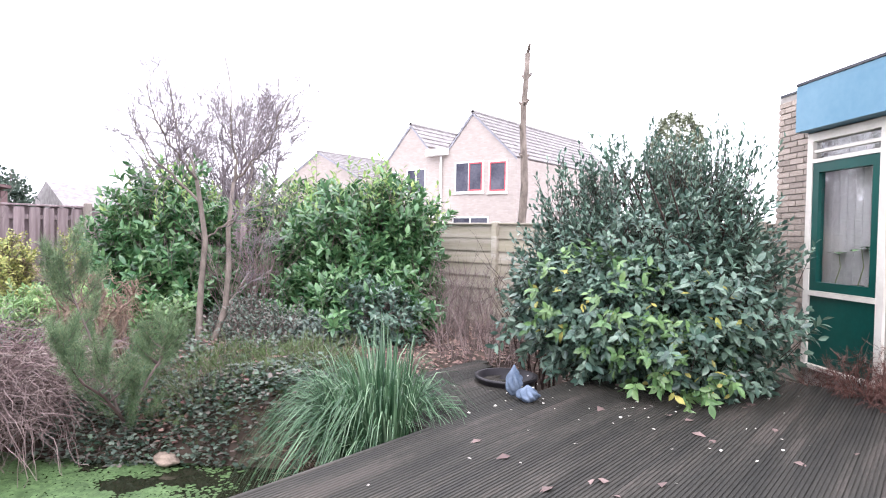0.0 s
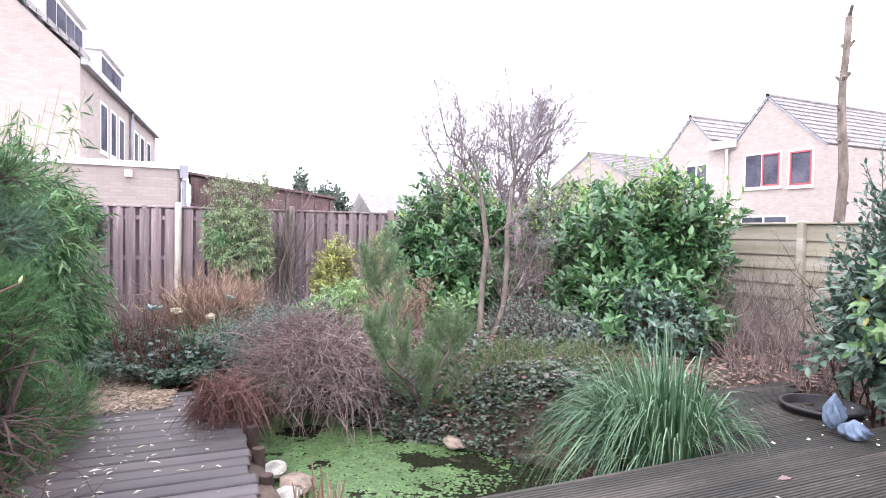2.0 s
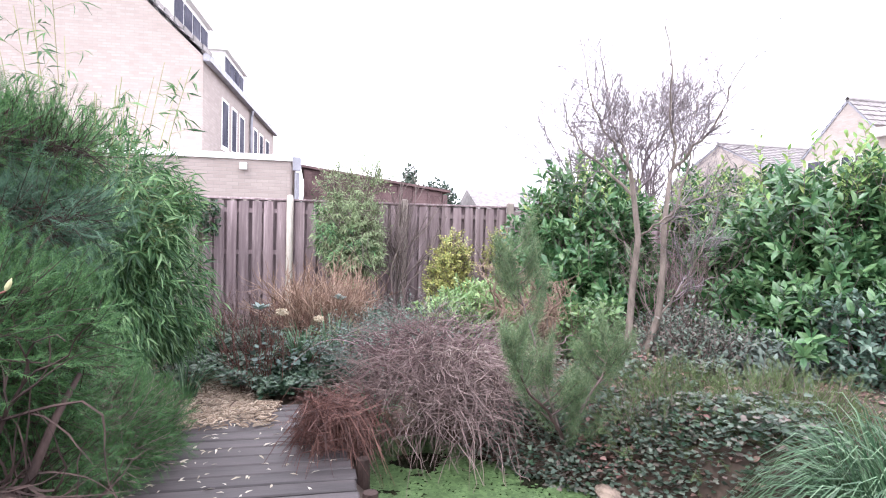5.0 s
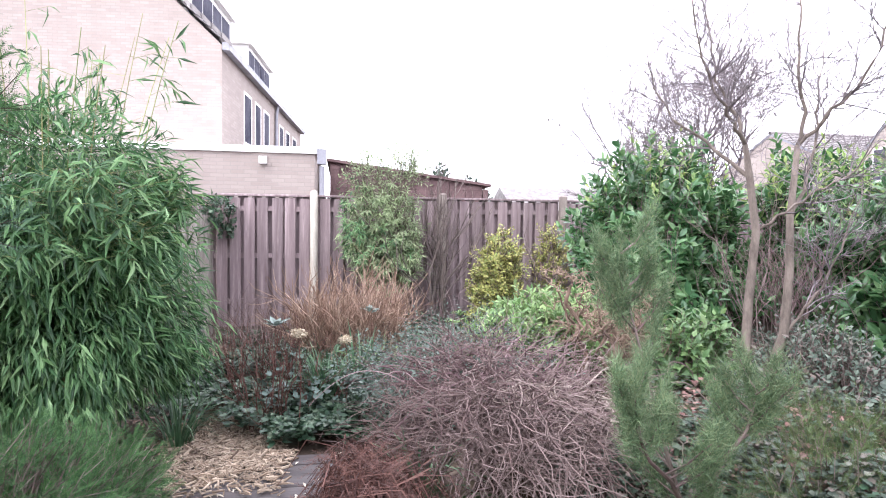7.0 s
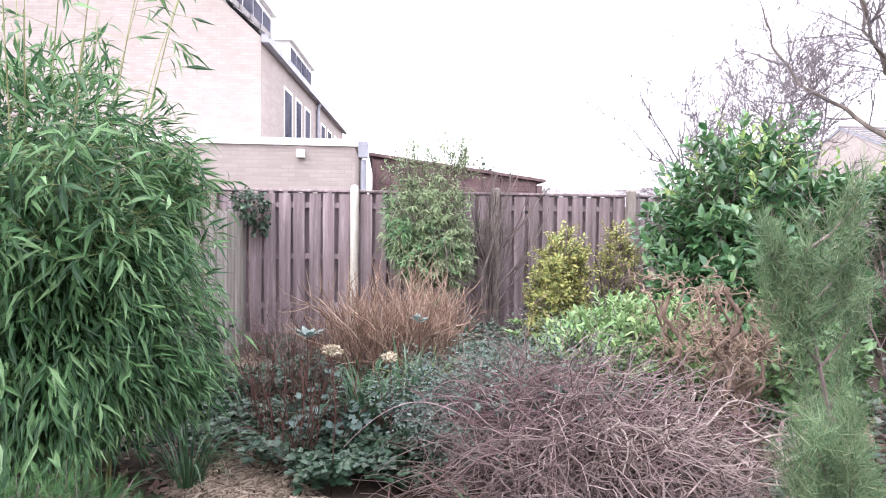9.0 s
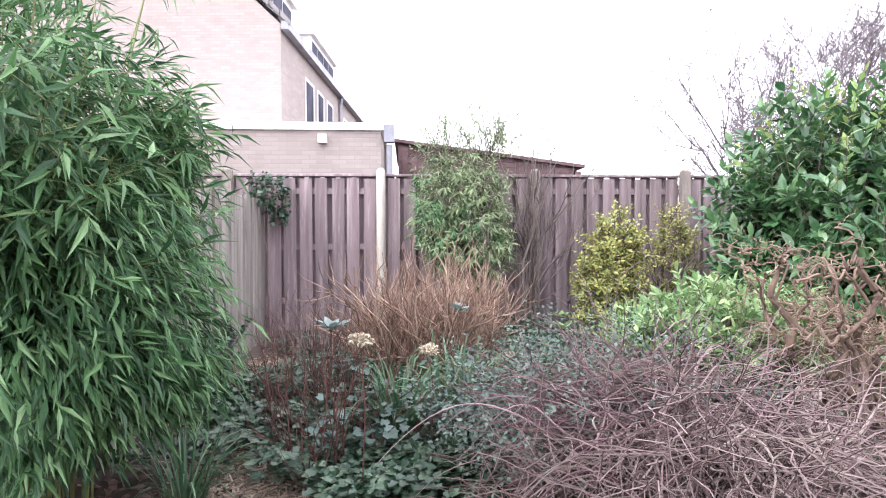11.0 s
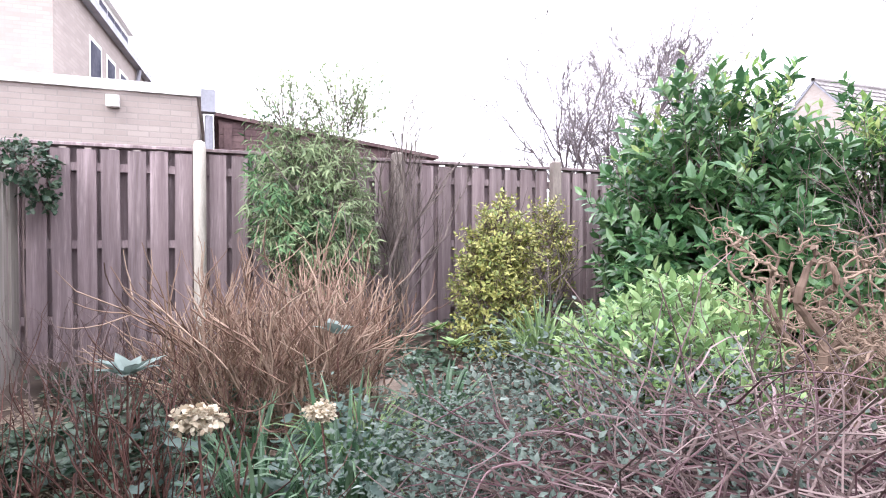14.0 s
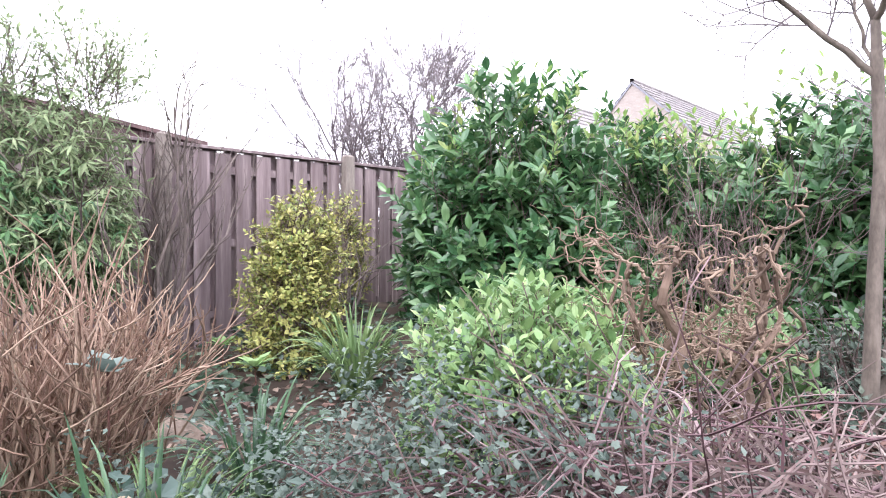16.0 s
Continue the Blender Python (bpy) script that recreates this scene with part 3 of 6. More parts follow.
for a, c in (((0, 0.0, 0.02), (0.075, 0.1, 2.415)), ((0.9, 0.0, 0.02), (0.98, 0.1, 2.415)), ((0.075, 0.0, 2.33), (0.9, 0.1, 2.415)), ((0.075, 0.0, 2.11), (0.9, 0.1, 2.15)), ((0.075, 0.02, 2.215), (0.9, 0.08, 2.245)), ((0.075, -0.01, 0.76), (0.9, 0.1, 0.81)), ((0.075, -0.03, 0.02), (0.9, 0.1, 0.06))):
    b.box(a, c, WALL)
part("window_frame", b, M_CREAM, win, "cream painted outer frame")
b = Build()
for a, c in (((0.078, 0.01, 0.813), (0.16, 0.08, 2.107)), ((0.815, 0.01, 0.813), (0.897, 0.08, 2.107)), ((0.16, 0.01, 2.01), (0.815, 0.08, 2.107)), ((0.16, 0.01, 0.813), (0.815, 0.08, 0.9))):
    b.box(a, c, WALL)
part("sash", b, M_GREEN, win, "dark green sash")
b = Build()
b.box((0.078, 0.02, 0.063), (0.897, 0.08, 0.757), WALL)
part("panel", b, M_GREEN, win, "dark green lower panel")
for x0, x1, z0, z1 in ((0.16, 0.815, 0.9, 2.01), (0.075, 0.9, 2.15, 2.215), (0.075, 0.9, 2.245, 2.33)):
    b = Build()
    b.box((x0, 0.045, z0), (x1, 0.051, z1), WALL)
    pane = part("pane", b, M_GLASS, win)
    pane.visible_shadow = False
b = Build()
for i in range(20):
    x = 0.02 + 0.047 * i
    b.box((x, 0.17 + 0.004 * (i % 2), 0.03), (x + 0.0465, 0.18 + 0.004 * (i % 2), 2.38), WALL)
solo("curtain", b, M_CURTAIN, "closed grey-beige curtain behind the glass", "curtain")

# green leaves of a houseplant behind the pane
rng = np.random.default_rng(3)
hp = thing("houseplant", "small green houseplant behind the glass", "plant")
p0 = [WALL @ Vector((x, 0.11, 0.9)) for x in (0.3, 0.58, 0.7)]
for i, p in enumerate(p0):
    top = p + Vector((0.02, 0, 0.32 + 0.03 * i))
    b = Build()
    b.tube([p, (p + top) / 2 + Vector((0.03, 0, 0)), top], [0.006, 0.005, 0.003], 5)
    part("stem", b, M_CULM, hp)
b = Build()
for i, p in enumerate(p0):
    for k in range(4):
        a = k * 1.6 + i
        b.stamp(BROAD, [p + Vector((0.02, 0, 0.31 + 0.03 * i))], [(math.cos(a), math.sin(a), -0.1)], [(0, 0, 1)], 0.12, 0.09)
part("foliage", b, M_LAURELS, hp)
b = Build()
b.tube([p0[1] + Vector((0, 0, -0.25)), p0[1] + Vector((0, 0, -0.02)), p0[1]], [0.04, 0.05, 0.05], 12)
part("pot", b, M_POT, hp)
b = Build()
b.box((0.1, 0.103, 0.6), (0.88, 0.168, 0.65), WALL)
solo("windowsill", b, M_WHITE, "white inner window sill under the plant", "sill", kind="structure")

# ---- decks ----
def ribbed(width, length, z=0.0, t=0.028, ribs=6):
    b = Build()
    prof = []
    step = width / ribs
    for i in range(ribs):
        x = i * step
        prof += [(x, -0.006), (x + step * 0.2, -0.006), (x + step * 0.32, 0.0), (x + step * 0.88, 0.0)]
    prof += [(width, -0.006), (width, -t), (0, -t)]
    n = len(prof)
    v = [(x, y, z + h) for y in (0, length) for x, h in prof]
    b.add(v, [(i, n + i, n + (i + 1) % n, (i + 1) % n) for i in range(n)] + [tuple(range(n - 1, -1, -1))[::-1], tuple(range(2 * n - 1, n - 1, -1))])
    return b


deck = thing("deck_main", "grey-brown ribbed timber deck, wet and strewn with leaves", "deck", kind="structure")
long_board = ribbed(0.1445, 7.35).mesh("board", M_DECK)
rng = np.random.default_rng(5)
x = -3.3
i = 0
while x < 4.0:
    o = part("board", long_board, M_DECK, deck)
    o.location = (x, -1.1, rng.uniform(-0.002, 0.002))
    o.scale = (1, min(7.35, 7.02 - 0.949 * (x + 0.15 + 1.78) - 0.02 + 1.1) / 7.35, 1)
    x += 0.146
b = Build()
for y in np.arange(-1.05, 6.2, 0.6):
    b.box((-3.27, y, -0.13), (min(4.0, (7.02 - y) / 0.949 - 1.95), y + 0.06, -0.03))
part("joist", b, M_DECK_LOW, deck)
b = Build()
b.bevel_box((-3.335, -1.1, -0.17), (-3.304, 2.95, 0.004))
part("edge_board", b, M_DECK, deck)
b = Build()
for y in (0.9, 2.0, 2.9):
    for x in (-3.25, -2.0):
        b.box((x, y, -0.98), (x + 0.09, y + 0.09, -0.13))
part("support_post", b, M_DECK_LOW, deck)

# small side platform beyond the sedge
plat = thing("deck_side", "small ribbed timber platform beside the sedge", "deck", kind="structure")
short = ribbed(0.14, 1.3).mesh("board", M_DECK)
x = -4.5
while x < -3.45:
    o = part("board", short, M_DECK, plat)
    o.location = (x, 3.0 + max(0, (-3.7 - x)) * 0.9, -0.03)
    x += 0.146
b = Build()
b.box((-4.45, 3.75, -0.45), (-3.4, 3.83, -0.06))
b.box((-3.75, 3.05, -0.45), (-3.4, 3.13, -0.06))
b.box((-4.45, 4.3, -0.45), (-3.4, 4.38, -0.06))
part("joist", b, M_DECK_LOW, plat)

low = thing("deck_lower", "low deck of dark weathered planks, wet, with fallen leaves", "deck", kind="structure")
rng = np.random.default_rng(7)
b = Build()
b.bevel_box((0, 0, -0.03), (0.142, 1.0, 0), 0.008)
plank = b.mesh("plank", M_DECK_LOW)
x = -3.52
while x > -7.0:
    o = part("plank", plank, M_DECK_LOW, low)
    y1 = 0.42 - 0.05 * rng.random() - (0.3 * max(0, -6.0 - x))
    y0 = -0.98 + 0.06 * rng.random()
    o.location = (x, y0, -0.31 + rng.uniform(-0.003, 0.003))
    o.scale = (1, y1 - y0, 1)
    x -= 0.158
b = Build()
for y in (-0.85, -0.3, 0.28):
    b.box((-6.9, y, -0.42), (-3.4, y + 0.07, -0.345))
part("joist", b, M_DECK_LOW, low)
b = Build()
b.bevel_box((-3.5, -1.0, -0.3), (-3.345, 0.9, -0.15))
part("step_board", b, M_DECK_LOW, low)
for x in np.arange(-6.2, -3.4, 0.5):
    b = Build()
    b.tube([(x, 0.47, -0.9), (x, 0.47, -0.4), (x, 0.47, -0.3)], [0.05, 0.05, 0.045], 8)
    part("edge_pile", b, M_BARK_DARK, low)

# ---- fences ----
FX = -11.71
TOP = 1.66
POSTS = [-3.9, -2.02, -0.22, 1.65, 3.535, 5.44, 7.4]


def plank_mesh(name, w, h, t, m):
    b = Build()
    b.bevel_box((0, 0, 0), (t, w, h), 0.004)
    return b.mesh(name, m)


front, back = plank_mesh("board", 0.145, 1.0, 0.02, M_FENCE), plank_mesh("board", 0.135, 1.0, 0.018, M_FENCE)
rng = np.random.default_rng(11)
west = thing("board_fence", "weathered mauve-brown vertical board fence on posts", "fence", at=(FX, 0, 0))


def sub_part(name, me, parent, loc, scale=(1, 1, 1), rot=(0, 0, 0)):
    o = new(name, me)
    o.parent, o.location, o.scale, o.rotation_euler = parent, loc, scale, rot
    return o


for a, c in zip(POSTS, POSTS[1:]):
    b = Build()
    for z in (0.1, 0.75, 1.42):
        b.box((FX - 0.042, a + 0.03, z), (FX + 0.011, c - 0.03, z + 0.07))
    b.bevel_box((FX - 0.07, a + 0.03, TOP - 0.028), (FX + 0.05, c - 0.03, TOP))
    p = part("fence_panel", b, M_FENCE, west)
    n = 9
    pitch = (c - a - 0.1) / n
    for i in range(n + 1):
        if i < n:
            sub_part("board", front, p, (FX + 0.012, a + 0.05 + i * pitch + pitch / 2 - 0.0725 + rng.uniform(-0.006, 0.006), -0.22), (1, 1, TOP - 0.03 + 0.2 + rng.uniform(-0.006, 0.006)), (rng.uniform(-0.005, 0.005), 0, 0))
        sub_part("board", back, p, (FX - 0.062, a + min(max(0.05 + i * pitch - 0.0675, 0.03), c - a - 0.165), -0.2), (1, 1, TOP - 0.03 + 0.2))
for y in POSTS:
    b = Build()
    w = 0.052
    if abs(y + 0.22) < 0.01:
        b.tube([(FX + 0.09, y, -0.4), (FX + 0.09, y, 0.2), (FX + 0.09, y, 1.66), (FX + 0.09, y, 1.71), (FX + 0.09, y, 1.725)], [0.058, 0.056, 0.055, 0.045, 0.015], 10)
        part("fence_post", b, M_POST_W, west, "pale weathered round post", smooth=True)
    else:
        b.bevel_box((FX + 0.036, y - w, -0.4), (FX + 0.13, y + w, 1.72), 0.02)
        part("fence_post", b, M_POST, west, "grey-brown square post")

# lower grey side fence
side = plank_mesh("board", 0.115, 1.0, 0.02, M_FENCE_GREY)
south = thing("side_fence", "low silvery grey vertical board side fence", "fence", at=(FX, -1.62, 0))
for j in range(9):
    x1, fy = (FX + 0.07 + 1.84 * j, -1.62) if j < 2 else (-8.0 + 1.84 * (j - 2), -2.85)
    b = Build()
    for z in (0.1, 1.0):
        b.box((x1, fy - 0.045, z), (x1 + 1.8, fy - 0.002, z + 0.07))
    p = part("fence_panel", b, M_FENCE_GREY, south)
    for i in range(13):
        sub_part("board", side, p, (x1 + 0.02 + i * 0.139, fy + 0.02 + 0.018 * (i % 2), -0.3), (1, 1, 1.64 + rng.uniform(-0.02, 0.02)), (0, 0, radians(-90)))
    b = Build()
    b.bevel_box((x1 + 1.79, fy - 0.04, -0.4), (x1 + 1.86, fy + 0.045, 1.42), 0.015)
    part("fence_post", b, M_POST, south)
b = Build()
for z in (0.1, 1.0):
    b.box((-8.05, -2.8, z), (-8.01, -1.68, z + 0.07))
p = part("fence_panel", b, M_FENCE_GREY, south)
for i in range(8):
    sub_part("board", side, p, (-8.005, -2.8 + i * 0.139, -0.3), (1, 1, 1.64))

# north fence of lapped horizontal boards
NY, NTOP = 7.55, 1.5
b = Build()
v = [(0, -0.012, 0), (1, -0.012, 0), (1, -0.03, 0), (0, -0.03, 0), (0, 0.012, 0.225), (1, 0.012, 0.225), (1, -0.006, 0.225), (0, -0.006, 0.225)]
b.add(v, [(0, 1, 2, 3), (4, 7, 6, 5), (0, 4, 5, 1), (2, 6, 7, 3), (1, 5, 6, 2), (3, 7, 4, 0)])
lap = b.mesh("plank", M_FENCE_N)
xs = [-11.6, -9.75, -7.98, -6.1, -4.22, -2.34, -0.6]
north = thing("lapped_fence", "pale horizontal lapped board fence with green algae", "fence", at=(xs[0], NY, 0))
for a, c in zip(xs, xs[1:]):
    b = Build()
    b.bevel_box((a + 0.05, NY - 0.05, NTOP - 0.012), (c - 0.05, NY + 0.04, NTOP + 0.012))
    p = part("fence_panel", b, M_FENCE_N, north)
    for k in range(9):
        sub_part("plank", lap, p, (a + 0.05, NY + rng.uniform(-0.006, 0.006), NTOP - 0.235 - k * 0.2), (c - a - 0.1, 1, 1), (0, rng.uniform(-0.004, 0.004), 0))
for x in xs:
    b = Build()
    b.bevel_box((x - 0.045, NY - 0.09, -0.4), (x + 0.045, NY + 0.02, NTOP + 0.03), 0.012)
    part("fence_post", b, M_FENCE_N, north)

# ---- houses beyond ----
def window_far(parent, m, w, h, frame_mat=M_WHITE, mull=1, proud=0.03):
    """A window whose local x runs along the wall, y outwards."""
    wd = part("window", Build_frame(m, w, h, mull, proud), frame_mat, parent)
    for i in range(mull + 1):
        b = Build()
        x0, x1 = w * i / (mull + 1) + 0.06, w * (i + 1) / (mull + 1) - 0.05
        b.box((x0, 0.002, 0.07), (x1, min(0.012, proud - 0.002), h - 0.07), m)
        q = new("pane", b.mesh("pane", M_GLASS_FAR))
        q.parent = wd
    return wd


def Build_frame(m, w, h, mull, proud=0.03):
    b = Build()
    t = 0.07
    b.box((0, -0.06, 0), (w, proud, t), m)
    b.box((0, -0.06, h - t), (w, proud, h), m)
    b.box((0, -0.06, t), (t, proud, h - t), m)
    b.box((w - t, -0.06, t), (w, proud, h - t), m)
    for i in range(1, mull + 1):
        b.box((w * i / (mull + 1) - 0.035, -0.05, t), (w * i / (mull + 1) + 0.035, proud - 0.001, h - t), m)
    b.box((-0.05, -0.05, -0.06), (w + 0.05, proud * 3, -0.003), m)
    return b


def prism(b, pts, y0, y1):
    """A gable profile (x, z) pushed from y0 to y1."""
    n = len(pts)
    b.add([(x, y0, z) for x, z in pts] + [(x, y1, z) for x, z in pts], [tuple(range(n)), tuple(range(2 * n - 1, n - 1, -1))] + [(i, n + i, n + (i + 1) % n, (i + 1) % n)[::-1] for i in range(n)])


def tiles(b, p0, along, down, nx, ny, w, h):
    """Rows of low roof tiles: p0 at the ridge, along the ridge and down the slope."""
    nrm = along.cross(down).normalized()
    if nrm.z < 0:
        nrm = -nrm
    for j in range(ny):
        for i in range(nx):
            q = p0 + along * (i * w) + down * (j * h)
            a, d = along * (w * 0.97), down * (h * 1.08)
            lo, hi = nrm * 0.012, nrm * 0.05
            b.add([q + lo, q + a + lo, q + a + d + hi, q + d + hi, q + a * 0.5 + lo + nrm * 0.025, q + a * 0.5 + d + hi + nrm * 0.03, q + d, q + d + a],
                  [(0, 4, 5, 3), (4, 1, 2, 5), (3, 5, 2, 7, 6)])


GY = 22.0


def gable_house(xl, zl, x_ridge, ridge, xr, zr, flat_l=0.0, flat_r=0.0, depth=11.0, label=""):
    """A gable front from xl to xr; flat_l, flat_r: level stretch at the gutter beside the slope."""
    h = thing("row_house", label, "house", "row houses", at=(x_ridge, GY, 0))
    b = Build()
    pts = [(xl, -0.36), (xr, -0.36), (xr, zr)] + ([(xr - flat_r, zr)] if flat_r else []) + [(x_ridge, ridge - 0.03)] + ([(xl + flat_l, zl)] if flat_l else []) + [(xl, zl)]
    prism(b, pts, GY, GY + depth)
    part("wall", b, M_BRICK_FAR, h, "pale brick gable wall")
    b, c = Build(), Build()
    for xe, ze in ((xl + flat_l, zl), (xr - flat_r, zr)):
        run = math.hypot(xe - x_ridge, ridge - ze)
        down = Vector((xe - x_ridge, 0, ze - ridge)).normalized()
        tiles(b, Vector((x_ridge, GY - 0.06, ridge + 0.05)), Vector((0, 1, 0)), down, int(depth / 0.3), int(run / 0.34), 0.3, 0.34)
        k = Vector((x_ridge, GY - 0.05, ridge + 0.06))
        e, dn, dp = down * run, Vector((0, 0, -0.1)), Vector((0, 0.05, 0))
        c.add([k, k + e, k + e + dn, k + dn, k + dp, k + e + dp, k + e + dn + dp, k + dn + dp], [(0, 1, 2, 3), (7, 6, 5, 4), (0, 4, 5, 1), (3, 2, 6, 7), (1, 5, 6, 2)])
    r = part("roof", b, M_ROOF, h, "grey tiled pitched roof")
    b = Build()
    b.tube([(x_ridge, GY - 0.08, ridge + 0.09), (x_ridge, GY + depth / 2, ridge + 0.09), (x_ridge, GY + depth, ridge + 0.09)], [0.1] * 3, 8)
    q = new("ridge_tile", b.mesh("ridge_tile", M_ROOF))
    q.parent = r
    part("verge", c, M_ZINC, h)
    return h


def put_window(h, x, z, w, hh, mull, fm=M_WHITE):
    m = Matrix.Translation((x, GY, z)) @ Matrix.Rotation(math.pi, 4, "Z") @ Matrix.Translation((-w, 0, 0))
    wd = window_far(h, m, w, hh, fm, mull)
    return wd


M_REDFRAME = mat("red_sash_paint", (0.4, 0.07, 0.09), (0.5, 0.11, 0.12), 3.0, 0.5, 0.05)


def sash_red(h, x, z, w, hh):
    b = Build()
    for a, c in (((x, z), (x + 0.06, z + hh)), ((x + w - 0.06, z), (x + w, z + hh)), ((x + 0.06, z), (x + w - 0.06, z + 0.06)), ((x + 0.06, z + hh - 0.06), (x + w - 0.06, z + hh))):
        b.box((a[0], GY - 0.05, a[1]), (c[0], GY - 0.014, c[1]))
    part("sash", b, M_REDFRAME, h, "red painted sash")


h1 = gable_house(-24.3, 4.75, -22.05, 7.0, -20.06, 5.58, flat_r=0.62, label="pale brick row house with a tiled gable roof")
put_window(h1, -22.3, 3.4, 1.35, 1.35, 1)
put_window(h1, -24.0, 3.3, 1.0, 1.4, 0)
put_window(h1, -22.4, 0.6, 2.0, 1.4, 1)
h2 = gable_house(-20.04, 5.58, -17.95, 7.15, -15.4, 4.85, flat_l=0.62, label="pale brick row house with red window sashes")
put_window(h2, -19.0, 3.4, 1.75, 1.5, 1)
sash_red(h2, -18.12, 3.48, 0.8, 1.34)
put_window(h2, -16.95, 3.35, 1.05, 1.5, 0)
sash_red(h2, -16.88, 3.43, 0.91, 1.34)
put_window(h2, -19.1, 0.9, 2.2, 1.35, 1)
gable_house(-33.9, 4.4, -29.9, 6.2, -25.9, 4.4, label="lower pale brick row house behind the laurels")
b = Build()
b.box((-20.7, GY - 0.35, 5.3), (-19.4, GY - 0.06, 5.62))
g = thing("roof_gutter", "white box gutter and downpipe between two gables", "gutter", at=(-19.8, GY, 0))
part("gutter_box", b, M_WHITE, g)
b = Build()
b.tube([(-19.85, GY - 0.1, 5.25), (-19.85, GY - 0.1, 2.5), (-19.85, GY - 0.1, -0.36)], [0.06] * 3, 8)
part("downpipe", b, M_WHITE, g)
b = Build()
b.box((-23.5, GY - 3.2, -0.36), (-18.9, GY - 0.3, 2.0))
b2 = Build()
b2.add([(-23.6, GY - 3.3, 2.0), (-18.8, GY - 3.3, 2.0), (-18.8, GY - 0.3, 2.3), (-23.6, GY - 0.3, 2.3), (-23.6, GY - 3.3, 2.1), (-18.8, GY - 3.3, 2.1), (-18.8, GY - 0.3, 2.4), (-23.6, GY - 0.3, 2.4)], [(3, 2, 1, 0), (4, 5, 6, 7), (0, 1, 5, 4), (1, 2, 6, 5), (2, 3, 7, 6), (3, 0, 4, 7)])
sh = thing("garden_shed", "low pale shed behind the lapped fence", "shed", at=(-21, GY - 2, 0))
part("wall", b, M_CREAM, sh)
part("roof", b2, M_WHITE, sh, "pale roof sheet")

# tall house to the south-west, gable towards the garden
HM = Matrix.Translation((-16.38, -2.38, 0)) @ Matrix.Rotation(math.atan2(0.08, -0.997), 4, "Z")   # local x: away along the facade; y: into the depth
tall = thing("terrace_house", "tall pale brick terrace house with dark gutter", "house", at=(-16.38, -2.38, 0))


def hbox(b, a, c):
    b.box(a, c, HM)


def hprism():
    b = Build()
    pts = [(0, -0.36), (9.6, -0.36), (9.6, 5.1), (4.8, 9.6), (0, 5.1)]
    v = [HM @ Vector((x, y, z)) for x in (0, 11.3) for y, z in pts]
    n = len(pts)
    b.add(v, [tuple(range(n)), tuple(range(2 * n - 1, n - 1, -1))] + [(i, n + i, n + (i + 1) % n, (i + 1) % n)[::-1] for i in range(n)])
    return b


part("wall", hprism(), M_BRICK_PALE, tall, "pale brick walls with a steep gable")
b = Build()
u = HM.to_3x3()
tiles(b, HM @ Vector((0.0, 4.8, 9.66)), u @ Vector((1, 0, 0)), (u @ Vector((0, -4.8, -4.5))).normalized(), 38, 18, 0.3, 0.36)
tiles(b, HM @ Vector((0.0, 4.8, 9.66)), u @ Vector((1, 0, 0)), (u @ Vector((0, 4.8, -4.5))).normalized(), 38, 18, 0.3, 0.36)
part("roof", b, M_ROOF, tall, "grey tiled roof")
b = Build()
hbox(b, (-0.05, -0.17, 4.98), (11.4, -0.02, 5.14))
part("gutter", b, M_ZINC, tall, "dark grey eaves gutter")
for k in range(24):
    t0, t1 = k / 24, (k + 0.86) / 24
    p0, p1 = Vector((-0.07, -0.2 + 5.0 * t0, 5.06 + 4.69 * t0)), Vector((-0.07, -0.2 + 5.0 * t1, 5.06 + 4.69 * t1))
    v = [p0, p1, p1 + Vector((0, 0, 0.13)), p0 + Vector((0, 0, 0.1))]
    b = Build()
    b.add([HM @ q for q in v] + [HM @ (q + Vector((0.1, 0, 0))) for q in v], [(0, 1, 2, 3), (7, 6, 5, 4), (3, 2, 6, 7), (0, 4, 5, 1), (0, 3, 7, 4), (1, 5, 6, 2)])
    part("verge_tile", b, M_ROOF, tall)
for x0, x1, mull in ((1.9, 2.75, 0), (3.1, 3.85, 0), (4.2, 5.0, 0), (6.6, 7.4, 0), (7.8, 8.6, 0), (9.2, 10.1, 0)):
    mm = HM @ Matrix.Translation((x1, 0, 3.25)) @ Matrix.Rotation(math.pi, 4, "Z")
    window_far(tall, mm, x1 - x0, 1.32, M_WHITE, mull, 0.006)
b = Build()
b.tube([HM @ Vector((5.8, -0.1, 5.0)), HM @ Vector((5.8, -0.06, 4.7)), HM @ Vector((5.8, -0.06, -0.36))], [0.05] * 3, 8)
part("downpipe", b, M_ZINC, tall)
for x0 in (0.9, 6.4):
    b = Build()
    hbox(b, (x0, 0.95, 5.6), (x0 + 3.4, 3.9, 7.05))
    d = part("dormer", b, M_WHITE, tall, "white roof dormer")
    b = Build()
    hbox(b, (x0 - 0.12, 0.82, 7.053), (x0 + 3.52, 4.0, 7.18))
    q = new("dormer_roof", b.mesh("dormer_roof", M_WHITE))
    q.parent = d
    for i in range(4):
        b = Build()
        hbox(b, (x0 + 0.12 + i * 0.81, 0.932, 6.15), (x0 + 0.83 + i * 0.81, 0.946, 6.9))
        q = new("pane", b.mesh("pane", M_GLASS_FAR))
        q.parent = d
mm = HM @ Matrix.Translation((0, 5.9, 3.3)) @ Matrix.Rotation(math.pi / 2, 4, "Z") @ Matrix.Rotation(0, 4, "Z")
window_far(tall, mm, 1.2, 1.3, M_WHITE, 0)

# flat-roofed brick extension in front of it
ext = thing("brick_extension", "low pale brick extension with a white roof edge", "extension", at=(-12.9, -0.27, 0))
b = Build()
b.box((-16.3, -7.5, -0.36), (-12.9, -0.27, 2.395))
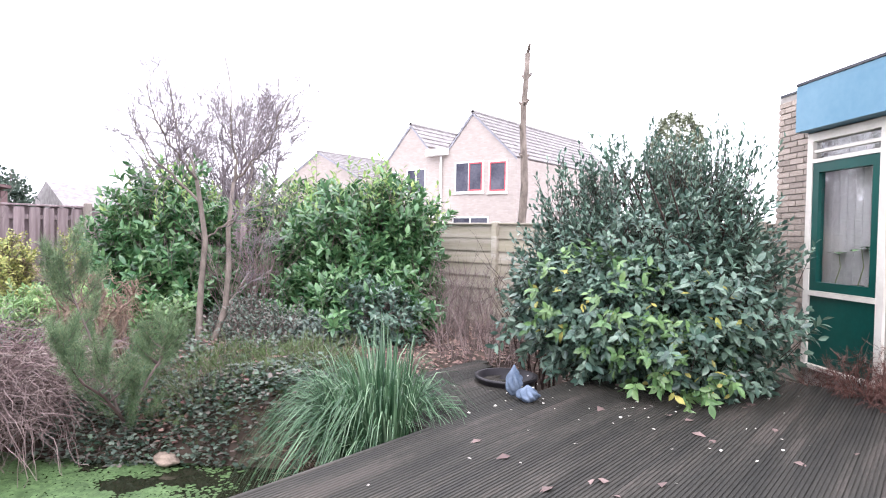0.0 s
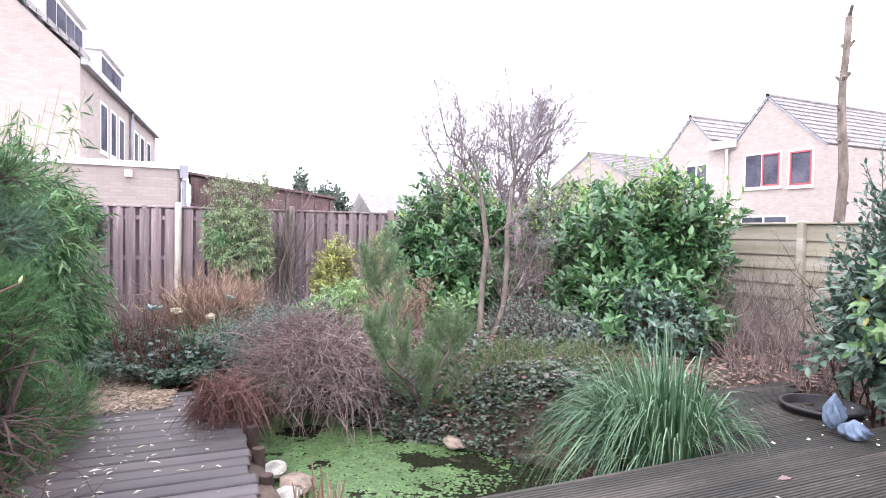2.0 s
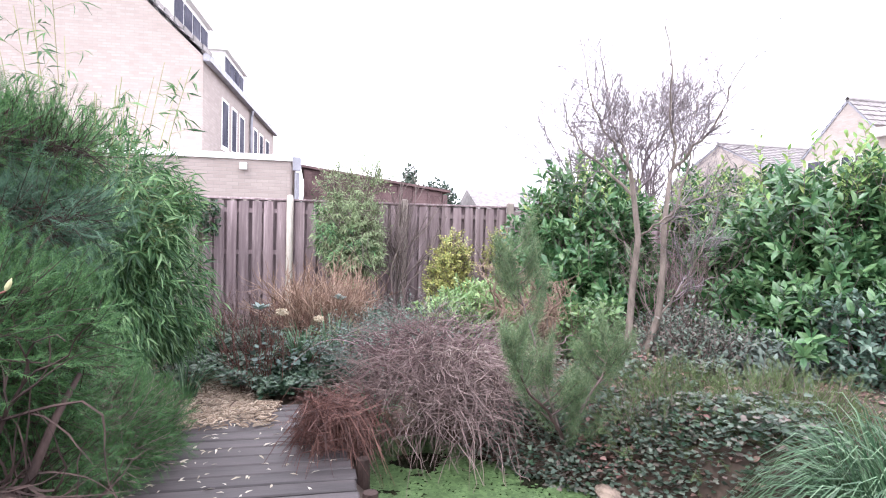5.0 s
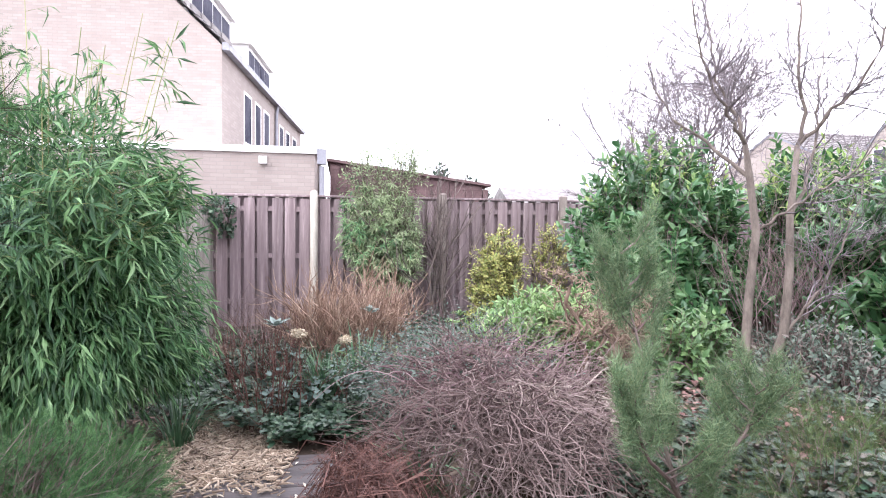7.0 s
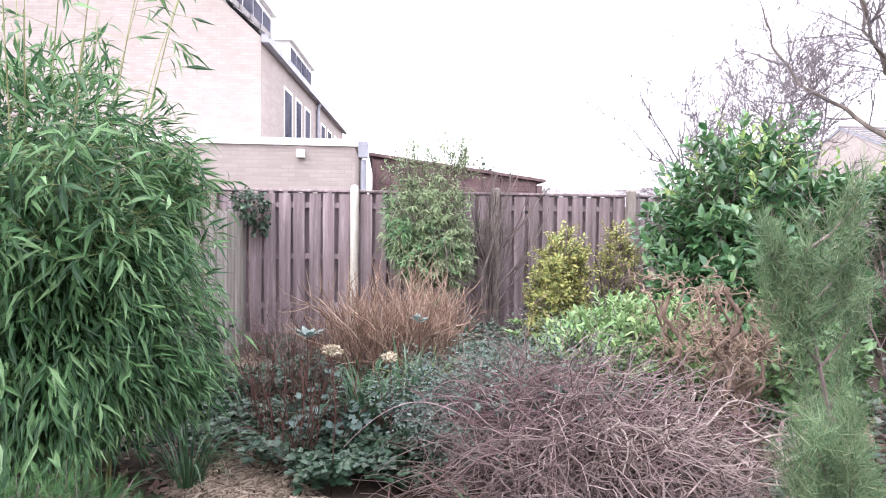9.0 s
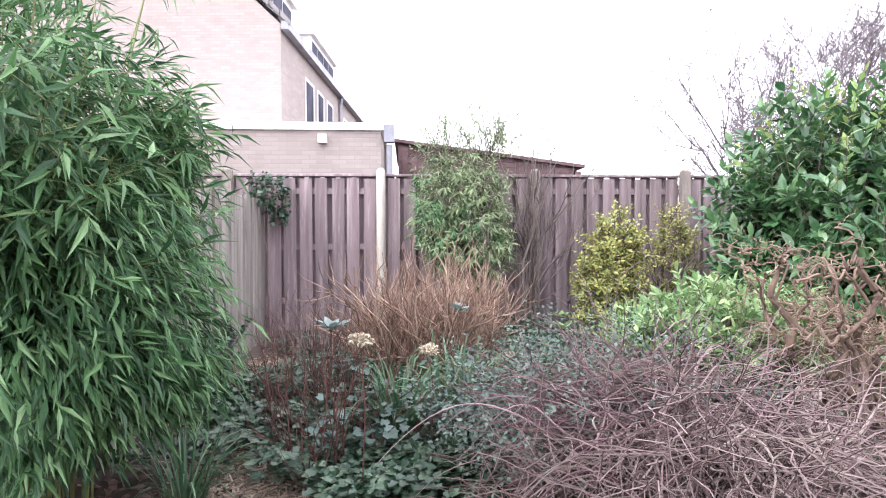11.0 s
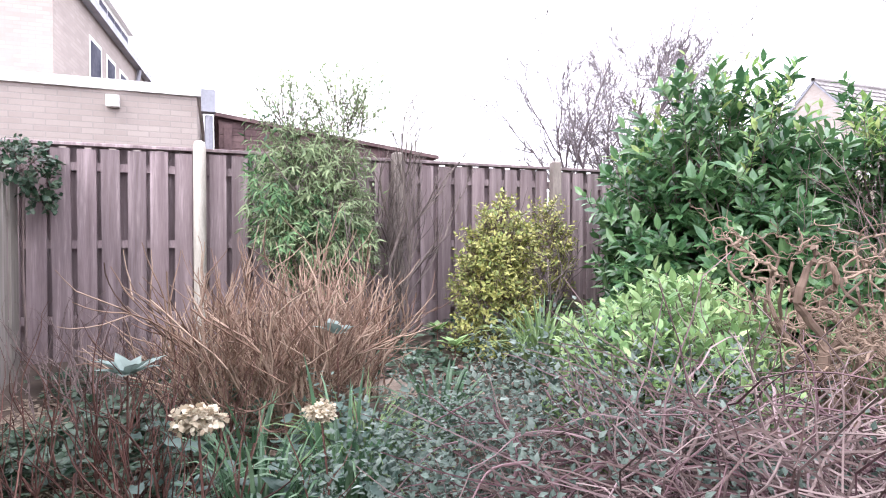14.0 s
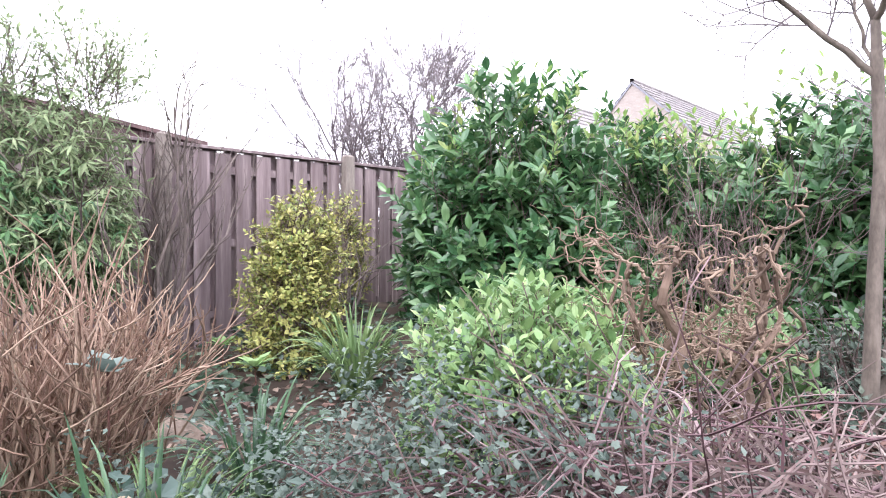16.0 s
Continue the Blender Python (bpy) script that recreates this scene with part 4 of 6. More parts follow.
part("wall", b, M_BRICK_PALE, ext, "pale brick walls")
b = Build()
b.box((-16.34, -7.54, 2.398), (-12.86, -0.23, 2.505))
part("roof_edge", b, M_WHITE, ext, "white aluminium roof edge")
b = Build()
b.box((-12.897, -1.14, 2.21), (-12.8, -1.02, 2.33))
part("lamp", b, M_WHITE, ext, "small white wall lamp")
b = Build()
b.box((-12.98, -0.226, 2.23), (-12.82, -0.08, 2.475))
b.tube([(-12.9, -0.15, 2.2), (-12.9, -0.15, 1.9), (-12.9, -0.15, -0.36)], [0.045] * 3, 8)
part("downpipe", b, M_ZINC, ext, "grey rain hopper and downpipe")

# dark lean-to roof beside the extension
car = thing("lean_to_roof", "dark red-brown slatted lean-to roof sloping down", "carport", at=(-14, 0, 0))
b = Build()


def slope_z(y):
    return 2.42 - 0.13 * (y + 0.17)


for k in range(16):
    y0 = -0.05 + k * 0.19
    z = slope_z(y0)
    b.box((-17.2, y0, z - 0.07), (-14.05, y0 + 0.05, z - 0.01))
part("rafters", b, M_REDWOOD, car)
b = Build()
b.add([(-17.3, -0.1, slope_z(-0.1)), (-13.95, -0.1, slope_z(-0.1)), (-13.95, 3.0, slope_z(3.0)), (-17.3, 3.0, slope_z(3.0)), (-17.3, -0.1, slope_z(-0.1) + 0.05), (-13.95, -0.1, slope_z(-0.1) + 0.05), (-13.95, 3.0, slope_z(3.0) + 0.05), (-17.3, 3.0, slope_z(3.0) + 0.05)],
      [(3, 2, 1, 0), (4, 5, 6, 7), (0, 1, 5, 4), (1, 2, 6, 5), (2, 3, 7, 6), (3, 0, 4, 7)])
part("roof", b, M_REDWOOD, car)
b = Build()
for x, y in ((-14.1, 2.85), (-17.1, 2.85), (-17.1, 0.0), (-14.1, 0.02)):
    b.box((x, y, -0.36), (x + 0.1, y + 0.1, slope_z(y) - 0.071))
part("posts", b, M_REDWOOD, car)
b = Build()
b.box((-14.08, -0.05, 1.75), (-14.05, 2.84, 1.84))
part("beam", b, M_REDWOOD, car)
# added sheet: shuts out sky between slats, stands for the dark under the roof
b = Build()
b.add([(-14.09, -0.04, 1.3), (-14.09, 2.85, 1.3), (-14.09, 2.85, slope_z(2.85)), (-14.09, -0.04, slope_z(-0.04)), (-14.06, -0.04, 1.3), (-14.06, 2.85, 1.3), (-14.06, 2.85, slope_z(2.85)), (-14.06, -0.04, slope_z(-0.04))], [(3, 2, 1, 0), (4, 5, 6, 7), (0, 1, 5, 4), (2, 3, 7, 6)])
part("back_board", b, M_REDWOOD, car)
for k in range(9):
    y = -0.04 + k * 0.32
    b = Build()
    n = 12
    for i in range(n):
        z = 1.42 + i * 0.085
        if z < slope_z(y + 0.3) - 0.03:
            b.box((-14.04, y, z), (-14.02, y + 0.31, z + 0.08))
    part("infill_panel", b, M_REDWOOD, car)

# ---- plants ----
def plant(name, label, category, at, group=""):
    return thing(name, label, category, group, at=at)


def put(name, b, m, p, label="", smooth=False):
    return part(name, b, m, p, label, smooth)


# bare forked tree on the bed beyond the pond
rng = np.random.default_rng(21)
tb = np.array([-6.98, 3.18, -0.3])
R = np.array([0.174, 0.985, 0])
Fw = np.array([-0.985, 0.174, 0])
tree = plant("small_tree", "bare forked young tree with smooth grey bark", "tree", tb)


def at_tree(lat, z, dep=0.0):
    return tb * [1, 1, 0] + R * lat + Fw * dep + np.array([0, 0, z])


trunk_a = [at_tree(-0.02, -0.38), at_tree(-0.02, 0.2), at_tree(0.0, 0.7), at_tree(0.04, 1.2), at_tree(-0.02, 1.6), at_tree(-0.06, 1.85)]
trunk_b = [at_tree(0.03, -0.38), at_tree(0.14, 0.05), at_tree(0.27, 0.42), at_tree(0.3, 0.9), at_tree(0.29, 1.3), at_tree(0.36, 1.85, 0.05)]
b = Build()
b.tube(trunk_a, [0.042, 0.036, 0.032, 0.029, 0.026, 0.02], 10)
b.tube(trunk_b, [0.046, 0.04, 0.034, 0.03, 0.026, 0.02], 10)
put("trunk", b, M_BARK, tree, smooth=True)
limbs = (
    (trunk_a[-1], at_tree(-0.2, 1.98, -0.1), at_tree(-0.42, 2.18, -0.25), at_tree(-0.6, 2.45, -0.4), at_tree(-0.72, 2.9, -0.5)),
    (trunk_a[-1], at_tree(-0.1, 2.05, 0.05), at_tree(-0.24, 2.35, 0.1), at_tree(-0.3, 2.75, 0.12), at_tree(-0.36, 3.2, 0.2)),
    (trunk_a[-2], at_tree(-0.2, 1.85, 0.2), at_tree(-0.45, 2.1, 0.4), at_tree(-0.55, 2.4, 0.55), at_tree(-0.6, 2.75, 0.65)),
    (trunk_b[-1], at_tree(0.38, 2.1, 0.0), at_tree(0.28, 2.4, -0.05), at_tree(0.3, 2.85, -0.05), at_tree(0.2, 3.35, 0.0)),
    (trunk_b[-1], at_tree(0.52, 2.08, -0.1), at_tree(0.68, 2.3, -0.2), at_tree(0.78, 2.7, -0.3), at_tree(0.98, 3.15, -0.4)),
    (trunk_b[-2], at_tree(0.5, 1.6, 0.15), at_tree(0.65, 1.95, 0.3), at_tree(0.72, 2.35, 0.4), at_tree(0.85, 2.8, 0.5)),
    (trunk_b[2], at_tree(0.4, 0.62, -0.02), at_tree(0.55, 0.85, -0.05), at_tree(0.68, 1.15, -0.05), at_tree(0.82, 1.6, 0.0)),
    (trunk_a[3], at_tree(0.2, 1.35, -0.1), at_tree(0.36, 1.5, -0.2), at_tree(0.55, 1.6, -0.25), at_tree(0.72, 1.85, -0.3)),
)
lines = {}
for k, ctrl in enumerate(limbs):
    c_ = np.array(ctrl)
    u = np.linspace(0, 4, 17)
    q = np.stack([np.interp(u, range(5), c_[:, a]) for a in range(3)], 1)
    q[1:] += rng.normal(size=(16, 3)) * 0.008
    r_ = np.linspace(0.017 if k < 6 else 0.012, 0.0035, 17)
    b = Build()
    b.tube(q, r_, 7)
    put("limb", b, M_BARK, tree, smooth=True)
    for _ in range(22 if k < 6 else 14):
        i = rng.integers(3, 17)
        d = unit(q[min(16, i + 1)] - q[i - 1])
        t = unit(cross(d, rng.normal(size=3)))
        grow(rng, q[i], d * 0.7 + t * 0.75, rng.uniform(0.28, 0.5) * (1.15 - 0.3 * i / 17), min(0.006, r_[i] * 0.7), 2, lines, wander=0.19, lift=0.05, kids=(4, 5), ang=0.68, shrink=0.56, thin=0.0018, tip=0.5, seg=5)
put("twigs", tubes(lines[2] + lines[1] + lines[0], 3), M_TWIG_HAZE, tree, "fine grey-violet twigs")

# larger bare tree beyond the west fence
rng = np.random.default_rng(22)
ft = plant("bare_tree", "bare many-stemmed tree beyond the board fence", "tree", (-18.1, 9.7, -0.36))
lines = {}
for k in range(11):
    a = k * 2.4
    one = {}
    w_ = 0.2 + 0.3 * (k % 3) / 2
    grow(rng, (-18.1 + 0.25 * math.cos(a), 9.7 + 0.25 * math.sin(a), -0.4), (w_ * math.cos(a), w_ * math.sin(a), 1), 4.75, 0.07, 3, one, wander=0.1, lift=0.02, kids=(8, 10), ang=0.68, shrink=0.4, thin=0.0075, tip=0.2, kid=0.42, seg=9)
    put("limb", tubes(one.pop(3), 6), M_BARK_FAR, ft)
    for lv, q in one.items():
        lines.setdefault(lv, []).extend(q)
put("branches", tubes(lines[2], 4), M_BARK_FAR, ft)
put("twigs", tubes(lines[1] + lines[0], 3), M_TWIG_HAZE, ft)
# topped trunk behind the north fence
rng = np.random.default_rng(24)
st = plant("topped_tree", "tall topped tree trunk with stubs of cut limbs", "tree", (-5.85, 8.0, -0.36))
b = Build()
pts = [(-5.93 + 0.03 * math.sin(i * 1.3), 8.0, -0.4 + i * 0.422) for i in range(12)]
b.tube(pts, [0.085, 0.08, 0.078, 0.074, 0.07, 0.066, 0.062, 0.058, 0.052, 0.048, 0.044, 0.045], 9)
put("trunk", b, M_BARK, st, smooth=True)
for i in range(16):
    k = rng.integers(5, 12)
    a = rng.uniform(0, 6.3)
    p = np.array(pts[k])
    b = Build()
    L = 0.14 if k < 11 else 0.2
    e = p + np.array([math.cos(a) * L * 0.6, math.sin(a) * L * 0.6, L * rng.uniform(0.4, 0.9)])
    b.tube([p, (p + e) / 2, e], [0.03, 0.024, 0.02], 6)
    put("stub", b, M_BARK, st)

# conical cypress far behind the viburnum
rng = np.random.default_rng(25)
cy = plant("cypress", "tall clipped columnar cypress behind the gardens", "tree", (-5.42, 13.5, -0.36))
b = foliage(rng, [(-5.42, 13.5, 1.2, 0.62, 0.62, 2.0), (-5.42, 13.5, 3.2, 0.56, 0.56, 0.95)], 4200, 4, 0.11, 0.05, LEAF, 0.1, 0.9, inner=0.75, rough=0.06)
put("crown", b, M_CYPRESS, cy)
b = Build()
b.tube([(-5.42, 13.5, -0.4), (-5.42, 13.5, 2), (-5.42, 13.5, 3.8)], [0.1, 0.07, 0.02], 7)
put("trunk", b, M_BARK, cy)

# laurels along the back
rng = np.random.default_rng(26)
for cx, blobs, n, lab in (
    (0, [(-9.75, 4.0, 0.75, 0.9, 0.9, 1.15), (-10.4, 4.5, 0.8, 0.75, 0.8, 0.95), (-9.5, 4.0, 0.3, 0.9, 0.8, 0.8)], 1900, "dense dark green cherry laurel in front of the board fence"),
    (1, [(-9.3, 6.0, 0.6, 0.95, 0.9, 1.2)], 900, "cherry laurel filling the back corner"),
    (2, [(-7.5, 5.9, 0.75, 1.1, 0.95, 1.2), (-7.05, 6.15, 1.0, 0.72, 0.7, 0.9), (-7.2, 5.5, 0.2, 1.2, 0.9, 0.8)], 2100, "large glossy cherry laurel before the lapped fence")):
    c = blobs[0]
    sh = plant("laurel_bush", lab, "shrub", (c[0], c[1], ground_z(c[0], c[1])), "laurels")
    stems = Build()
    for k in range(14):
        a = k * 2.4
        e = np.array([c[0] + math.cos(a) * 0.7 * rng.random(), c[1] + math.sin(a) * 0.7 * rng.random(), 1.5])
        stems.tube([(c[0] + 0.15 * math.cos(a), c[1] + 0.15 * math.sin(a), -0.35), (c[0] * 0.5 + e[0] * 0.5, c[1] * 0.5 + e[1] * 0.5, 0.5), e], [0.03, 0.022, 0.01], 5)
    put("foliage", foliage(rng, blobs, n, 11, 0.15, 0.062, BROAD, 0.22, 0.7, zmin=-0.1, inner=0.55, rough=0.34, twigs=stems), M_LAURELS, sh)
    top = [(q[0], q[1], q[2] + 0.45 * q[5], q[3] * 0.85, q[4] * 0.85, q[5] * 0.62) for q in blobs[:2]]
    put("young_shoots", foliage(rng, top, 75, 9, 0.11, 0.042, BROAD, 0.4, 1.6, zmin=1.2, inner=0.95, twigs=stems), M_LAUREL_YOUNG, sh, "light green young shoots")
    put("stems", stems, M_TWIG, sh)

# big viburnum by the terrace
rng = np.random.default_rng(27)
vb = plant("viburnum_bush", "large dark green viburnum leaning over the deck", "shrub", (-2.6, 6.35, -0.36))
stems = Build()
for k in range(26):
    a = k * 2.4
    r = 0.3 + 0.9 * rng.random()
    e = np.array([-2.9 + math.cos(a) * r * 0.8, 5.8 + math.sin(a) * r * 0.8, 1.5 + 0.4 * rng.random()])
    stems.tube([(-2.6 + 0.2 * math.cos(a), 6.45 + 0.1 * math.sin(a), -0.36), (-2.65 + 0.5 * r * math.cos(a), 6.1 + 0.4 * r * math.sin(a), 0.8), e], [0.022, 0.015, 0.006], 5)
upper = [(-3.05, 5.95, 1.0, 0.95, 0.8, 0.95), (-2.6, 6.1, 1.0, 0.55, 0.6, 0.85), (-3.6, 5.6, 0.85, 0.6, 0.6, 0.85)]
lower = [(-2.75, 5.35, 0.55, 1.0, 0.7, 0.6), (-2.42, 5.55, 0.55, 0.6, 0.65, 0.6), (-3.1, 5.2, 0.6, 0.6, 0.6, 0.55), (-3.55, 5.15, 0.6, 0.5, 0.45, 0.5)]
put("upper_foliage", foliage(rng, upper, 2300, 10, 0.075, 0.033, BROAD, 0.26, 0.8, zmin=0.1, inner=0.4, rough=0.34, spread=0.65, twigs=stems), M_VIBURNUM, vb)
crest = [(-3.75, 5.75, 1.55, 0.4, 0.4, 0.25), (-3.2, 6.0, 1.85, 0.6, 0.5, 0.2), (-2.6, 6.3, 1.85, 0.55, 0.45, 0.2), (-2.5, 6.4, 1.65, 0.3, 0.3, 0.3)]
put("top_shoots", foliage(rng, crest, 210, 13, 0.066, 0.024, BROAD, 0.42, 2.4, zmin=1.2, inner=0.3, spread=0.5, twigs=stems), M_VIBURNUM, vb, "upright sparse top shoots")
put("lower_foliage", foliage(rng, lower, 1900, 9, 0.098, 0.048, BROAD, 0.2, 0.4, droop=0.35, zmin=0.05, inner=0.5, twigs=stems), M_VIBURNUM, vb)
put("light_foliage", foliage(rng, [(-3.05, 4.85, 0.72, 0.6, 0.4, 0.35), (-2.45, 4.9, 0.3, 0.5, 0.35, 0.25)], 130, 8, 0.1, 0.05, BROAD, 0.18, 0.4, droop=0.3, inner=0.75, zmin=0.06), M_RHODO, vb, "lighter green leaves")
put("yellow_leaves", foliage(rng, [(-3.3, 4.72, 0.68, 0.3, 0.25, 0.25), (-2.3, 4.85, 0.15, 0.25, 0.25, 0.15), (-2.3, 4.95, 0.7, 0.35, 0.25, 0.2)], 46, 2, 0.095, 0.046, BROAD, 0.12, 0.3, droop=0.3, inner=0.9, zmin=0.06), M_YELLOW, vb, "yellow leaves")
put("stems", stems, M_BARK_DARK, vb)

# bamboo clump beside the path
rng = np.random.default_rng(28)
bc = np.array([-7.22, -1.72])
bam = plant("bamboo_clump", "dense arching bamboo clump with narrow fresh green leaves", "bamboo", (bc[0], bc[1], -0.36))
culms, leaves = Build(), [[], [], [], []]
for k in range(150):
    a = rng.uniform(0, 6.3)
    r0 = 0.38 * math.sqrt(rng.random())
    d = np.array([math.cos(a), math.sin(a), 0])
    H = rng.uniform(1.5, 2.5)
    reach = rng.uniform(0.2, 0.62)
    tall_one = k % 7 == 0
    if tall_one:
        H, reach = rng.uniform(2.5, 3.4), rng.uniform(0.1, 0.5)
    pts = []
    for t in np.linspace(0, 1, 8):
        p = np.array([bc[0], bc[1], -0.36]) + d * (r0 + reach * t ** 2) + np.array([0, 0, H * (t - (0.0 if tall_one else 0.22) * t ** 3)])
        pts.append(p)
    culms.tube(pts, np.linspace(0.007, 0.0025, 8), 4)
    for t in np.arange(0.55 if tall_one else 0.34, 1.0, 0.05):
        i = min(6, int(t * 7))
        p = pts[i] + (pts[i + 1] - pts[i]) * (t * 7 - i)
        for c in range(1 if tall_one else 2):
            a2 = a + rng.normal() * 1.3
            w = unit([math.cos(a2), math.sin(a2), rng.uniform(-0.1, 0.7)])
            L = rng.uniform(0.12, 0.42) * (0.6 if tall_one else 1)
            culms.tube([p, p + w * L], [0.002, 0.001], 3)
            for q in range(3 if tall_one else 6):
                f = rng.uniform(0.25, 1.0)
                leaves[0].append(p + w * L * f)
                leaves[1].append(w * 0.6 + rng.normal(size=3) * 0.45 + np.array([0, 0, -0.55]))
                leaves[2].append(w + rng.normal(size=3) * 0.3 + np.array([0, 0, 0.4]))
                leaves[3].append(rng.uniform(0.09, 0.19))
# hanging outer layer of leafy sprays
P, N = crown_points(rng, [(bc[0], bc[1], 0.75, 0.82, 0.82, 1.25), (bc[0] - 0.02, bc[1] + 0.05, 0.35, 0.74, 0.76, 0.6)], 4300, 0.26, 0.12, 0.66)
for p, n in zip(P, N):
    for q in range(6):
        leaves[0].append(p + rng.normal(size=3) * 0.05)
        leaves[1].append(n * 0.75 + rng.normal(size=3) * 0.35 + np.array([0, 0, -0.75 if p[2] < 1.7 else -0.2]))
        leaves[2].append(n + rng.normal(size=3) * 0.3 + np.array([0, 0, 0.3]))
        leaves[3].append(rng.uniform(0.075, 0.155))
b = Build()
ln = np.array(leaves[3])
b.stamp(LEAF, leaves[0], leaves[1], leaves[2], ln, ln * 0.14)
put("foliage", b, M_BAMBOO, bam)
put("culms", culms, M_CULM, bam)

# juniper tree at the path's edge
rng = np.random.default_rng(29)
j0 = np.array([-3.78, -1.08, -0.38])
jt = plant("juniper_tree", "feathery green juniper with dark leaning trunks", "conifer", j0)
limbs = [
    [j0, j0 + [0.03, 0.1, 0.35], j0 + [0.1, 0.24, 0.7], j0 + [0.1, 0.34, 0.98], j0 + [-0.15, 0.2, 1.2], j0 + [-0.6, 0.0, 1.6]],
    [j0 + [0.06, -0.1, 0], j0 + [0.12, -0.06, 0.4], j0 + [0.12, -0.02, 0.8], j0 + [0.0, -0.05, 1.2], j0 + [-0.5, -0.15, 1.6]],
    [j0 + [0.08, 0.22, 0.66], j0 + [0.02, 0.4, 0.85], j0 + [-0.12, 0.42, 1.0], j0 + [-0.25, 0.44, 1.1]],
    [j0 + [0.1, 0.3, 0.85], j0 + [0.2, 0.36, 1.1], j0 + [0.22, 0.3, 1.35]],
    [j0 + [0.04, 0.12, 0.4], j0 + [-0.12, 0.3, 0.5], j0 + [-0.3, 0.42, 0.6]],
]
for l_, r_ in zip(limbs, (0.04, 0.034, 0.02, 0.018, 0.014)):
    b = Build()
    b.tube(l_, np.linspace(r_, r_ * 0.4, len(l_)), 8)
    put("trunk" if r_ > 0.03 else "limb", b, M_BARK_DARK, jt, smooth=True)
stems = Build()
blobs = [(-3.85, -1.02, 0.92, 0.36, 0.3, 0.2), (-4.15, -0.95, 0.78, 0.34, 0.26, 0.26), (-3.75, -1.35, 0.85, 0.4, 0.4, 0.26), (-4.4, -1.0, 0.42, 0.25, 0.2, 0.36), (-4.15, -0.82, 0.22, 0.1, 0.1, 0.28)]
put("foliage", foliage(rng, blobs, 2300, 7, 0.085, 0.07, SPRAY, 0.17, 0.4, zmin=0.0, inner=0.35, twigs=stems, twig_r=0.002, spread=0.55), M_JUNIPER, jt)
blobs = [(-4.6, -1.12, 1.22, 0.45, 0.32, 0.13), (-4.3, -1.3, 1.18, 0.42, 0.32, 0.12)]
put("upper_foliage", foliage(rng, blobs, 950, 7, 0.09, 0.07, SPRAY, 0.18, 0.0, inner=0.35, twigs=stems, twig_r=0.002, spread=0.5), M_CONIFER_BLUE, jt, "dark blue-green flat sprays")
blobs = [(-4.95, -1.15, 1.55, 0.45, 0.25, 0.07), (-4.5, -1.3, 1.5, 0.42, 0.28, 0.07)]
put("top_shoots", foliage(rng, blobs, 700, 7, 0.09, 0.07, SPRAY, 0.2, 0.1, inner=0.35, twigs=stems, twig_r=0.002, spread=0.5), M_JUNIPER, jt, "windswept green top sprays")
lines = {}
for k in range(46):
    a = rng.uniform(0, 6.3)
    z = rng.uniform(0.1, 1.0)
    grow(rng, j0 + [0.08 * z, 0.28 * z, z], (math.cos(a), math.sin(a), 0.2), 0.42, 0.007, 1, lines, wander=0.25, lift=0.0, kids=(4, 6))
for lv in lines.values():
    for pts, rad in lv:
        stems.tube(pts, rad, 3)
# twigs in dark bark to deepen the shade inside the juniper
put("dead_twigs", stems, M_BARK_DARK, jt)
# low spreading juniper at the foot of the bamboo
lj = plant("low_juniper", "low spreading bright green juniper at the path's edge", "conifer", (-5.7, -1.2, -0.36))
stems = Build()
put("foliage", foliage(rng, [(-5.95, -1.02, -0.14, 0.4, 0.24, 0.24), (-5.5, -1.08, 0.02, 0.34, 0.26, 0.3), (-6.35, -1.08, -0.28, 0.3, 0.2, 0.12)], 1400, 7, 0.085, 0.075, SPRAY, 0.16, 0.45, zmin=-0.33, inner=0.5, twigs=stems, twig_r=0.0025, spread=0.6), M_JUNIPER, lj)
put("stems", stems, M_TWIG, lj)

# budding twig that reaches in beside the path
tw = plant("budding_shrub", "thin red-brown shrub twigs with pale green buds", "shrub", (-2.95, -1.35, -0.36))
b, bd = Build(), Build()
for ends in (((-2.95, -1.35, -0.4), (-2.98, -1.15, 0.45), (-3.14, -0.72, 0.98), (-3.3, -0.53, 1.08)), ((-3.05, -0.93, 0.8), (-3.14, -0.72, 0.98), (-3.2, -0.66, 1.13)), ((-3.14, -0.72, 0.98), (-3.24, -0.62, 1.09), (-3.27, -0.6, 1.16)), ((-2.95, -1.35, -0.4), (-2.95, -1.2, 0.5), (-3.02, -0.95, 1.05), (-3.05, -0.8, 1.3)), ((-2.98, -1.15, 0.45), (-3.1, -0.85, 0.75), (-3.25, -0.7, 0.86))):
    b.tube(ends, np.linspace(0.0055, 0.0025, len(ends)), 5)
    e, q = np.array(ends[-1]), np.array(ends[-2])
    for t in (1.0, 0.7, 0.4):
        c = q + (e - q) * t
        dd = unit(e - q + np.array([0, 0, 0.3 + 0.2 * t]))
        bd.tube([c, c + dd * 0.008, c + dd * 0.02, c + dd * 0.03], [0.002, 0.006, 0.005, 0.0008], 6)
put("stem", b, M_REDTWIG, tw)
put("buds", bd, M_BUD, tw)

# sedge clump in the pond
rng = np.random.default_rng(30)


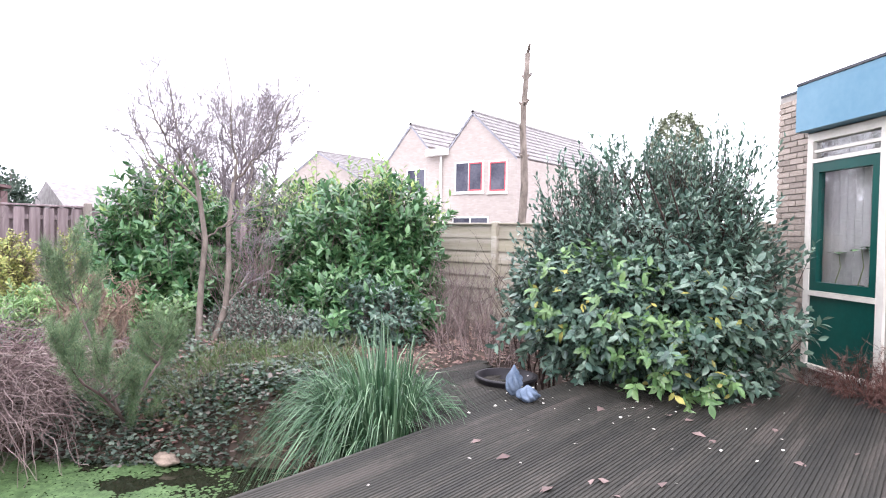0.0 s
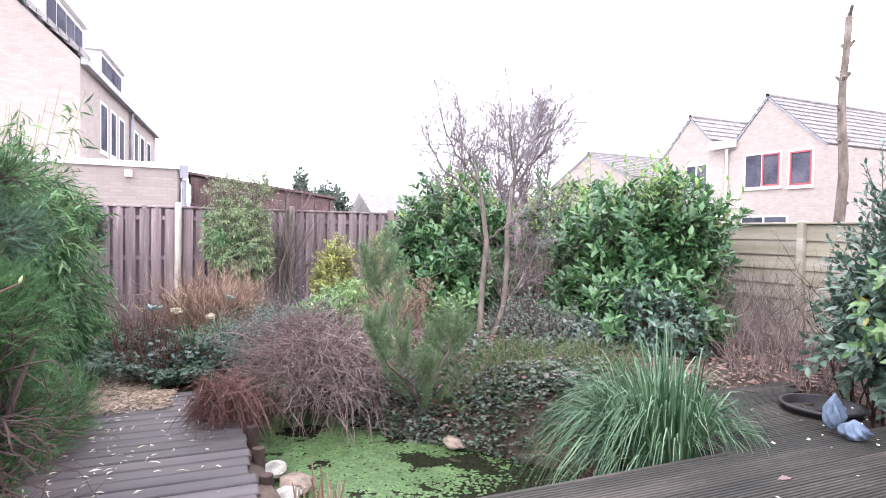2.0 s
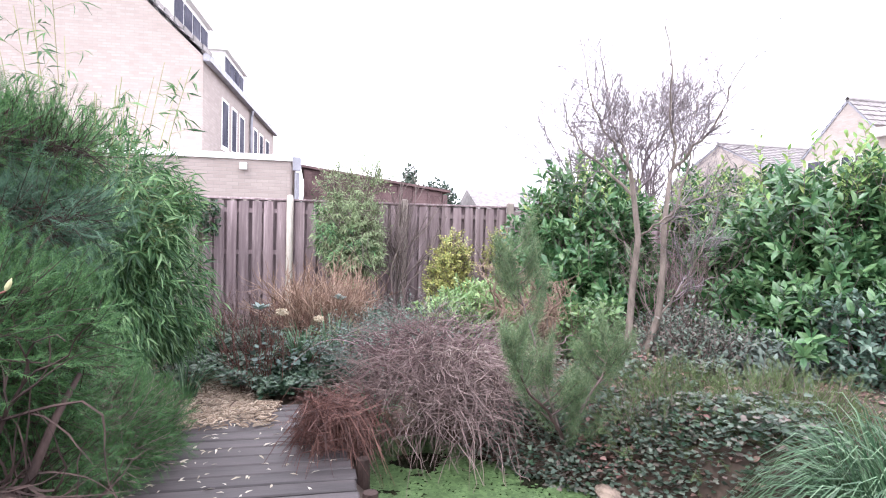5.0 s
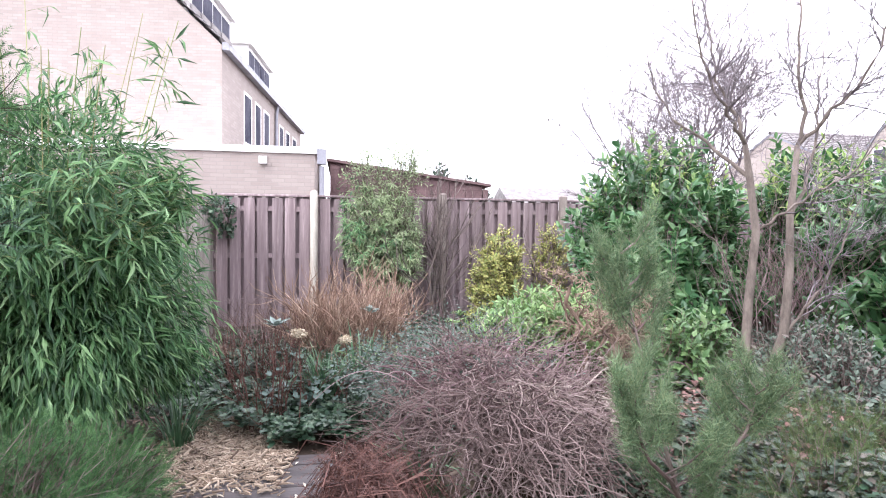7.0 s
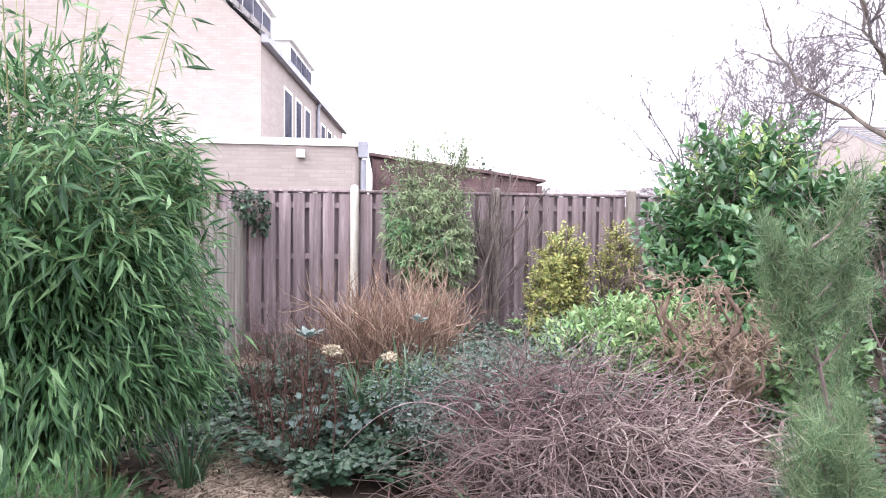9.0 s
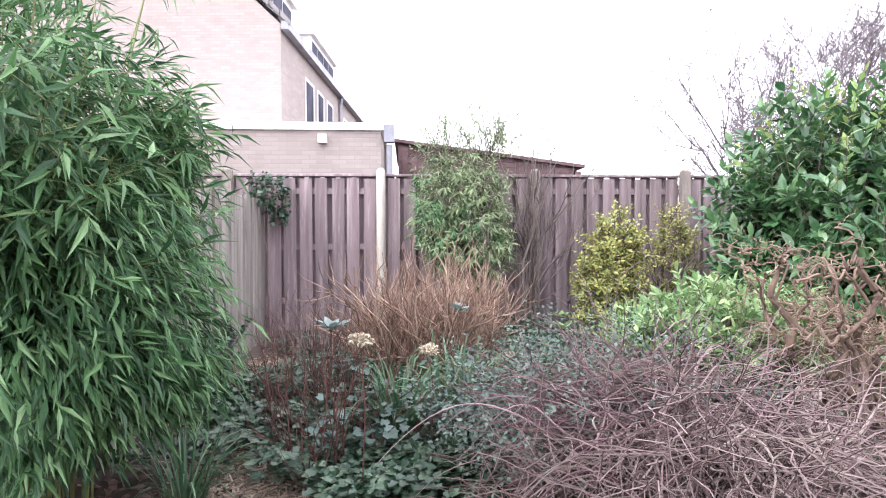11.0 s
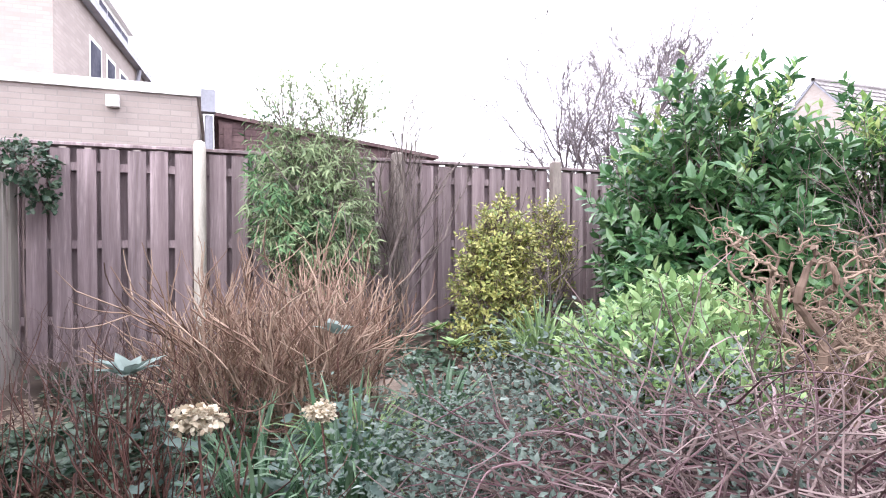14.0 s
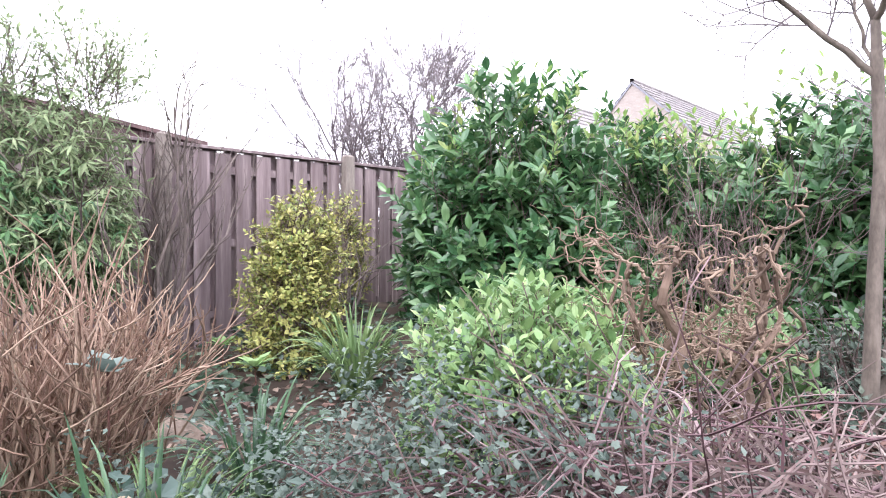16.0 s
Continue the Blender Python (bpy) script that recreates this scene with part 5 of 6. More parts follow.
def blades(rng, c, n, spread, h, w, lean=1.0, r0=0.18, wind=(0, 0), drop=0.72, least=0.25):
    b = Build()
    for k in range(n):
        a = rng.uniform(0, 6.3)
        r = r0 * math.sqrt(rng.random())
        d = np.array([math.cos(a), math.sin(a), 0])
        H, S = h * rng.uniform(0.65, 1.15), spread * rng.uniform(least, 1.1) * lean
        base = np.array(c) + d * r
        d = unit(d + np.array([wind[0], wind[1], 0]))
        S *= 0.45 + 0.55 * min(1.3, abs(d @ unit([wind[0], wind[1], 0])) if wind[0] else 1.0)
        ww = w * rng.uniform(0.7, 1.2)
        sd = unit(cross(d, [0, 0, 1]) + rng.normal(size=3) * 0.2)
        v, n_ = [], 7
        for t in np.linspace(0, 1, n_):
            p = base + d * S * t ** 1.7 + np.array([0, 0, H * (1.25 * t - drop * (S / (spread + 1e-6)) * t ** 3.1)])
            k_ = ww * (1 - t ** 2.5) + 0.0008
            fold = np.array([0, 0, -0.25 * k_])
            v += [p - sd * k_ / 2, p + fold, p + sd * k_ / 2]
        f = []
        for i in range(n_ - 1):
            f += [(3 * i, 3 * i + 1, 3 * i + 4, 3 * i + 3), (3 * i + 1, 3 * i + 2, 3 * i + 5, 3 * i + 4)]
        b.add(v, f)
    return b


sg = plant("sedge_clump", "large arching clump of blue-green sedge in the pond", "grass", (-4.15, 3.0, -0.62))
put("blades", blades(rng, (-3.98, 3.0, -0.55), 1050, 0.74, 1.16, 0.0145, r0=0.36, wind=(-0.3, -0.42), drop=1.3, least=0.4), M_GRASS, sg)
put("dead_blades", blades(rng, (-4.1, 2.95, -0.6), 150, 0.55, 0.4, 0.012, r0=0.38), M_TWIG_TAN, sg, "dry tan blades at the base")
for nm, c, n, s, h, w, lab in (("iris_tuft", (-6.35, 0.62, -0.45), 34, 0.38, 0.5, 0.02, "strappy green iris leaves at the pond edge"), ("iris_tuft", (-8.0, 0.35, -0.3), 40, 0.45, 0.6, 0.025, "strappy green leaves in the border"), ("iris_tuft", (-8.7, 1.0, -0.2), 60, 0.4, 0.42, 0.02, "strappy green leaves in the border"), ("iris_tuft", (-7.35, -0.95, -0.36), 70, 0.4, 0.42, 0.012, "grassy tuft at the foot of the bamboo"), ("iris_tuft", (-9.45, 2.05, -0.15), 120, 0.5, 0.55, 0.024, "light green strappy leaves under the euonymus"), ("iris_tuft", (-8.35, 0.5, -0.28), 110, 0.5, 0.45, 0.016, "light green arching leaves before the dry stems"), ("iris_tuft", (-7.9, 0.05, -0.28), 60, 0.4, 0.5, 0.022, "strappy green leaves among the flower stems"), ("iris_tuft", (-8.4, 0.05, -0.25), 50, 0.45, 0.45, 0.018, "strappy green leaves in the border")):
    t = plant(nm, lab, "plant", c, "tufts of strappy leaves")
    put("blades", blades(rng, c, n, s, h, w, r0=0.1), M_GRASS if "strappy green" in lab or "grassy" in lab else M_STRAP, t)
b = Build()
for k in range(30):
    p = np.array([-4.6 + rng.normal() * 0.22, 0.78 + rng.normal() * 0.06, -0.62])
    e = p + np.array([rng.normal() * 0.05, rng.normal() * 0.05, rng.uniform(0.12, 0.34)])
    b.tube([p, (p + e) / 2, e], [0.008, 0.007, 0.004], 4)
rd = plant("cut_reeds", "cut tan reed stalks standing in the pond", "reeds", (-4.6, 0.78, -0.62))
put("stalks", b, M_TWIG_TAN, rd)

# rust-brown dead fern at the lower deck's edge
df = plant("dead_fern", "collapsed rust-brown dead fern on the deck edge", "fern", (-6.1, 0.3, -0.33))
b = Build()
for k in range(520):
    a = rng.uniform(0, 6.3)
    p = np.array([-6.05 + rng.normal() * 0.15, 0.3 + rng.normal() * 0.1, -0.14 + rng.uniform(-0.15, 0.1)])
    L = rng.uniform(0.15, 0.38)
    d = np.array([math.cos(a), math.sin(a), 0])
    b.tube([p, p + d * L * 0.5 + [0, 0, 0.05], p + d * L + [0, 0, -0.12 - 0.1 * rng.random()]], [0.004, 0.003, 0.0015], 3)
put("fronds", b, M_FERN, df)
b = foliage(rng, [(-6.1, 0.3, -0.16, 0.28, 0.25, 0.16)], 160, 4, 0.12, 0.1, SPRAY, 0.1, 0.0, droop=0.5, inner=0.4, zmin=-0.3)
put("leaflets", b, M_FERN, df)

# tangled weeping bare shrub
rng = np.random.default_rng(31)
br = plant("weeping_shrub", "low tangled weeping shrub of bare mauve-brown twigs", "shrub", (-6.85, 1.25, -0.36))
b = Build()
hub = np.array([-6.9, 1.45, -0.05])
def tangle(g, n, c, r, top, L, steps=6, wander=0.38, down=0.09):
    """Crossing, wandering twigs through a low dome."""
    a = g.uniform(0, 6.3, n)
    q = np.sqrt(g.random(n))
    p = np.stack([c[0] + np.cos(a) * q * r[0], c[1] + np.sin(a) * q * r[1], np.zeros(n)], 1)
    p[:, 2] = c[2] + top * np.sqrt(np.clip(1 - q ** 2, 0, 1)) * g.uniform(0.2, 1.0, n)
    d = unit(np.stack([np.cos(a), np.sin(a), np.full(n, 0.3)], 1) * 0.5 + g.normal(size=(n, 3)) * [0.8, 0.8, 0.35])
    ln = L * g.uniform(0.5, 1.3, n)[:, None] / steps
    pts = [p]
    for i in range(steps):
        d = unit(d + g.normal(size=(n, 3)) * wander * 0.6 - np.array([0, 0, down * (1 + 0.5 * i)]))
        p = p + d * ln
        p[:, 2] = np.maximum(p[:, 2], -0.58)
        pts.append(p)
    return np.stack(pts, 1)


b.sticks(tangle(rng, 1900, (-6.85, 1.2, -0.3), (0.82, 0.68), 0.72, 0.5, down=0.02, wander=0.6), np.linspace(0.0036, 0.0015, 7)[None], 3)
b.sticks(tangle(rng, 650, (-6.65, 1.35, -0.35), (0.6, 0.55), 0.6, 0.62, down=0.1, wander=0.55), np.linspace(0.004, 0.0018, 7)[None], 3)
put("twigs", b, M_TWIG, br)


def arch(g, p0, a, reach, rise, drop_, r0, wob, n=14):
    """One arching, wavering branch as points and radii."""
    d = np.array([math.cos(a), math.sin(a), 0])
    s_ = np.array([-d[1], d[0], 0])
    ph, w1, w2 = g.uniform(0, 6.3), g.normal() * wob, g.normal() * wob * 0.6
    q = []
    for t in np.linspace(0, 1, n):
        p = p0 + d * reach * t + s_ * (w1 * math.sin(5 * t + ph) - w1 * math.sin(ph) + w2 * math.sin(12 * t)) + np.array([0, 0, rise * 2 * t - (rise * 1.5 + drop_) * t ** 2.2 + w2 * math.sin(9 * t + ph) * t])
        q.append((p[0], p[1], max(p[2], -0.58)))
    return q, np.linspace(r0, r0 * 0.3, n)


thin_b = Build()
for k in range(230):
    q, r_ = arch(rng, hub + rng.normal(size=3) * [0.25, 0.25, 0.08], rng.uniform(-2.2, 1.6), rng.uniform(0.3, 1.0), rng.uniform(0.05, 0.34), rng.uniform(0.1, 0.55), 0.0042, 0.06)
    thin_b.tube(q, r_, 4)
put("twigs", thin_b, M_TWIG, br, "weeping shoots")
for k in range(34):
    q, r_ = arch(rng, np.array([-6.95, 1.6, -0.02]) + rng.normal(size=3) * [0.15, 0.18, 0.07], rng.uniform(-1.3, 2.2), rng.uniform(0.35, 0.85), rng.uniform(0.12, 0.36), rng.uniform(0.0, 0.4), rng.uniform(0.006, 0.011), 0.1, 18)
    b = Build()
    b.tube(q, r_, 5)
    for j in (6, 9, 12, 15):
        q2, r2 = arch(rng, np.array(q[j]), rng.uniform(0, 6.3), rng.uniform(0.12, 0.3), rng.uniform(0.0, 0.12), 0.1, 0.004, 0.04, 8)
        b.tube(q2, r2, 4)
    put("branch", b, M_TWIG_PALE, br, "pale crooked branch")
pink = Build()
for k in range(120):
    q, r_ = arch(rng, np.array([-7.0, 1.3, 0.14]) + rng.normal(size=3) * [0.25, 0.35, 0.06], rng.uniform(1.7, 5.2), rng.uniform(0.35, 0.9), rng.uniform(0.1, 0.26), rng.uniform(0.0, 0.25), rng.uniform(0.0035, 0.0075), 0.05)
    pink.tube(q, r_, 5)
pink.sticks(tangle(rng, 300, (-7.05, 1.2, -0.2), (0.55, 0.5), 0.68, 0.6, down=0.03), np.linspace(0.0034, 0.0014, 7)[None], 3)
put("pink_twigs", pink, M_TWIG_PINK, br, "pinkish arching young shoots")
b = foliage(rng, [(-7.35, 0.85, 0.1, 0.55, 0.5, 0.28), (-7.7, 1.2, 0.15, 0.5, 0.45, 0.26), (-7.6, 0.45, -0.05, 0.4, 0.35, 0.22), (-7.25, 1.3, 0.15, 0.4, 0.45, 0.2)], 1350, 9, 0.026, 0.016, LEAF, 0.22, 0.25, inner=0.3)
put("small_leaves", b, M_CREEPER, br, "tiny blue-green leaves")

# young pine
rng = np.random.default_rng(32)
pn = plant("young_pine", "loose young pine with soft grey-green needles", "conifer", (-5.85, 1.95, -0.4))
b, ne = Build(), Build()
leaders = [
    [(-5.85, 2.0, -0.42), (-5.8, 1.82, 0.05), (-5.72, 1.65, 0.5), (-5.64, 1.5, 0.85), (-5.57, 1.42, 1.1)],
    [(-5.84, 1.97, -0.3), (-5.65, 1.75, -0.02), (-5.5, 1.55, 0.15), (-5.42, 1.42, 0.36), (-5.4, 1.38, 0.5)],
    [(-5.84, 2.0, -0.3), (-5.72, 2.1, 0.05), (-5.68, 2.18, 0.2), (-5.66, 2.2, 0.32), (-5.65, 2.21, 0.42)],
]
shoots = []
for li, pt in enumerate(leaders):
    pt = [np.array(q) for q in pt]
    b.tube(pt, [0.014, 0.011, 0.008, 0.006, 0.004], 6)
    for k in range(20 if li == 0 else 15):
        i = 1 + k % 4
        a = k * 2.4 + li
        p = pt[i - 1] + (pt[i] - pt[i - 1]) * rng.random()
        d = unit([math.cos(a), math.sin(a), 0.7])
        L = (0.34 - 0.045 * i) * rng.uniform(0.6, 1.15)
        e = p + d * L + [0, 0, 0.06]
        b.tube([p, (p + e) / 2 - [0, 0, 0.02], e], [0.006, 0.005, 0.003], 4)
        shoots += [(p + (e - p) * t, unit(e - p + [0, 0, 0.1 + 0.5 * t])) for t in (0.55, 0.8, 1.0)]
    shoots += [(pt[-1], np.array([0, 0, 1.0])), (pt[-1] - [0, 0, 0.12], np.array([0, 0, 1.0])), (pt[-2], unit(pt[-1] - pt[-2]))]
Q = 150
pp = np.repeat(np.array([q for q, _ in shoots]), Q, 0)
dd = np.repeat(np.array([d for _, d in shoots]), Q, 0)
n = len(pp)
ne.stamp(([(-0.5, 0, 0), (0.5, 0, 0), (0, 1, 0)], [(0, 1, 2)]), pp + dd * rng.uniform(-0.11, 0.1, n)[:, None] + rng.normal(size=(n, 3)) * 0.012, unit(dd * 0.7 + rng.normal(size=(n, 3)) * 0.6), rng.normal(size=(n, 3)), rng.uniform(0.05, 0.105, n), np.full(n, 0.003))
put("trunk", b, M_TWIG, pn)
put("needles", ne, M_PINE, pn)

# prostrate junipers beyond the water
for c, lab in (((-5.75, 2.75, -0.25), "flat olive-green juniper above the pond edge"), ((-5.2, 3.3, -0.2), "spreading olive-green juniper behind the sedge")):
    t = plant("creeping_juniper", lab, "conifer", c, "creeping junipers")
    stems = Build()
    put("foliage", foliage(rng, [(c[0], c[1], c[2] + 0.02, 0.55, 0.5, 0.22), (c[0] - 0.35, c[1] + 0.4, c[2] + 0.08, 0.45, 0.42, 0.18)], 1000, 7, 0.09, 0.075, SPRAY, 0.22, 0.35, zmin=-0.5, inner=0.4, twigs=stems, twig_r=0.0025, spread=0.5), M_PROSTRATE, t)
    put("stems", stems, M_TWIG, t)

# silvery small-leaved shrub below the tree
rng = np.random.default_rng(33)
for c, r, n, m_, lab in (((-6.9, 3.8, 0.0), (0.65, 0.6, 0.4), 800, M_GROUNDCOVER, "grey-green small-leaved shrub under the bare tree"), ((-6.4, 4.3, -0.08), (0.42, 0.36, 0.24), 260, M_SILVER, "blue-green low shrub in front of the laurel"), ((-7.6, 3.1, 0.05), (0.3, 0.3, 0.35), 260, M_RHODO, "light green broad-leaved shrub"), ((-6.15, 5.1, 0.15), (0.45, 0.4, 0.45), 420, M_VIBURNUM, "small dark green shrub by the laurel")):
    t = plant("low_shrub", lab, "shrub", (c[0], c[1], ground_z(c[0], c[1])))
    stems = Build()
    put("foliage", foliage(rng, [(*c, *r)], n, 8, 0.05 if m_ is M_GROUNDCOVER else 0.085, 0.028 if m_ is M_GROUNDCOVER else 0.045, LEAF, 0.16, 0.7, inner=0.3, zmin=-0.3, twigs=stems), m_, t)
    put("stems", stems, M_TWIG, t)

# bare twiggy shrubs
def twig_shrub(c, n, h, spread, r, m_, lab, seed, name="twig_shrub", level=2, wander=0.16, kids=(2, 4), curl=0.0, lift=0.1, ang=0.5, base=0.15, seg=6, thin=0.0022, tip=0.5):
    g = np.random.default_rng(seed)
    t = plant(name, lab, "shrub", (c[0], c[1], c[2]))
    rest = []
    for k in range(n):
        lines = {}
        a = g.uniform(0, 6.3)
        q = base * math.sqrt(g.random())
        s = spread * g.uniform(0.2, 1.0)
        grow(g, (c[0] + q * math.cos(a), c[1] + q * math.sin(a), c[2] - 0.03), (s * math.cos(a), s * math.sin(a), 1), h * g.uniform(0.5, 0.85), r * g.uniform(0.7, 1.2), level, lines, wander=wander, lift=lift, kids=kids, ang=ang, curl=curl, seg=seg, thin=thin, tip=tip)
        put("stem", tubes(lines.pop(level), 5), m_, t)
        rest += [x_ for lv in lines.values() for x_ in lv]
    put("twigs", tubes(rest, 4), m_, t)
    return t


twig_shrub((-9.25, 0.3, -0.25), 175, 0.78, 0.7, 0.0085, M_TWIG_TAN, "dry tan hydrangea stems cut to knee height", 41, "dry_hydrangea", 2, 0.11, (3, 4), base=0.42, ang=0.55, thin=0.0038, lift=0.07, seg=5, tip=0.7)
twig_shrub((-8.5, -0.45, -0.3), 46, 0.72, 0.6, 0.006, M_FERN, "thin red-brown bare stems in the border", 42, level=1, base=0.35)
twig_shrub((-7.75, -0.3, -0.3), 34, 0.66, 0.6, 0.006, M_FERN, "red-brown bare stems round the dry flowers", 53, level=1, base=0.3)
twig_shrub((-10.4, -0.75, -0.2), 60, 0.6, 0.5, 0.005, M_TWIG, "thin brown dry stems before the fence", 43, level=1, base=0.7)
twig_shrub((-11.1, 1.5, -0.2), 7, 1.7, 0.35, 0.02, M_TWIG_GREY, "bare upright shrub against the board fence", 44, level=3, ang=0.4, lift=0.16)
twig_shrub((-10.9, 3.0, -0.2), 5, 1.05, 0.6, 0.02, M_TWIG_GREY, "bare pale-branched shrub against the fence", 45, level=2, ang=0.7)
twig_shrub((-8.4, 4.7, -0.2), 50, 1.4, 0.7, 0.008, M_TWIG, "tangle of dark brown bare twigs between the laurels", 46, level=2, base=0.4)
twig_shrub((-6.3, 6.3, -0.2), 36, 1.1, 0.7, 0.007, M_TWIG, "brown bare shrub before the lapped fence", 47, level=2, base=0.4)
twig_shrub((-5.4, 6.2, -0.3), 34, 1.1, 0.55, 0.006, M_TWIG_GREY, "leafless thin-stemmed shrub before the lapped fence", 48, level=2, base=0.4)
twig_shrub((-4.7, 5.3, -0.3), 40, 0.85, 0.7, 0.006, M_TWIG, "brown bare shrub beside the platform", 49, level=2, base=0.4)
twig_shrub((-7.75, 2.7, -0.1), 34, 0.7, 0.5, 0.006, M_TWIG_TAN, "rusty tan dry stems among the shrubs", 50, level=1, base=0.2)
twig_shrub((-4.0, 5.6, -0.3), 12, 1.25, 0.7, 0.011, M_BARK_DARK, "dark sparse branches beside the viburnum", 51, level=2, base=0.2)
def corkscrew(c, seed):
    """A hazel with gnarled stems, whose branches wind to and fro."""
    g = np.random.default_rng(seed)
    t = plant("corkscrew_hazel", "corkscrew hazel with gnarled stems and twisted tan branches", "shrub", c)
    fine = Build()

    def wind(p, d, L, r, n, wl, am):
        d = unit(d)
        s = unit(cross(d, g.normal(size=3)))
        o = cross(d, s)
        ph = g.uniform(0, 6.3)
        u = np.linspace(0, L, n)
        drift = np.cumsum(g.normal(size=(n, 3)) * 0.005, 0)
        k = np.minimum(1, u / 0.08)[:, None] * am
        q = p + u[:, None] * d + k * np.sin(u / wl * 6.28 + ph)[:, None] * s + k * np.cos(u / wl * 4.7 + ph)[:, None] * o + drift
        return q, np.linspace(r, r * 0.5, n)

    for i in range(17):
        a = i * 2.4
        w_ = 0.05 + 0.15 * math.sqrt((i + 0.5) / 17)
        gnarl = i < 4
        q, r = wind(np.array(c) + [w_ * math.cos(a), w_ * math.sin(a), -0.05], (0.22 * math.cos(a), 0.22 * math.sin(a), 1), g.uniform(0.8, 1.05), 0.021 if gnarl else g.uniform(0.008, 0.014), 36, g.uniform(0.2, 0.34), 0.03)
        r = r * (1 + 0.5 * g.random(36))
        b = Build()
        b.tube(q, r, 7)
        stem = put("stem", b, M_TWIG_HAZEL, t)
        for k in range(5 if gnarl else 3):
            j = g.integers(14, 36)
            a2 = g.uniform(0, 6.3)
            q2, r2 = wind(q[j], (math.cos(a2), math.sin(a2), g.uniform(-0.15, 0.6)), g.uniform(0.15, 0.42), g.uniform(0.0045, 0.008), 34, g.uniform(0.08, 0.14), g.uniform(0.018, 0.036))
            b = Build()
            b.tube(q2, r2, 5)
            put("branch", b, M_TWIG_CURL, t)
            for e in range(3):
                j2 = g.integers(8, 33)
                a3 = g.uniform(0, 6.3)
                q3, r3 = wind(q2[j2], (math.cos(a3), math.sin(a3), g.uniform(-0.1, 0.9)), g.uniform(0.08, 0.24), 0.0028, 18, 0.07, 0.014)
                fine.tube(q3, r3, 4)
    put("twigs", fine, M_TWIG_CURL, t)


corkscrew((-7.42, 2.25, -0.12), 52)
for k, (x, y) in enumerate(((-1.55, 6.42), (-1.2, 6.08), (-0.88, 5.78), (-0.5, 5.4))):
    z = -0.3 if y > 6.25 else 0.0
    t = twig_shrub((x, y, z), 40, 0.42, 1.2, 0.004, M_FERN, "rust-brown dead fern below the window", 60 + k, "dead_fern", 1, 0.2, (2, 4), base=0.2)
    put("leaflets", foliage(np.random.default_rng(160 + k), [(x, y, z + 0.15, 0.27, 0.2, 0.17)], 110, 5, 0.11, 0.09, SPRAY, 0.12, 0.1, droop=0.4, inner=0.3), M_FERN, t)

# leafy shrubs of the west border
rng = np.random.default_rng(34)
eu = plant("euonymus_bush", "golden variegated euonymus of upright habit", "shrub", (-10.7, 2.2, -0.2), "euonymus")
stems = Build()
put("foliage", foliage(rng, [(-10.4, 2.15, 0.2, 0.3, 0.3, 0.5), (-10.42, 2.2, 0.68, 0.25, 0.25, 0.38)], 1150, 9, 0.05, 0.028, LEAF, 0.14, 0.9, zmin=-0.25, inner=0.55, twigs=stems), M_EUONYMUS, eu)
put("stems", stems, M_TWIG, eu)
eu = plant("euonymus_bush", "narrow variegated euonymus beside a fence post", "shrub", (-11.25, 3.3, -0.2), "euonymus")
stems = Build()
put("foliage", foliage(rng, [(-11.25, 3.2, 0.6, 0.2, 0.22, 0.55)], 260, 9, 0.05, 0.028, LEAF, 0.14, 0.9, inner=0.5, twigs=stems), M_EUONYMUS, eu)
put("stems", stems, M_TWIG, eu)
sk = plant("skimmia_bush", "low rounded shrub with bright light green leaves", "shrub", (-7.9, 1.75, -0.25))
stems = Build()
put("foliage", foliage(rng, [(-7.9, 1.8, 0.2, 0.45, 0.45, 0.34), (-8.25, 2.2, 0.22, 0.48, 0.48, 0.33), (-7.65, 1.5, 0.08, 0.38, 0.36, 0.33)], 1350, 9, 0.07, 0.03, BROAD, 0.11, 0.8, zmin=-0.2, inner=0.5, twigs=stems), M_SKIMMIA, sk)
put("stems", stems, M_TWIG, sk)
fs = plant("fence_bamboo", "leaning narrow-leaved green shrub against the board fence", "shrub", (-11.05, 1.25, -0.2))
stems = Build()
for k in range(9):
    e = np.array([-11.1 + rng.normal() * 0.2, 0.7 + rng.normal() * 0.3, 1.5 + rng.uniform(0, 0.75)])
    stems.tube([(-11.02, 1.28, -0.25), (-11.05, 1.12, 0.5), e], [0.022, 0.014, 0.004], 5)
put("foliage", foliage(rng, [(-11.1, 0.72, 1.2, 0.36, 0.5, 0.6), (-11.05, 0.8, 0.8, 0.35, 0.42, 0.45)], 900, 8, 0.1, 0.02, LEAF, 0.16, 0.1, droop=0.7, inner=0.3, twigs=stems), M_WILLOWY, fs)
put("bright_foliage", foliage(rng, [(-10.95, 0.72, 0.85, 0.32, 0.38, 0.35), (-10.95, 0.35, 1.3, 0.25, 0.15, 0.5)], 170, 7, 0.1, 0.022, LEAF, 0.14, 0.1, droop=0.8, inner=0.4), M_BAMBOO, fs)
put("top_shoots", foliage(rng, [(-11.1, 1.0, 1.95, 0.2, 0.3, 0.3), (-11.1, 0.5, 1.85, 0.2, 0.2, 0.25)], 170, 9, 0.06, 0.02, LEAF, 0.24, 1.2, inner=0.3, twigs=stems), M_WILLOWY, fs)
put("stems", stems, M_BARK, fs)

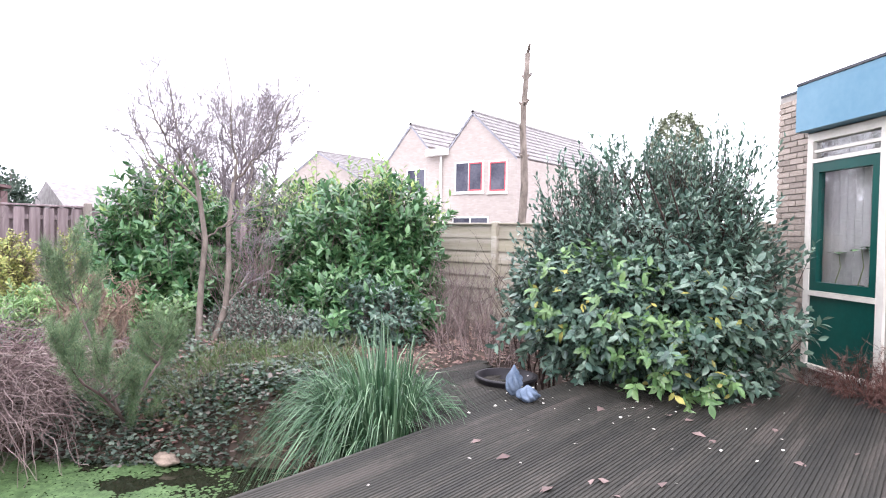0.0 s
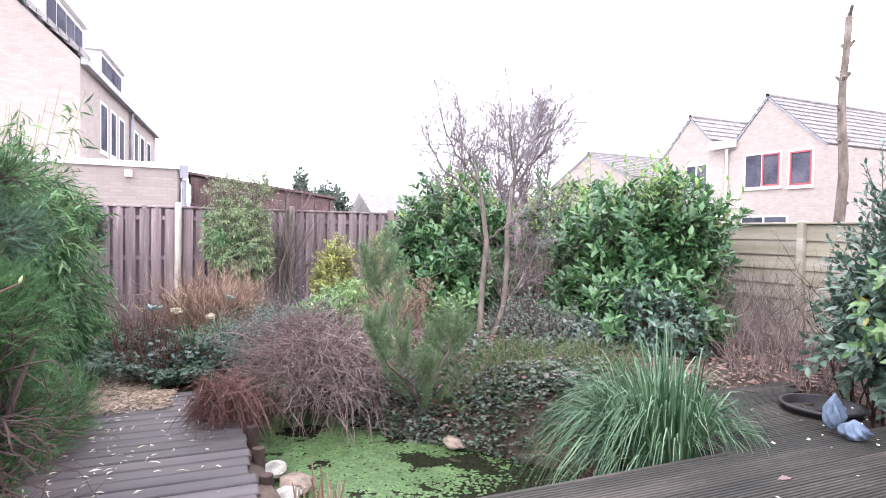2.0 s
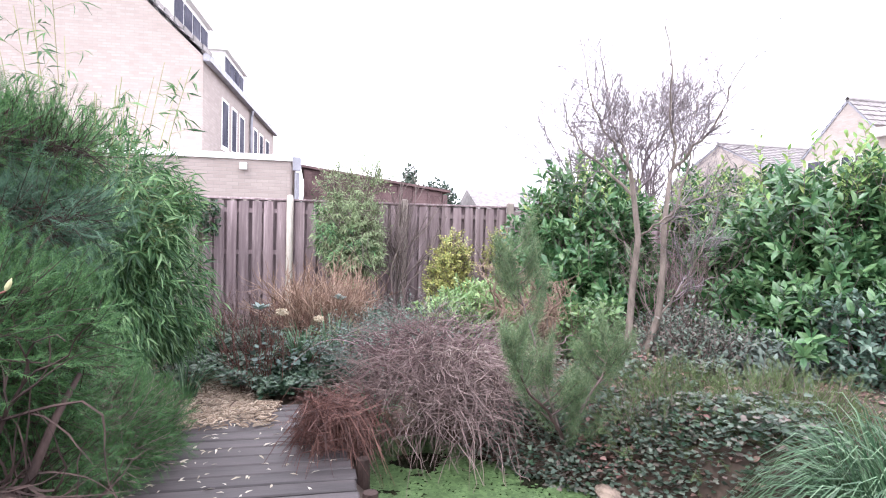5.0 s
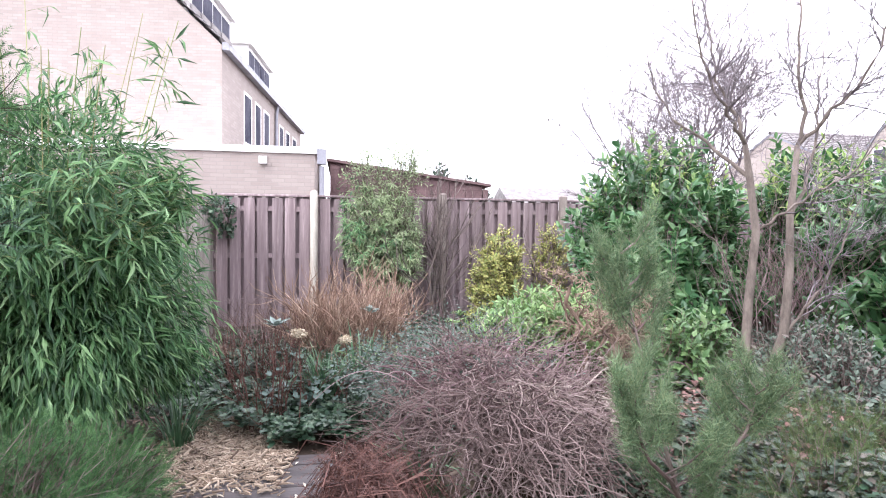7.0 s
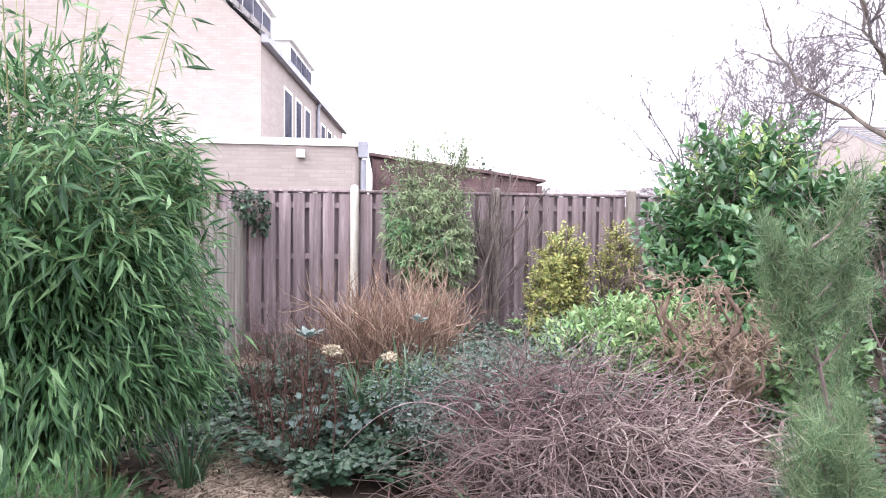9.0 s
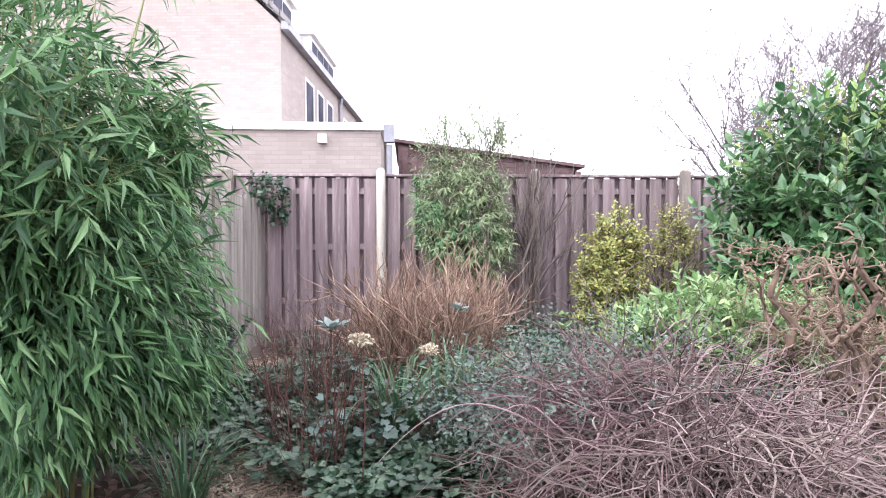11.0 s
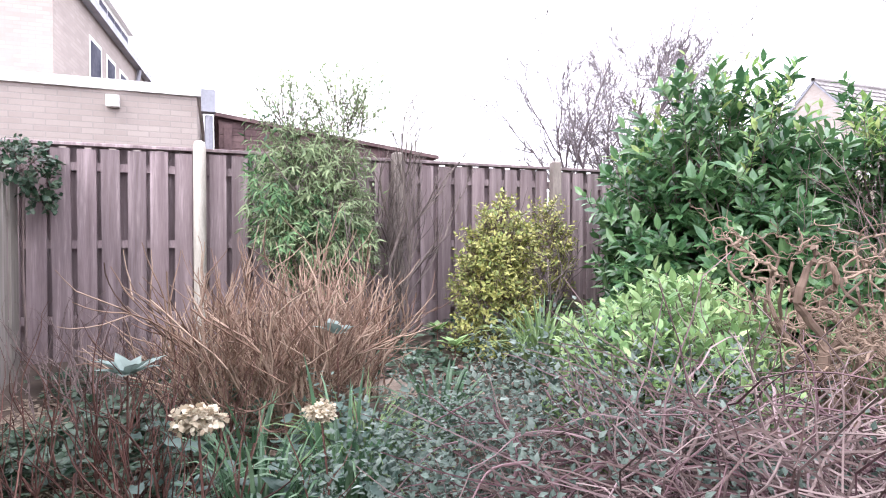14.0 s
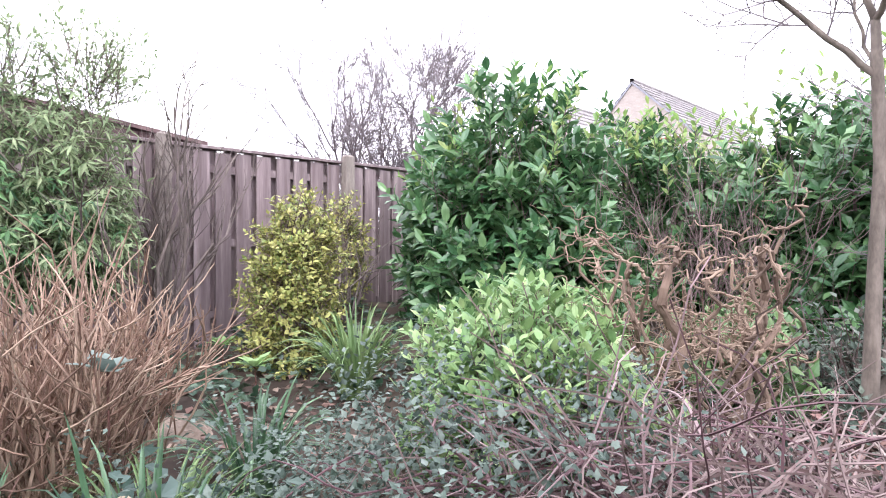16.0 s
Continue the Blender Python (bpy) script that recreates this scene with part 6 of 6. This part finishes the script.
iv = plant("ivy_tuft", "tuft of ivy on the fence corner", "ivy", (-11.35, -1.5, 1.3))
stems = Build()
put("foliage", foliage(rng, [(-11.3, -1.48, 1.42, 0.32, 0.13, 0.13), (-11.5, -1.4, 1.3, 0.14, 0.12, 0.2)], 90, 7, 0.05, 0.045, IVY, 0.12, 0.4, inner=0.3, twigs=stems), M_IVY, iv)
stems.tube([(-11.45, -1.5, -0.25), (-11.42, -1.52, 0.6), (-11.4, -1.5, 1.35)], [0.012, 0.009, 0.006], 5)
put("stems", stems, M_TWIG, iv)
iv = plant("ivy_tuft", "ivy climbing the foot of the side fence", "ivy", (-10.2, -1.5, -0.36))
stems = Build()
put("foliage", foliage(rng, [(-9.9, -1.52, -0.1, 0.3, 0.06, 0.28), (-9.2, -1.52, -0.15, 0.3, 0.06, 0.2)], 60, 7, 0.06, 0.055, IVY, 0.12, 0.4, inner=0.3, twigs=stems, zmin=-0.34), M_IVY, iv)
put("stems", stems, M_TWIG, iv)

# rosettes and dry flower heads
def rosette(c, n, L, w, m_, lab, lift=0.5, seed=0):
    g = np.random.default_rng(seed)
    t = plant("rosette_plant", lab, "plant", c)
    b = Build()
    gz = ground_z(c[0], c[1])
    b.tube([(c[0], c[1], gz - 0.02), (c[0] + 0.02, c[1], (gz + c[2]) / 2), c], [0.005, 0.005, 0.004], 5)
    put("stem", b, M_FERN, t)
    for k in range(n):
        a = k * 2.4
        b = Build()
        b.stamp(BROAD, [c], [(math.cos(a), math.sin(a), lift * (0.5 + 1.2 * k / n))], [(0, 0, 1)], L * g.uniform(0.8, 1.15), w)
        put("leaf", b, m_, t)


rosette((-8.5, -0.42, 0.3), 13, 0.15, 0.055, M_BLUELEAF, "pale blue-green leaf rosette on a thin stem", seed=1)
rosette((-8.71, 0.46, 0.38), 6, 0.13, 0.085, M_BLUELEAF, "pale blue-green broad leaves among dry stems", seed=2)
rosette((-9.6, 1.45, 0.1), 9, 0.15, 0.06, M_SKIMMIA, "small light green leafy sapling", seed=3)
rosette((-10.6, 1.7, 0.05), 11, 0.13, 0.06, M_SKIMMIA, "small light green leafy sapling", seed=4)
for c, r in (((-7.29, -0.13, 0.45), 0.034), ((-7.64, 0.2, 0.33), 0.025)):
    t = plant("dry_flower", "dried cream hydrangea flower head on a brown stem", "flower", c, "dry flower heads")
    b = Build()
    b.tube([(c[0] + 0.05, c[1], ground_z(c[0], c[1]) - 0.02), (c[0] + 0.02, c[1] + 0.02, 0.1), c], [0.0035, 0.0035, 0.003], 5)
    put("stem", b, M_FERN, t)
    put("florets", foliage(rng, [(*c, r, r * 1.2, r * 0.5), (c[0], c[1] + r * 0.7, c[2] - r * 0.2, r * 0.6, r * 0.6, r * 0.35)], 210, 3, 0.015, 0.012, BROAD, 0.012, 0.3, inner=0.2, rough=0.6), M_CREAMFLOWER, t)

# ---- ground covers ----
def cover(name, lab, cat, boxes, n, L, w, shape, m_, lift, seed, up=0.7, spread_z=0.1, wet=0.06):
    g = np.random.default_rng(seed)
    b = Build()
    pos, way, ups, ln = [], [], [], []
    for x0, y0, x1, y1, k in boxes:
        for _ in range(int(n * k)):
            x = g.uniform(x0, x1)
            y = g.uniform(y0, y1)
            edge = min(x - x0, x1 - x, y - y0, y1 - y) / (0.5 * min(x1 - x0, y1 - y0))
            if noise.noise(Vector((x * 2.1, y * 2.1, seed))) * 0.7 + edge < 0.22 or pond_depth(x, y) > wet:
                continue
            pos.append((x, y, ground_z(x, y) + lift * (0.3 + 0.7 * g.random()) + spread_z * (0.5 + noise.noise(Vector((x * 3, y * 3, seed + 2))))))
            way.append((g.normal(), g.normal(), g.normal() * 0.25))
            ups.append((g.normal() * 0.4, g.normal() * 0.4, up + 0.3))
            ln.append(g.uniform(0.65, 1.25))
    ln = np.array(ln)
    b.stamp(shape, pos, way, ups, L * ln, w * ln)
    return solo(name, b, m_, lab, cat, kind="stuff")


cover("ivy_patch", "dark green ivy covering the border soil", "ivy", [(-9.6, -1.5, -7.3, 0.4, 0.5), (-8.0, -0.35, -7.0, 0.6, 0.3), (-9.4, -1.5, -8.2, -0.6, 0.25)], 11000, 0.046, 0.044, IVY, M_IVY, 0.17, 71)
cover("ivy_patch", "dull green ground cover above the pond edge", "ivy", [(-7.6, 1.4, -5.2, 3.4, 0.6), (-6.3, 2.0, -4.7, 3.2, 0.3), (-8.6, 1.6, -6.4, 4.6, 0.4)], 4200, 0.036, 0.032, IVY, M_GROUNDCOVER, 0.1, 72)
cover("ivy_patch", "ivy and low herbs along the fence foot", "ivy", [(-11.6, -1.5, -9.0, 3.5, 0.8)], 4200, 0.06, 0.055, IVY, M_IVY, 0.08, 73)
cover("ivy_patch", "grey-green creeping shrub in the border", "ground cover", [(-9.0, 0.3, -7.0, 1.6, 1.0)], 6000, 0.026, 0.016, LEAF, M_CREEPER, 0.3, 74, spread_z=0.26)
cover("ivy_patch", "broad blue-green leaves under the flower stems", "ground cover", [(-8.5, -0.5, -7.3, 0.7, 1.0)], 620, 0.068, 0.056, IVY, leaf_mat("blue_green_ivy", [(0.024, 0.055, 0.042), (0.045, 0.09, 0.07), (0.09, 0.145, 0.12)], 0.4, 0.15, 0.45), 0.34, 79, spread_z=0.12)
cover("ivy_patch", "ivy hanging over the pond bank", "ivy", [(-6.9, 1.3, -4.4, 3.6, 1.0), (-6.6, 1.5, -5.0, 2.9, 0.6)], 9500, 0.042, 0.038, IVY, M_GROUNDCOVER, 0.15, 77, spread_z=0.12, wet=0.2)
cover("ivy_patch", "dark ivy along the pond bank", "ivy", [(-6.8, 1.5, -4.6, 3.2, 1.0)], 3200, 0.042, 0.038, IVY, M_IVY, 0.17, 78, spread_z=0.1, wet=0.2)
cover("leaf_litter", "brown fallen leaves on the soil", "leaf litter", [(-9.0, -1.6, -4.5, -0.9, 0.2), (-7.8, 1.3, -4.6, 4.6, 0.8), (-6.5, 3.6, -3.6, 6.9, 0.7), (-10.8, -1.5, -7, 3.5, 0.6)], 4200, 0.06, 0.042, LEAF, M_LITTER, 0.02, 75, up=1.6, spread_z=0.02)
cover("leaf_litter", "reddish fallen leaves on the pond bank", "leaf litter", [(-6.6, 1.9, -5.2, 2.9, 1.0), (-7.4, 1.6, -5.4, 3.6, 0.8)], 2000, 0.055, 0.04, LEAF, leaf_mat("red_litter", [(0.13, 0.055, 0.052), (0.22, 0.105, 0.095), (0.28, 0.16, 0.135), (0.16, 0.1, 0.08)], 0.7, 0.1), 0.13, 76, up=1.2)

# wood chips on the path, narrow fallen leaves over the planks
def strewn(name, lab, cat, pts, L, w, m_, seed, thick=True):
    g = np.random.default_rng(seed)
    b = Build()
    pts = np.array(pts)
    n = len(pts)
    ln = g.uniform(0.6, 1.3, n)
    way = np.stack([g.normal(size=n), g.normal(size=n), g.normal(size=n) * 0.12], 1)
    ups = np.stack([g.normal(size=n) * 0.25, g.normal(size=n) * 0.25, np.ones(n)], 1)
    shape = ([(-0.5, 0, 0), (0.5, 0.04, 0.02), (0.4, 1, 0), (-0.45, 0.93, 0.03), (-0.4, 0.03, 0.14), (0.42, 0.06, 0.12), (0.35, 0.96, 0.12), (-0.38, 0.9, 0.13)], [(4, 5, 6, 7), (0, 1, 5, 4), (1, 2, 6, 5), (2, 3, 7, 6), (3, 0, 4, 7)]) if thick else LEAF
    b.stamp(shape, pts, way, ups, L * ln, w * ln)
    return solo(name, b, m_, lab, cat, kind="stuff")


rng = np.random.default_rng(81)
pts = []
while len(pts) < 6500:
    x, y = rng.uniform(-9.0, -6.4), rng.uniform(-1.25, 0.15)
    mid = -0.55 - 0.18 * max(0, -7.0 - x)
    if abs(y - mid) < 0.42 + 0.12 * noise.noise(Vector((x * 2, y * 2, 5))) and rng.random() < smooth(-6.3, -6.9, x):
        pts.append((x, y, (ground_z(x, y) if x < -7.05 else -0.305) + 0.008 + 0.01 * rng.random()))
strewn("wood_chips", "pale wood chips strewn over the path", "wood chips", pts, 0.06, 0.0095, M_CHIP, 82)
pts = [(-9.9 + rng.normal() * 0.5, -1.25 + rng.normal() * 0.14, 0) for _ in range(1500)]
pts = [(x, y, ground_z(x, y) + 0.012) for x, y, _ in pts if y > -1.5]
strewn("gravel", "pale gravel strip beside the side fence", "gravel", pts, 0.03, 0.025, M_CHIP, 83)
pts = [(x, y, -0.306) for x, y in zip(rng.uniform(-6.95, -3.6, 560), rng.uniform(-0.95, 0.35, 560)) if rng.random() < smooth(0.5, -1.0, y) * smooth(-3.2, -6.2, x) + 0.06]
strewn("fallen_leaves", "narrow pale bamboo leaves fallen on the planks", "leaves", pts, 0.07, 0.014, M_FALLEN, 84, False)
pts = [(x, y, ground_z(x, y) + 0.015) for x, y in zip(rng.uniform(-6.3, -3.6, 1600), rng.uniform(-1.58, -0.98, 1600))]
strewn("leaf_litter", "brown litter under the juniper", "leaf litter", pts, 0.08, 0.016, M_LITTER, 85, False)
pts = [(x, y, 0.006) for x, y in zip(rng.uniform(-3.2, 1.5, 60), rng.uniform(1.2, 5.2, 60))]
strewn("fallen_leaves", "mauve-brown fallen leaves on the deck", "leaves", pts, 0.085, 0.06, M_OAK, 86, False)
pts = [(-3.1 + rng.normal() * 0.6, 4.2 + rng.normal() * 0.35, 0.007) for _ in range(50)] + [(x, y, 0.007) for x, y in zip(rng.uniform(-3.0, 0.5, 50), rng.uniform(2.0, 5.8, 50))]
strewn("fallen_petals", "small pale leaves scattered on the deck", "leaves", pts, 0.028, 0.02, M_PETAL, 87, False)

# duckweed
rng = np.random.default_rng(88)
pos = []
while len(pos) < 20000:
    x, y = rng.uniform(-6.95, -3.3), rng.uniform(0.45, 3.0)
    if pond_depth(x, y) < -0.02:
        continue
    k = smooth(-4.4, -5.3, x) * smooth(2.6, 1.7, y) + 0.55 * smooth(1.9, 1.2, y)
    k *= smooth(-0.28, 0.02, noise.noise(Vector((x * 2.6, y * 2.6, 9))) + 0.25 * noise.noise(Vector((x * 9, y * 9, 4))) + 0.12)
    if rng.random() < k:
        pos.append((x, y, -0.597 + 0.004 * rng.random()))
HEXA = ([(math.cos(a * math.pi / 3), math.sin(a * math.pi / 3), 0) for a in range(6)], [(0, 1, 2, 3, 4, 5)])
b = Build()
n = len(pos)
s = rng.uniform(0.008, 0.019, n)
b.stamp(HEXA, pos, np.stack([rng.normal(size=n), rng.normal(size=n), np.zeros(n)], 1), np.tile([0, 0, 1.0], (n, 1)), s, s)
solo("duckweed", b, M_DUCKWEED, "bright green duckweed floating on the pond", "duckweed", kind="stuff")

# stones
def stone(c, s, m_, lab, seed):
    bm = bmesh.new()
    bmesh.ops.create_icosphere(bm, subdivisions=3, radius=1)
    for v in bm.verts:
        k = 1 + 0.35 * noise.noise(v.co * 1.3 + Vector((seed, 0, 0))) + 0.1 * noise.noise(v.co * 4 + Vector((0, seed, 0)))
        v.co = Vector((v.co.x * s[0] * k, v.co.y * s[1] * k, max(v.co.z, -0.6) * s[2] * k)) + Vector(c)
    me = bpy.data.meshes.new("stone")
    bm.to_mesh(me)
    bm.free()
    me.materials.append(m_)
    tagged(new("stone", me), lab, "stone", "stones at the pond")


stone((-5.35, 0.6, -0.53), (0.14, 0.09, 0.045), M_STONE, "pale rough stone at the pond's edge", 1.0)
stone((-5.1, 0.72, -0.56), (0.16, 0.12, 0.06), M_STONE_BROWN, "flat brown stone at the pond's edge", 5.0)
stone((-4.85, 0.62, -0.53), (0.14, 0.1, 0.045), M_STONE, "pale broken stone at the pond's edge", 9.0)
stone((-5.45, 2.13, -0.55), (0.16, 0.08, 0.05), M_STONE_BROWN, "flat brown ledge stone over the water", 12.0)
stone((-6.45, 0.85, -0.25), (0.14, 0.14, 0.16), M_STONE_BROWN, "low brown stump-like stone by the shrub", 15.0)
stone((-9.5, 1.0, -0.15), (0.22, 0.16, 0.07), M_STONE_BROWN, "flat dark slab in the border", 17.0)

# blue cloth and black pot by the deck's edge
def cloth(c, r, h, seed):
    bm = bmesh.new()
    bmesh.ops.create_icosphere(bm, subdivisions=4, radius=1)
    for v in bm.verts:
        f = noise.noise(v.co * 2.1 + Vector((seed, 1, 0))) * 0.35 + 0.22 * math.sin(7 * math.atan2(v.co.y, v.co.x) + 5 * v.co.z) * (1 - abs(v.co.z))
        k = 1 + f
        taper = 1 - 0.55 * max(0, v.co.z)
        v.co = Vector((v.co.x * r * k * taper, v.co.y * r * k * taper, h * (max(v.co.z, -0.9) + 0.9) * (1 + 0.2 * f))) + Vector(c)
    me = bpy.data.meshes.new("cloth")
    bm.to_mesh(me)
    bm.free()
    me.polygons.foreach_set("use_smooth", [True] * len(me.polygons))
    me.materials.append(M_CLOTH)
    return me


tagged(new("crumpled_cloth", cloth((-3.38, 4.02, 0.0), 0.065, 0.13, 1)), "crumpled pale blue cloth on the deck", "cloth", "blue cloths")
tagged(new("crumpled_cloth", cloth((-3.2, 3.95, 0.0), 0.08, 0.065, 7)), "balled pale blue cloth on the deck", "cloth", "blue cloths")
b = Build()
c = (-3.75, 4.45, -0.05)
prof = [(0.2, -0.2), (0.27, 0.05), (0.29, 0.06), (0.29, 0.08), (0.26, 0.08), (0.24, 0.0), (0.0, -0.02)]
n = 24
v = [(c[0] + r * math.cos(k * 2 * math.pi / n), c[1] + r * math.sin(k * 2 * math.pi / n), c[2] + z) for r, z in prof for k in range(n)]
b.add(v, [(i * n + k, i * n + (k + 1) % n, (i + 1) * n + (k + 1) % n, (i + 1) * n + k) for i in range(len(prof) - 1) for k in range(n)])
solo("plant_tub", b, M_POT, "round black plastic tub behind the deck edge", "tub", smooth=True)

# ---- distance ----
rng = np.random.default_rng(90)
for x, y, h_, m_, lab in ((-46, 7.5, 6.2, M_FARTREE, "distant dark conifer over the roofs"), (-48, 10.0, 5.0, M_FARTREE, "distant rounded evergreen tree"), (-40, 30, 7, M_FARTREE, "distant dark conifer beyond the houses"), (-42, 33, 5.5, M_FARTREE, "distant rounded evergreen beyond the houses")):
    t = plant("far_tree", lab, "tree", (x, y, -0.36))
    con = "conifer" in lab
    blobs = [(x, y, h_ * (0.25 + 0.17 * k), 0.9 - 0.2 * k, 0.9 - 0.2 * k, h_ * 0.17) for k in range(4)] if con else [(x, y, h_ * 0.55, 1.6, 1.6, h_ * 0.42)]
    put("crown", foliage(rng, blobs, 700, 4, 0.4, 0.2, LEAF, 0.3, 0.2, inner=0.4), m_, t)
    b = Build()
    b.tube([(x, y, -0.4), (x, y, h_ * 0.4), (x, y, h_ * 0.8)], [0.15, 0.1, 0.03], 6)
    put("trunk", b, M_BARK, t)


def far_house(x, y, w, d, eave, ridge, lab):
    h = thing("far_house", lab, "house", "far houses", at=(x, y, 0))
    b = Build()
    b.box((x - d, y - w / 2, -0.36), (x, y + w / 2, eave))
    part("wall", b, M_BRICK_FAR, h)
    b = Build()
    v = [(x + 0.3, y - w / 2 - 0.2, eave), (x + 0.3, y + w / 2 + 0.2, eave), (x - d - 0.3, y + w / 2 + 0.2, eave), (x - d - 0.3, y - w / 2 - 0.2, eave), (x - d / 2, y - w / 2 - 0.2, ridge), (x - d / 2, y + w / 2 + 0.2, ridge)]
    b.add(v, [(0, 1, 5, 4), (2, 3, 4, 5), (1, 2, 5), (3, 0, 4), (3, 2, 1, 0)])
    part("roof", b, M_ROOF, h)


far_house(-45, 17.5, 9, 8, 2.6, 4.6, "distant pale house with a tiled roof")
far_house(-48, 27, 9, 8, 3.0, 5.0, "distant pale house with a grey roof")
far_house(-60, -2, 14, 8, 2.2, 3.8, "distant low house beyond the gardens")
hedge = foliage(rng, [(-58, y, 0.9, 1.2, 4.5, 1.6) for y in range(-6, 50, 6)], 3200, 4, 0.5, 0.3, LEAF, 0.4, 0.5, inner=0.5)
solo("far_hedge", hedge, M_FARTREE, "distant line of dull green hedges", "hedge", kind="stuff")

# bricks of the house pier, laid one by one
b = Build()
b.bevel_box((0, 0, 0), (1, 1, 1), 0.04)
brick = b.mesh("brick", M_BRICK)
rng = np.random.default_rng(95)
for k in range(50):
    z = -0.36 + k * 0.064
    if z > 2.84:
        break
    cuts = (-0.48, -0.27, -0.06, 0.0) if k % 2 else (-0.48, -0.375, -0.165, 0.0)
    for a, c in zip(cuts, cuts[1:]):
        o = new("brick", brick)
        o.parent = wall
        o.matrix_basis = WALL @ Matrix.Translation((a + 0.005, 0.006 + rng.uniform(0, 0.004), z)) @ Matrix.Diagonal((c - a - 0.01, 0.024, 0.053, 1))
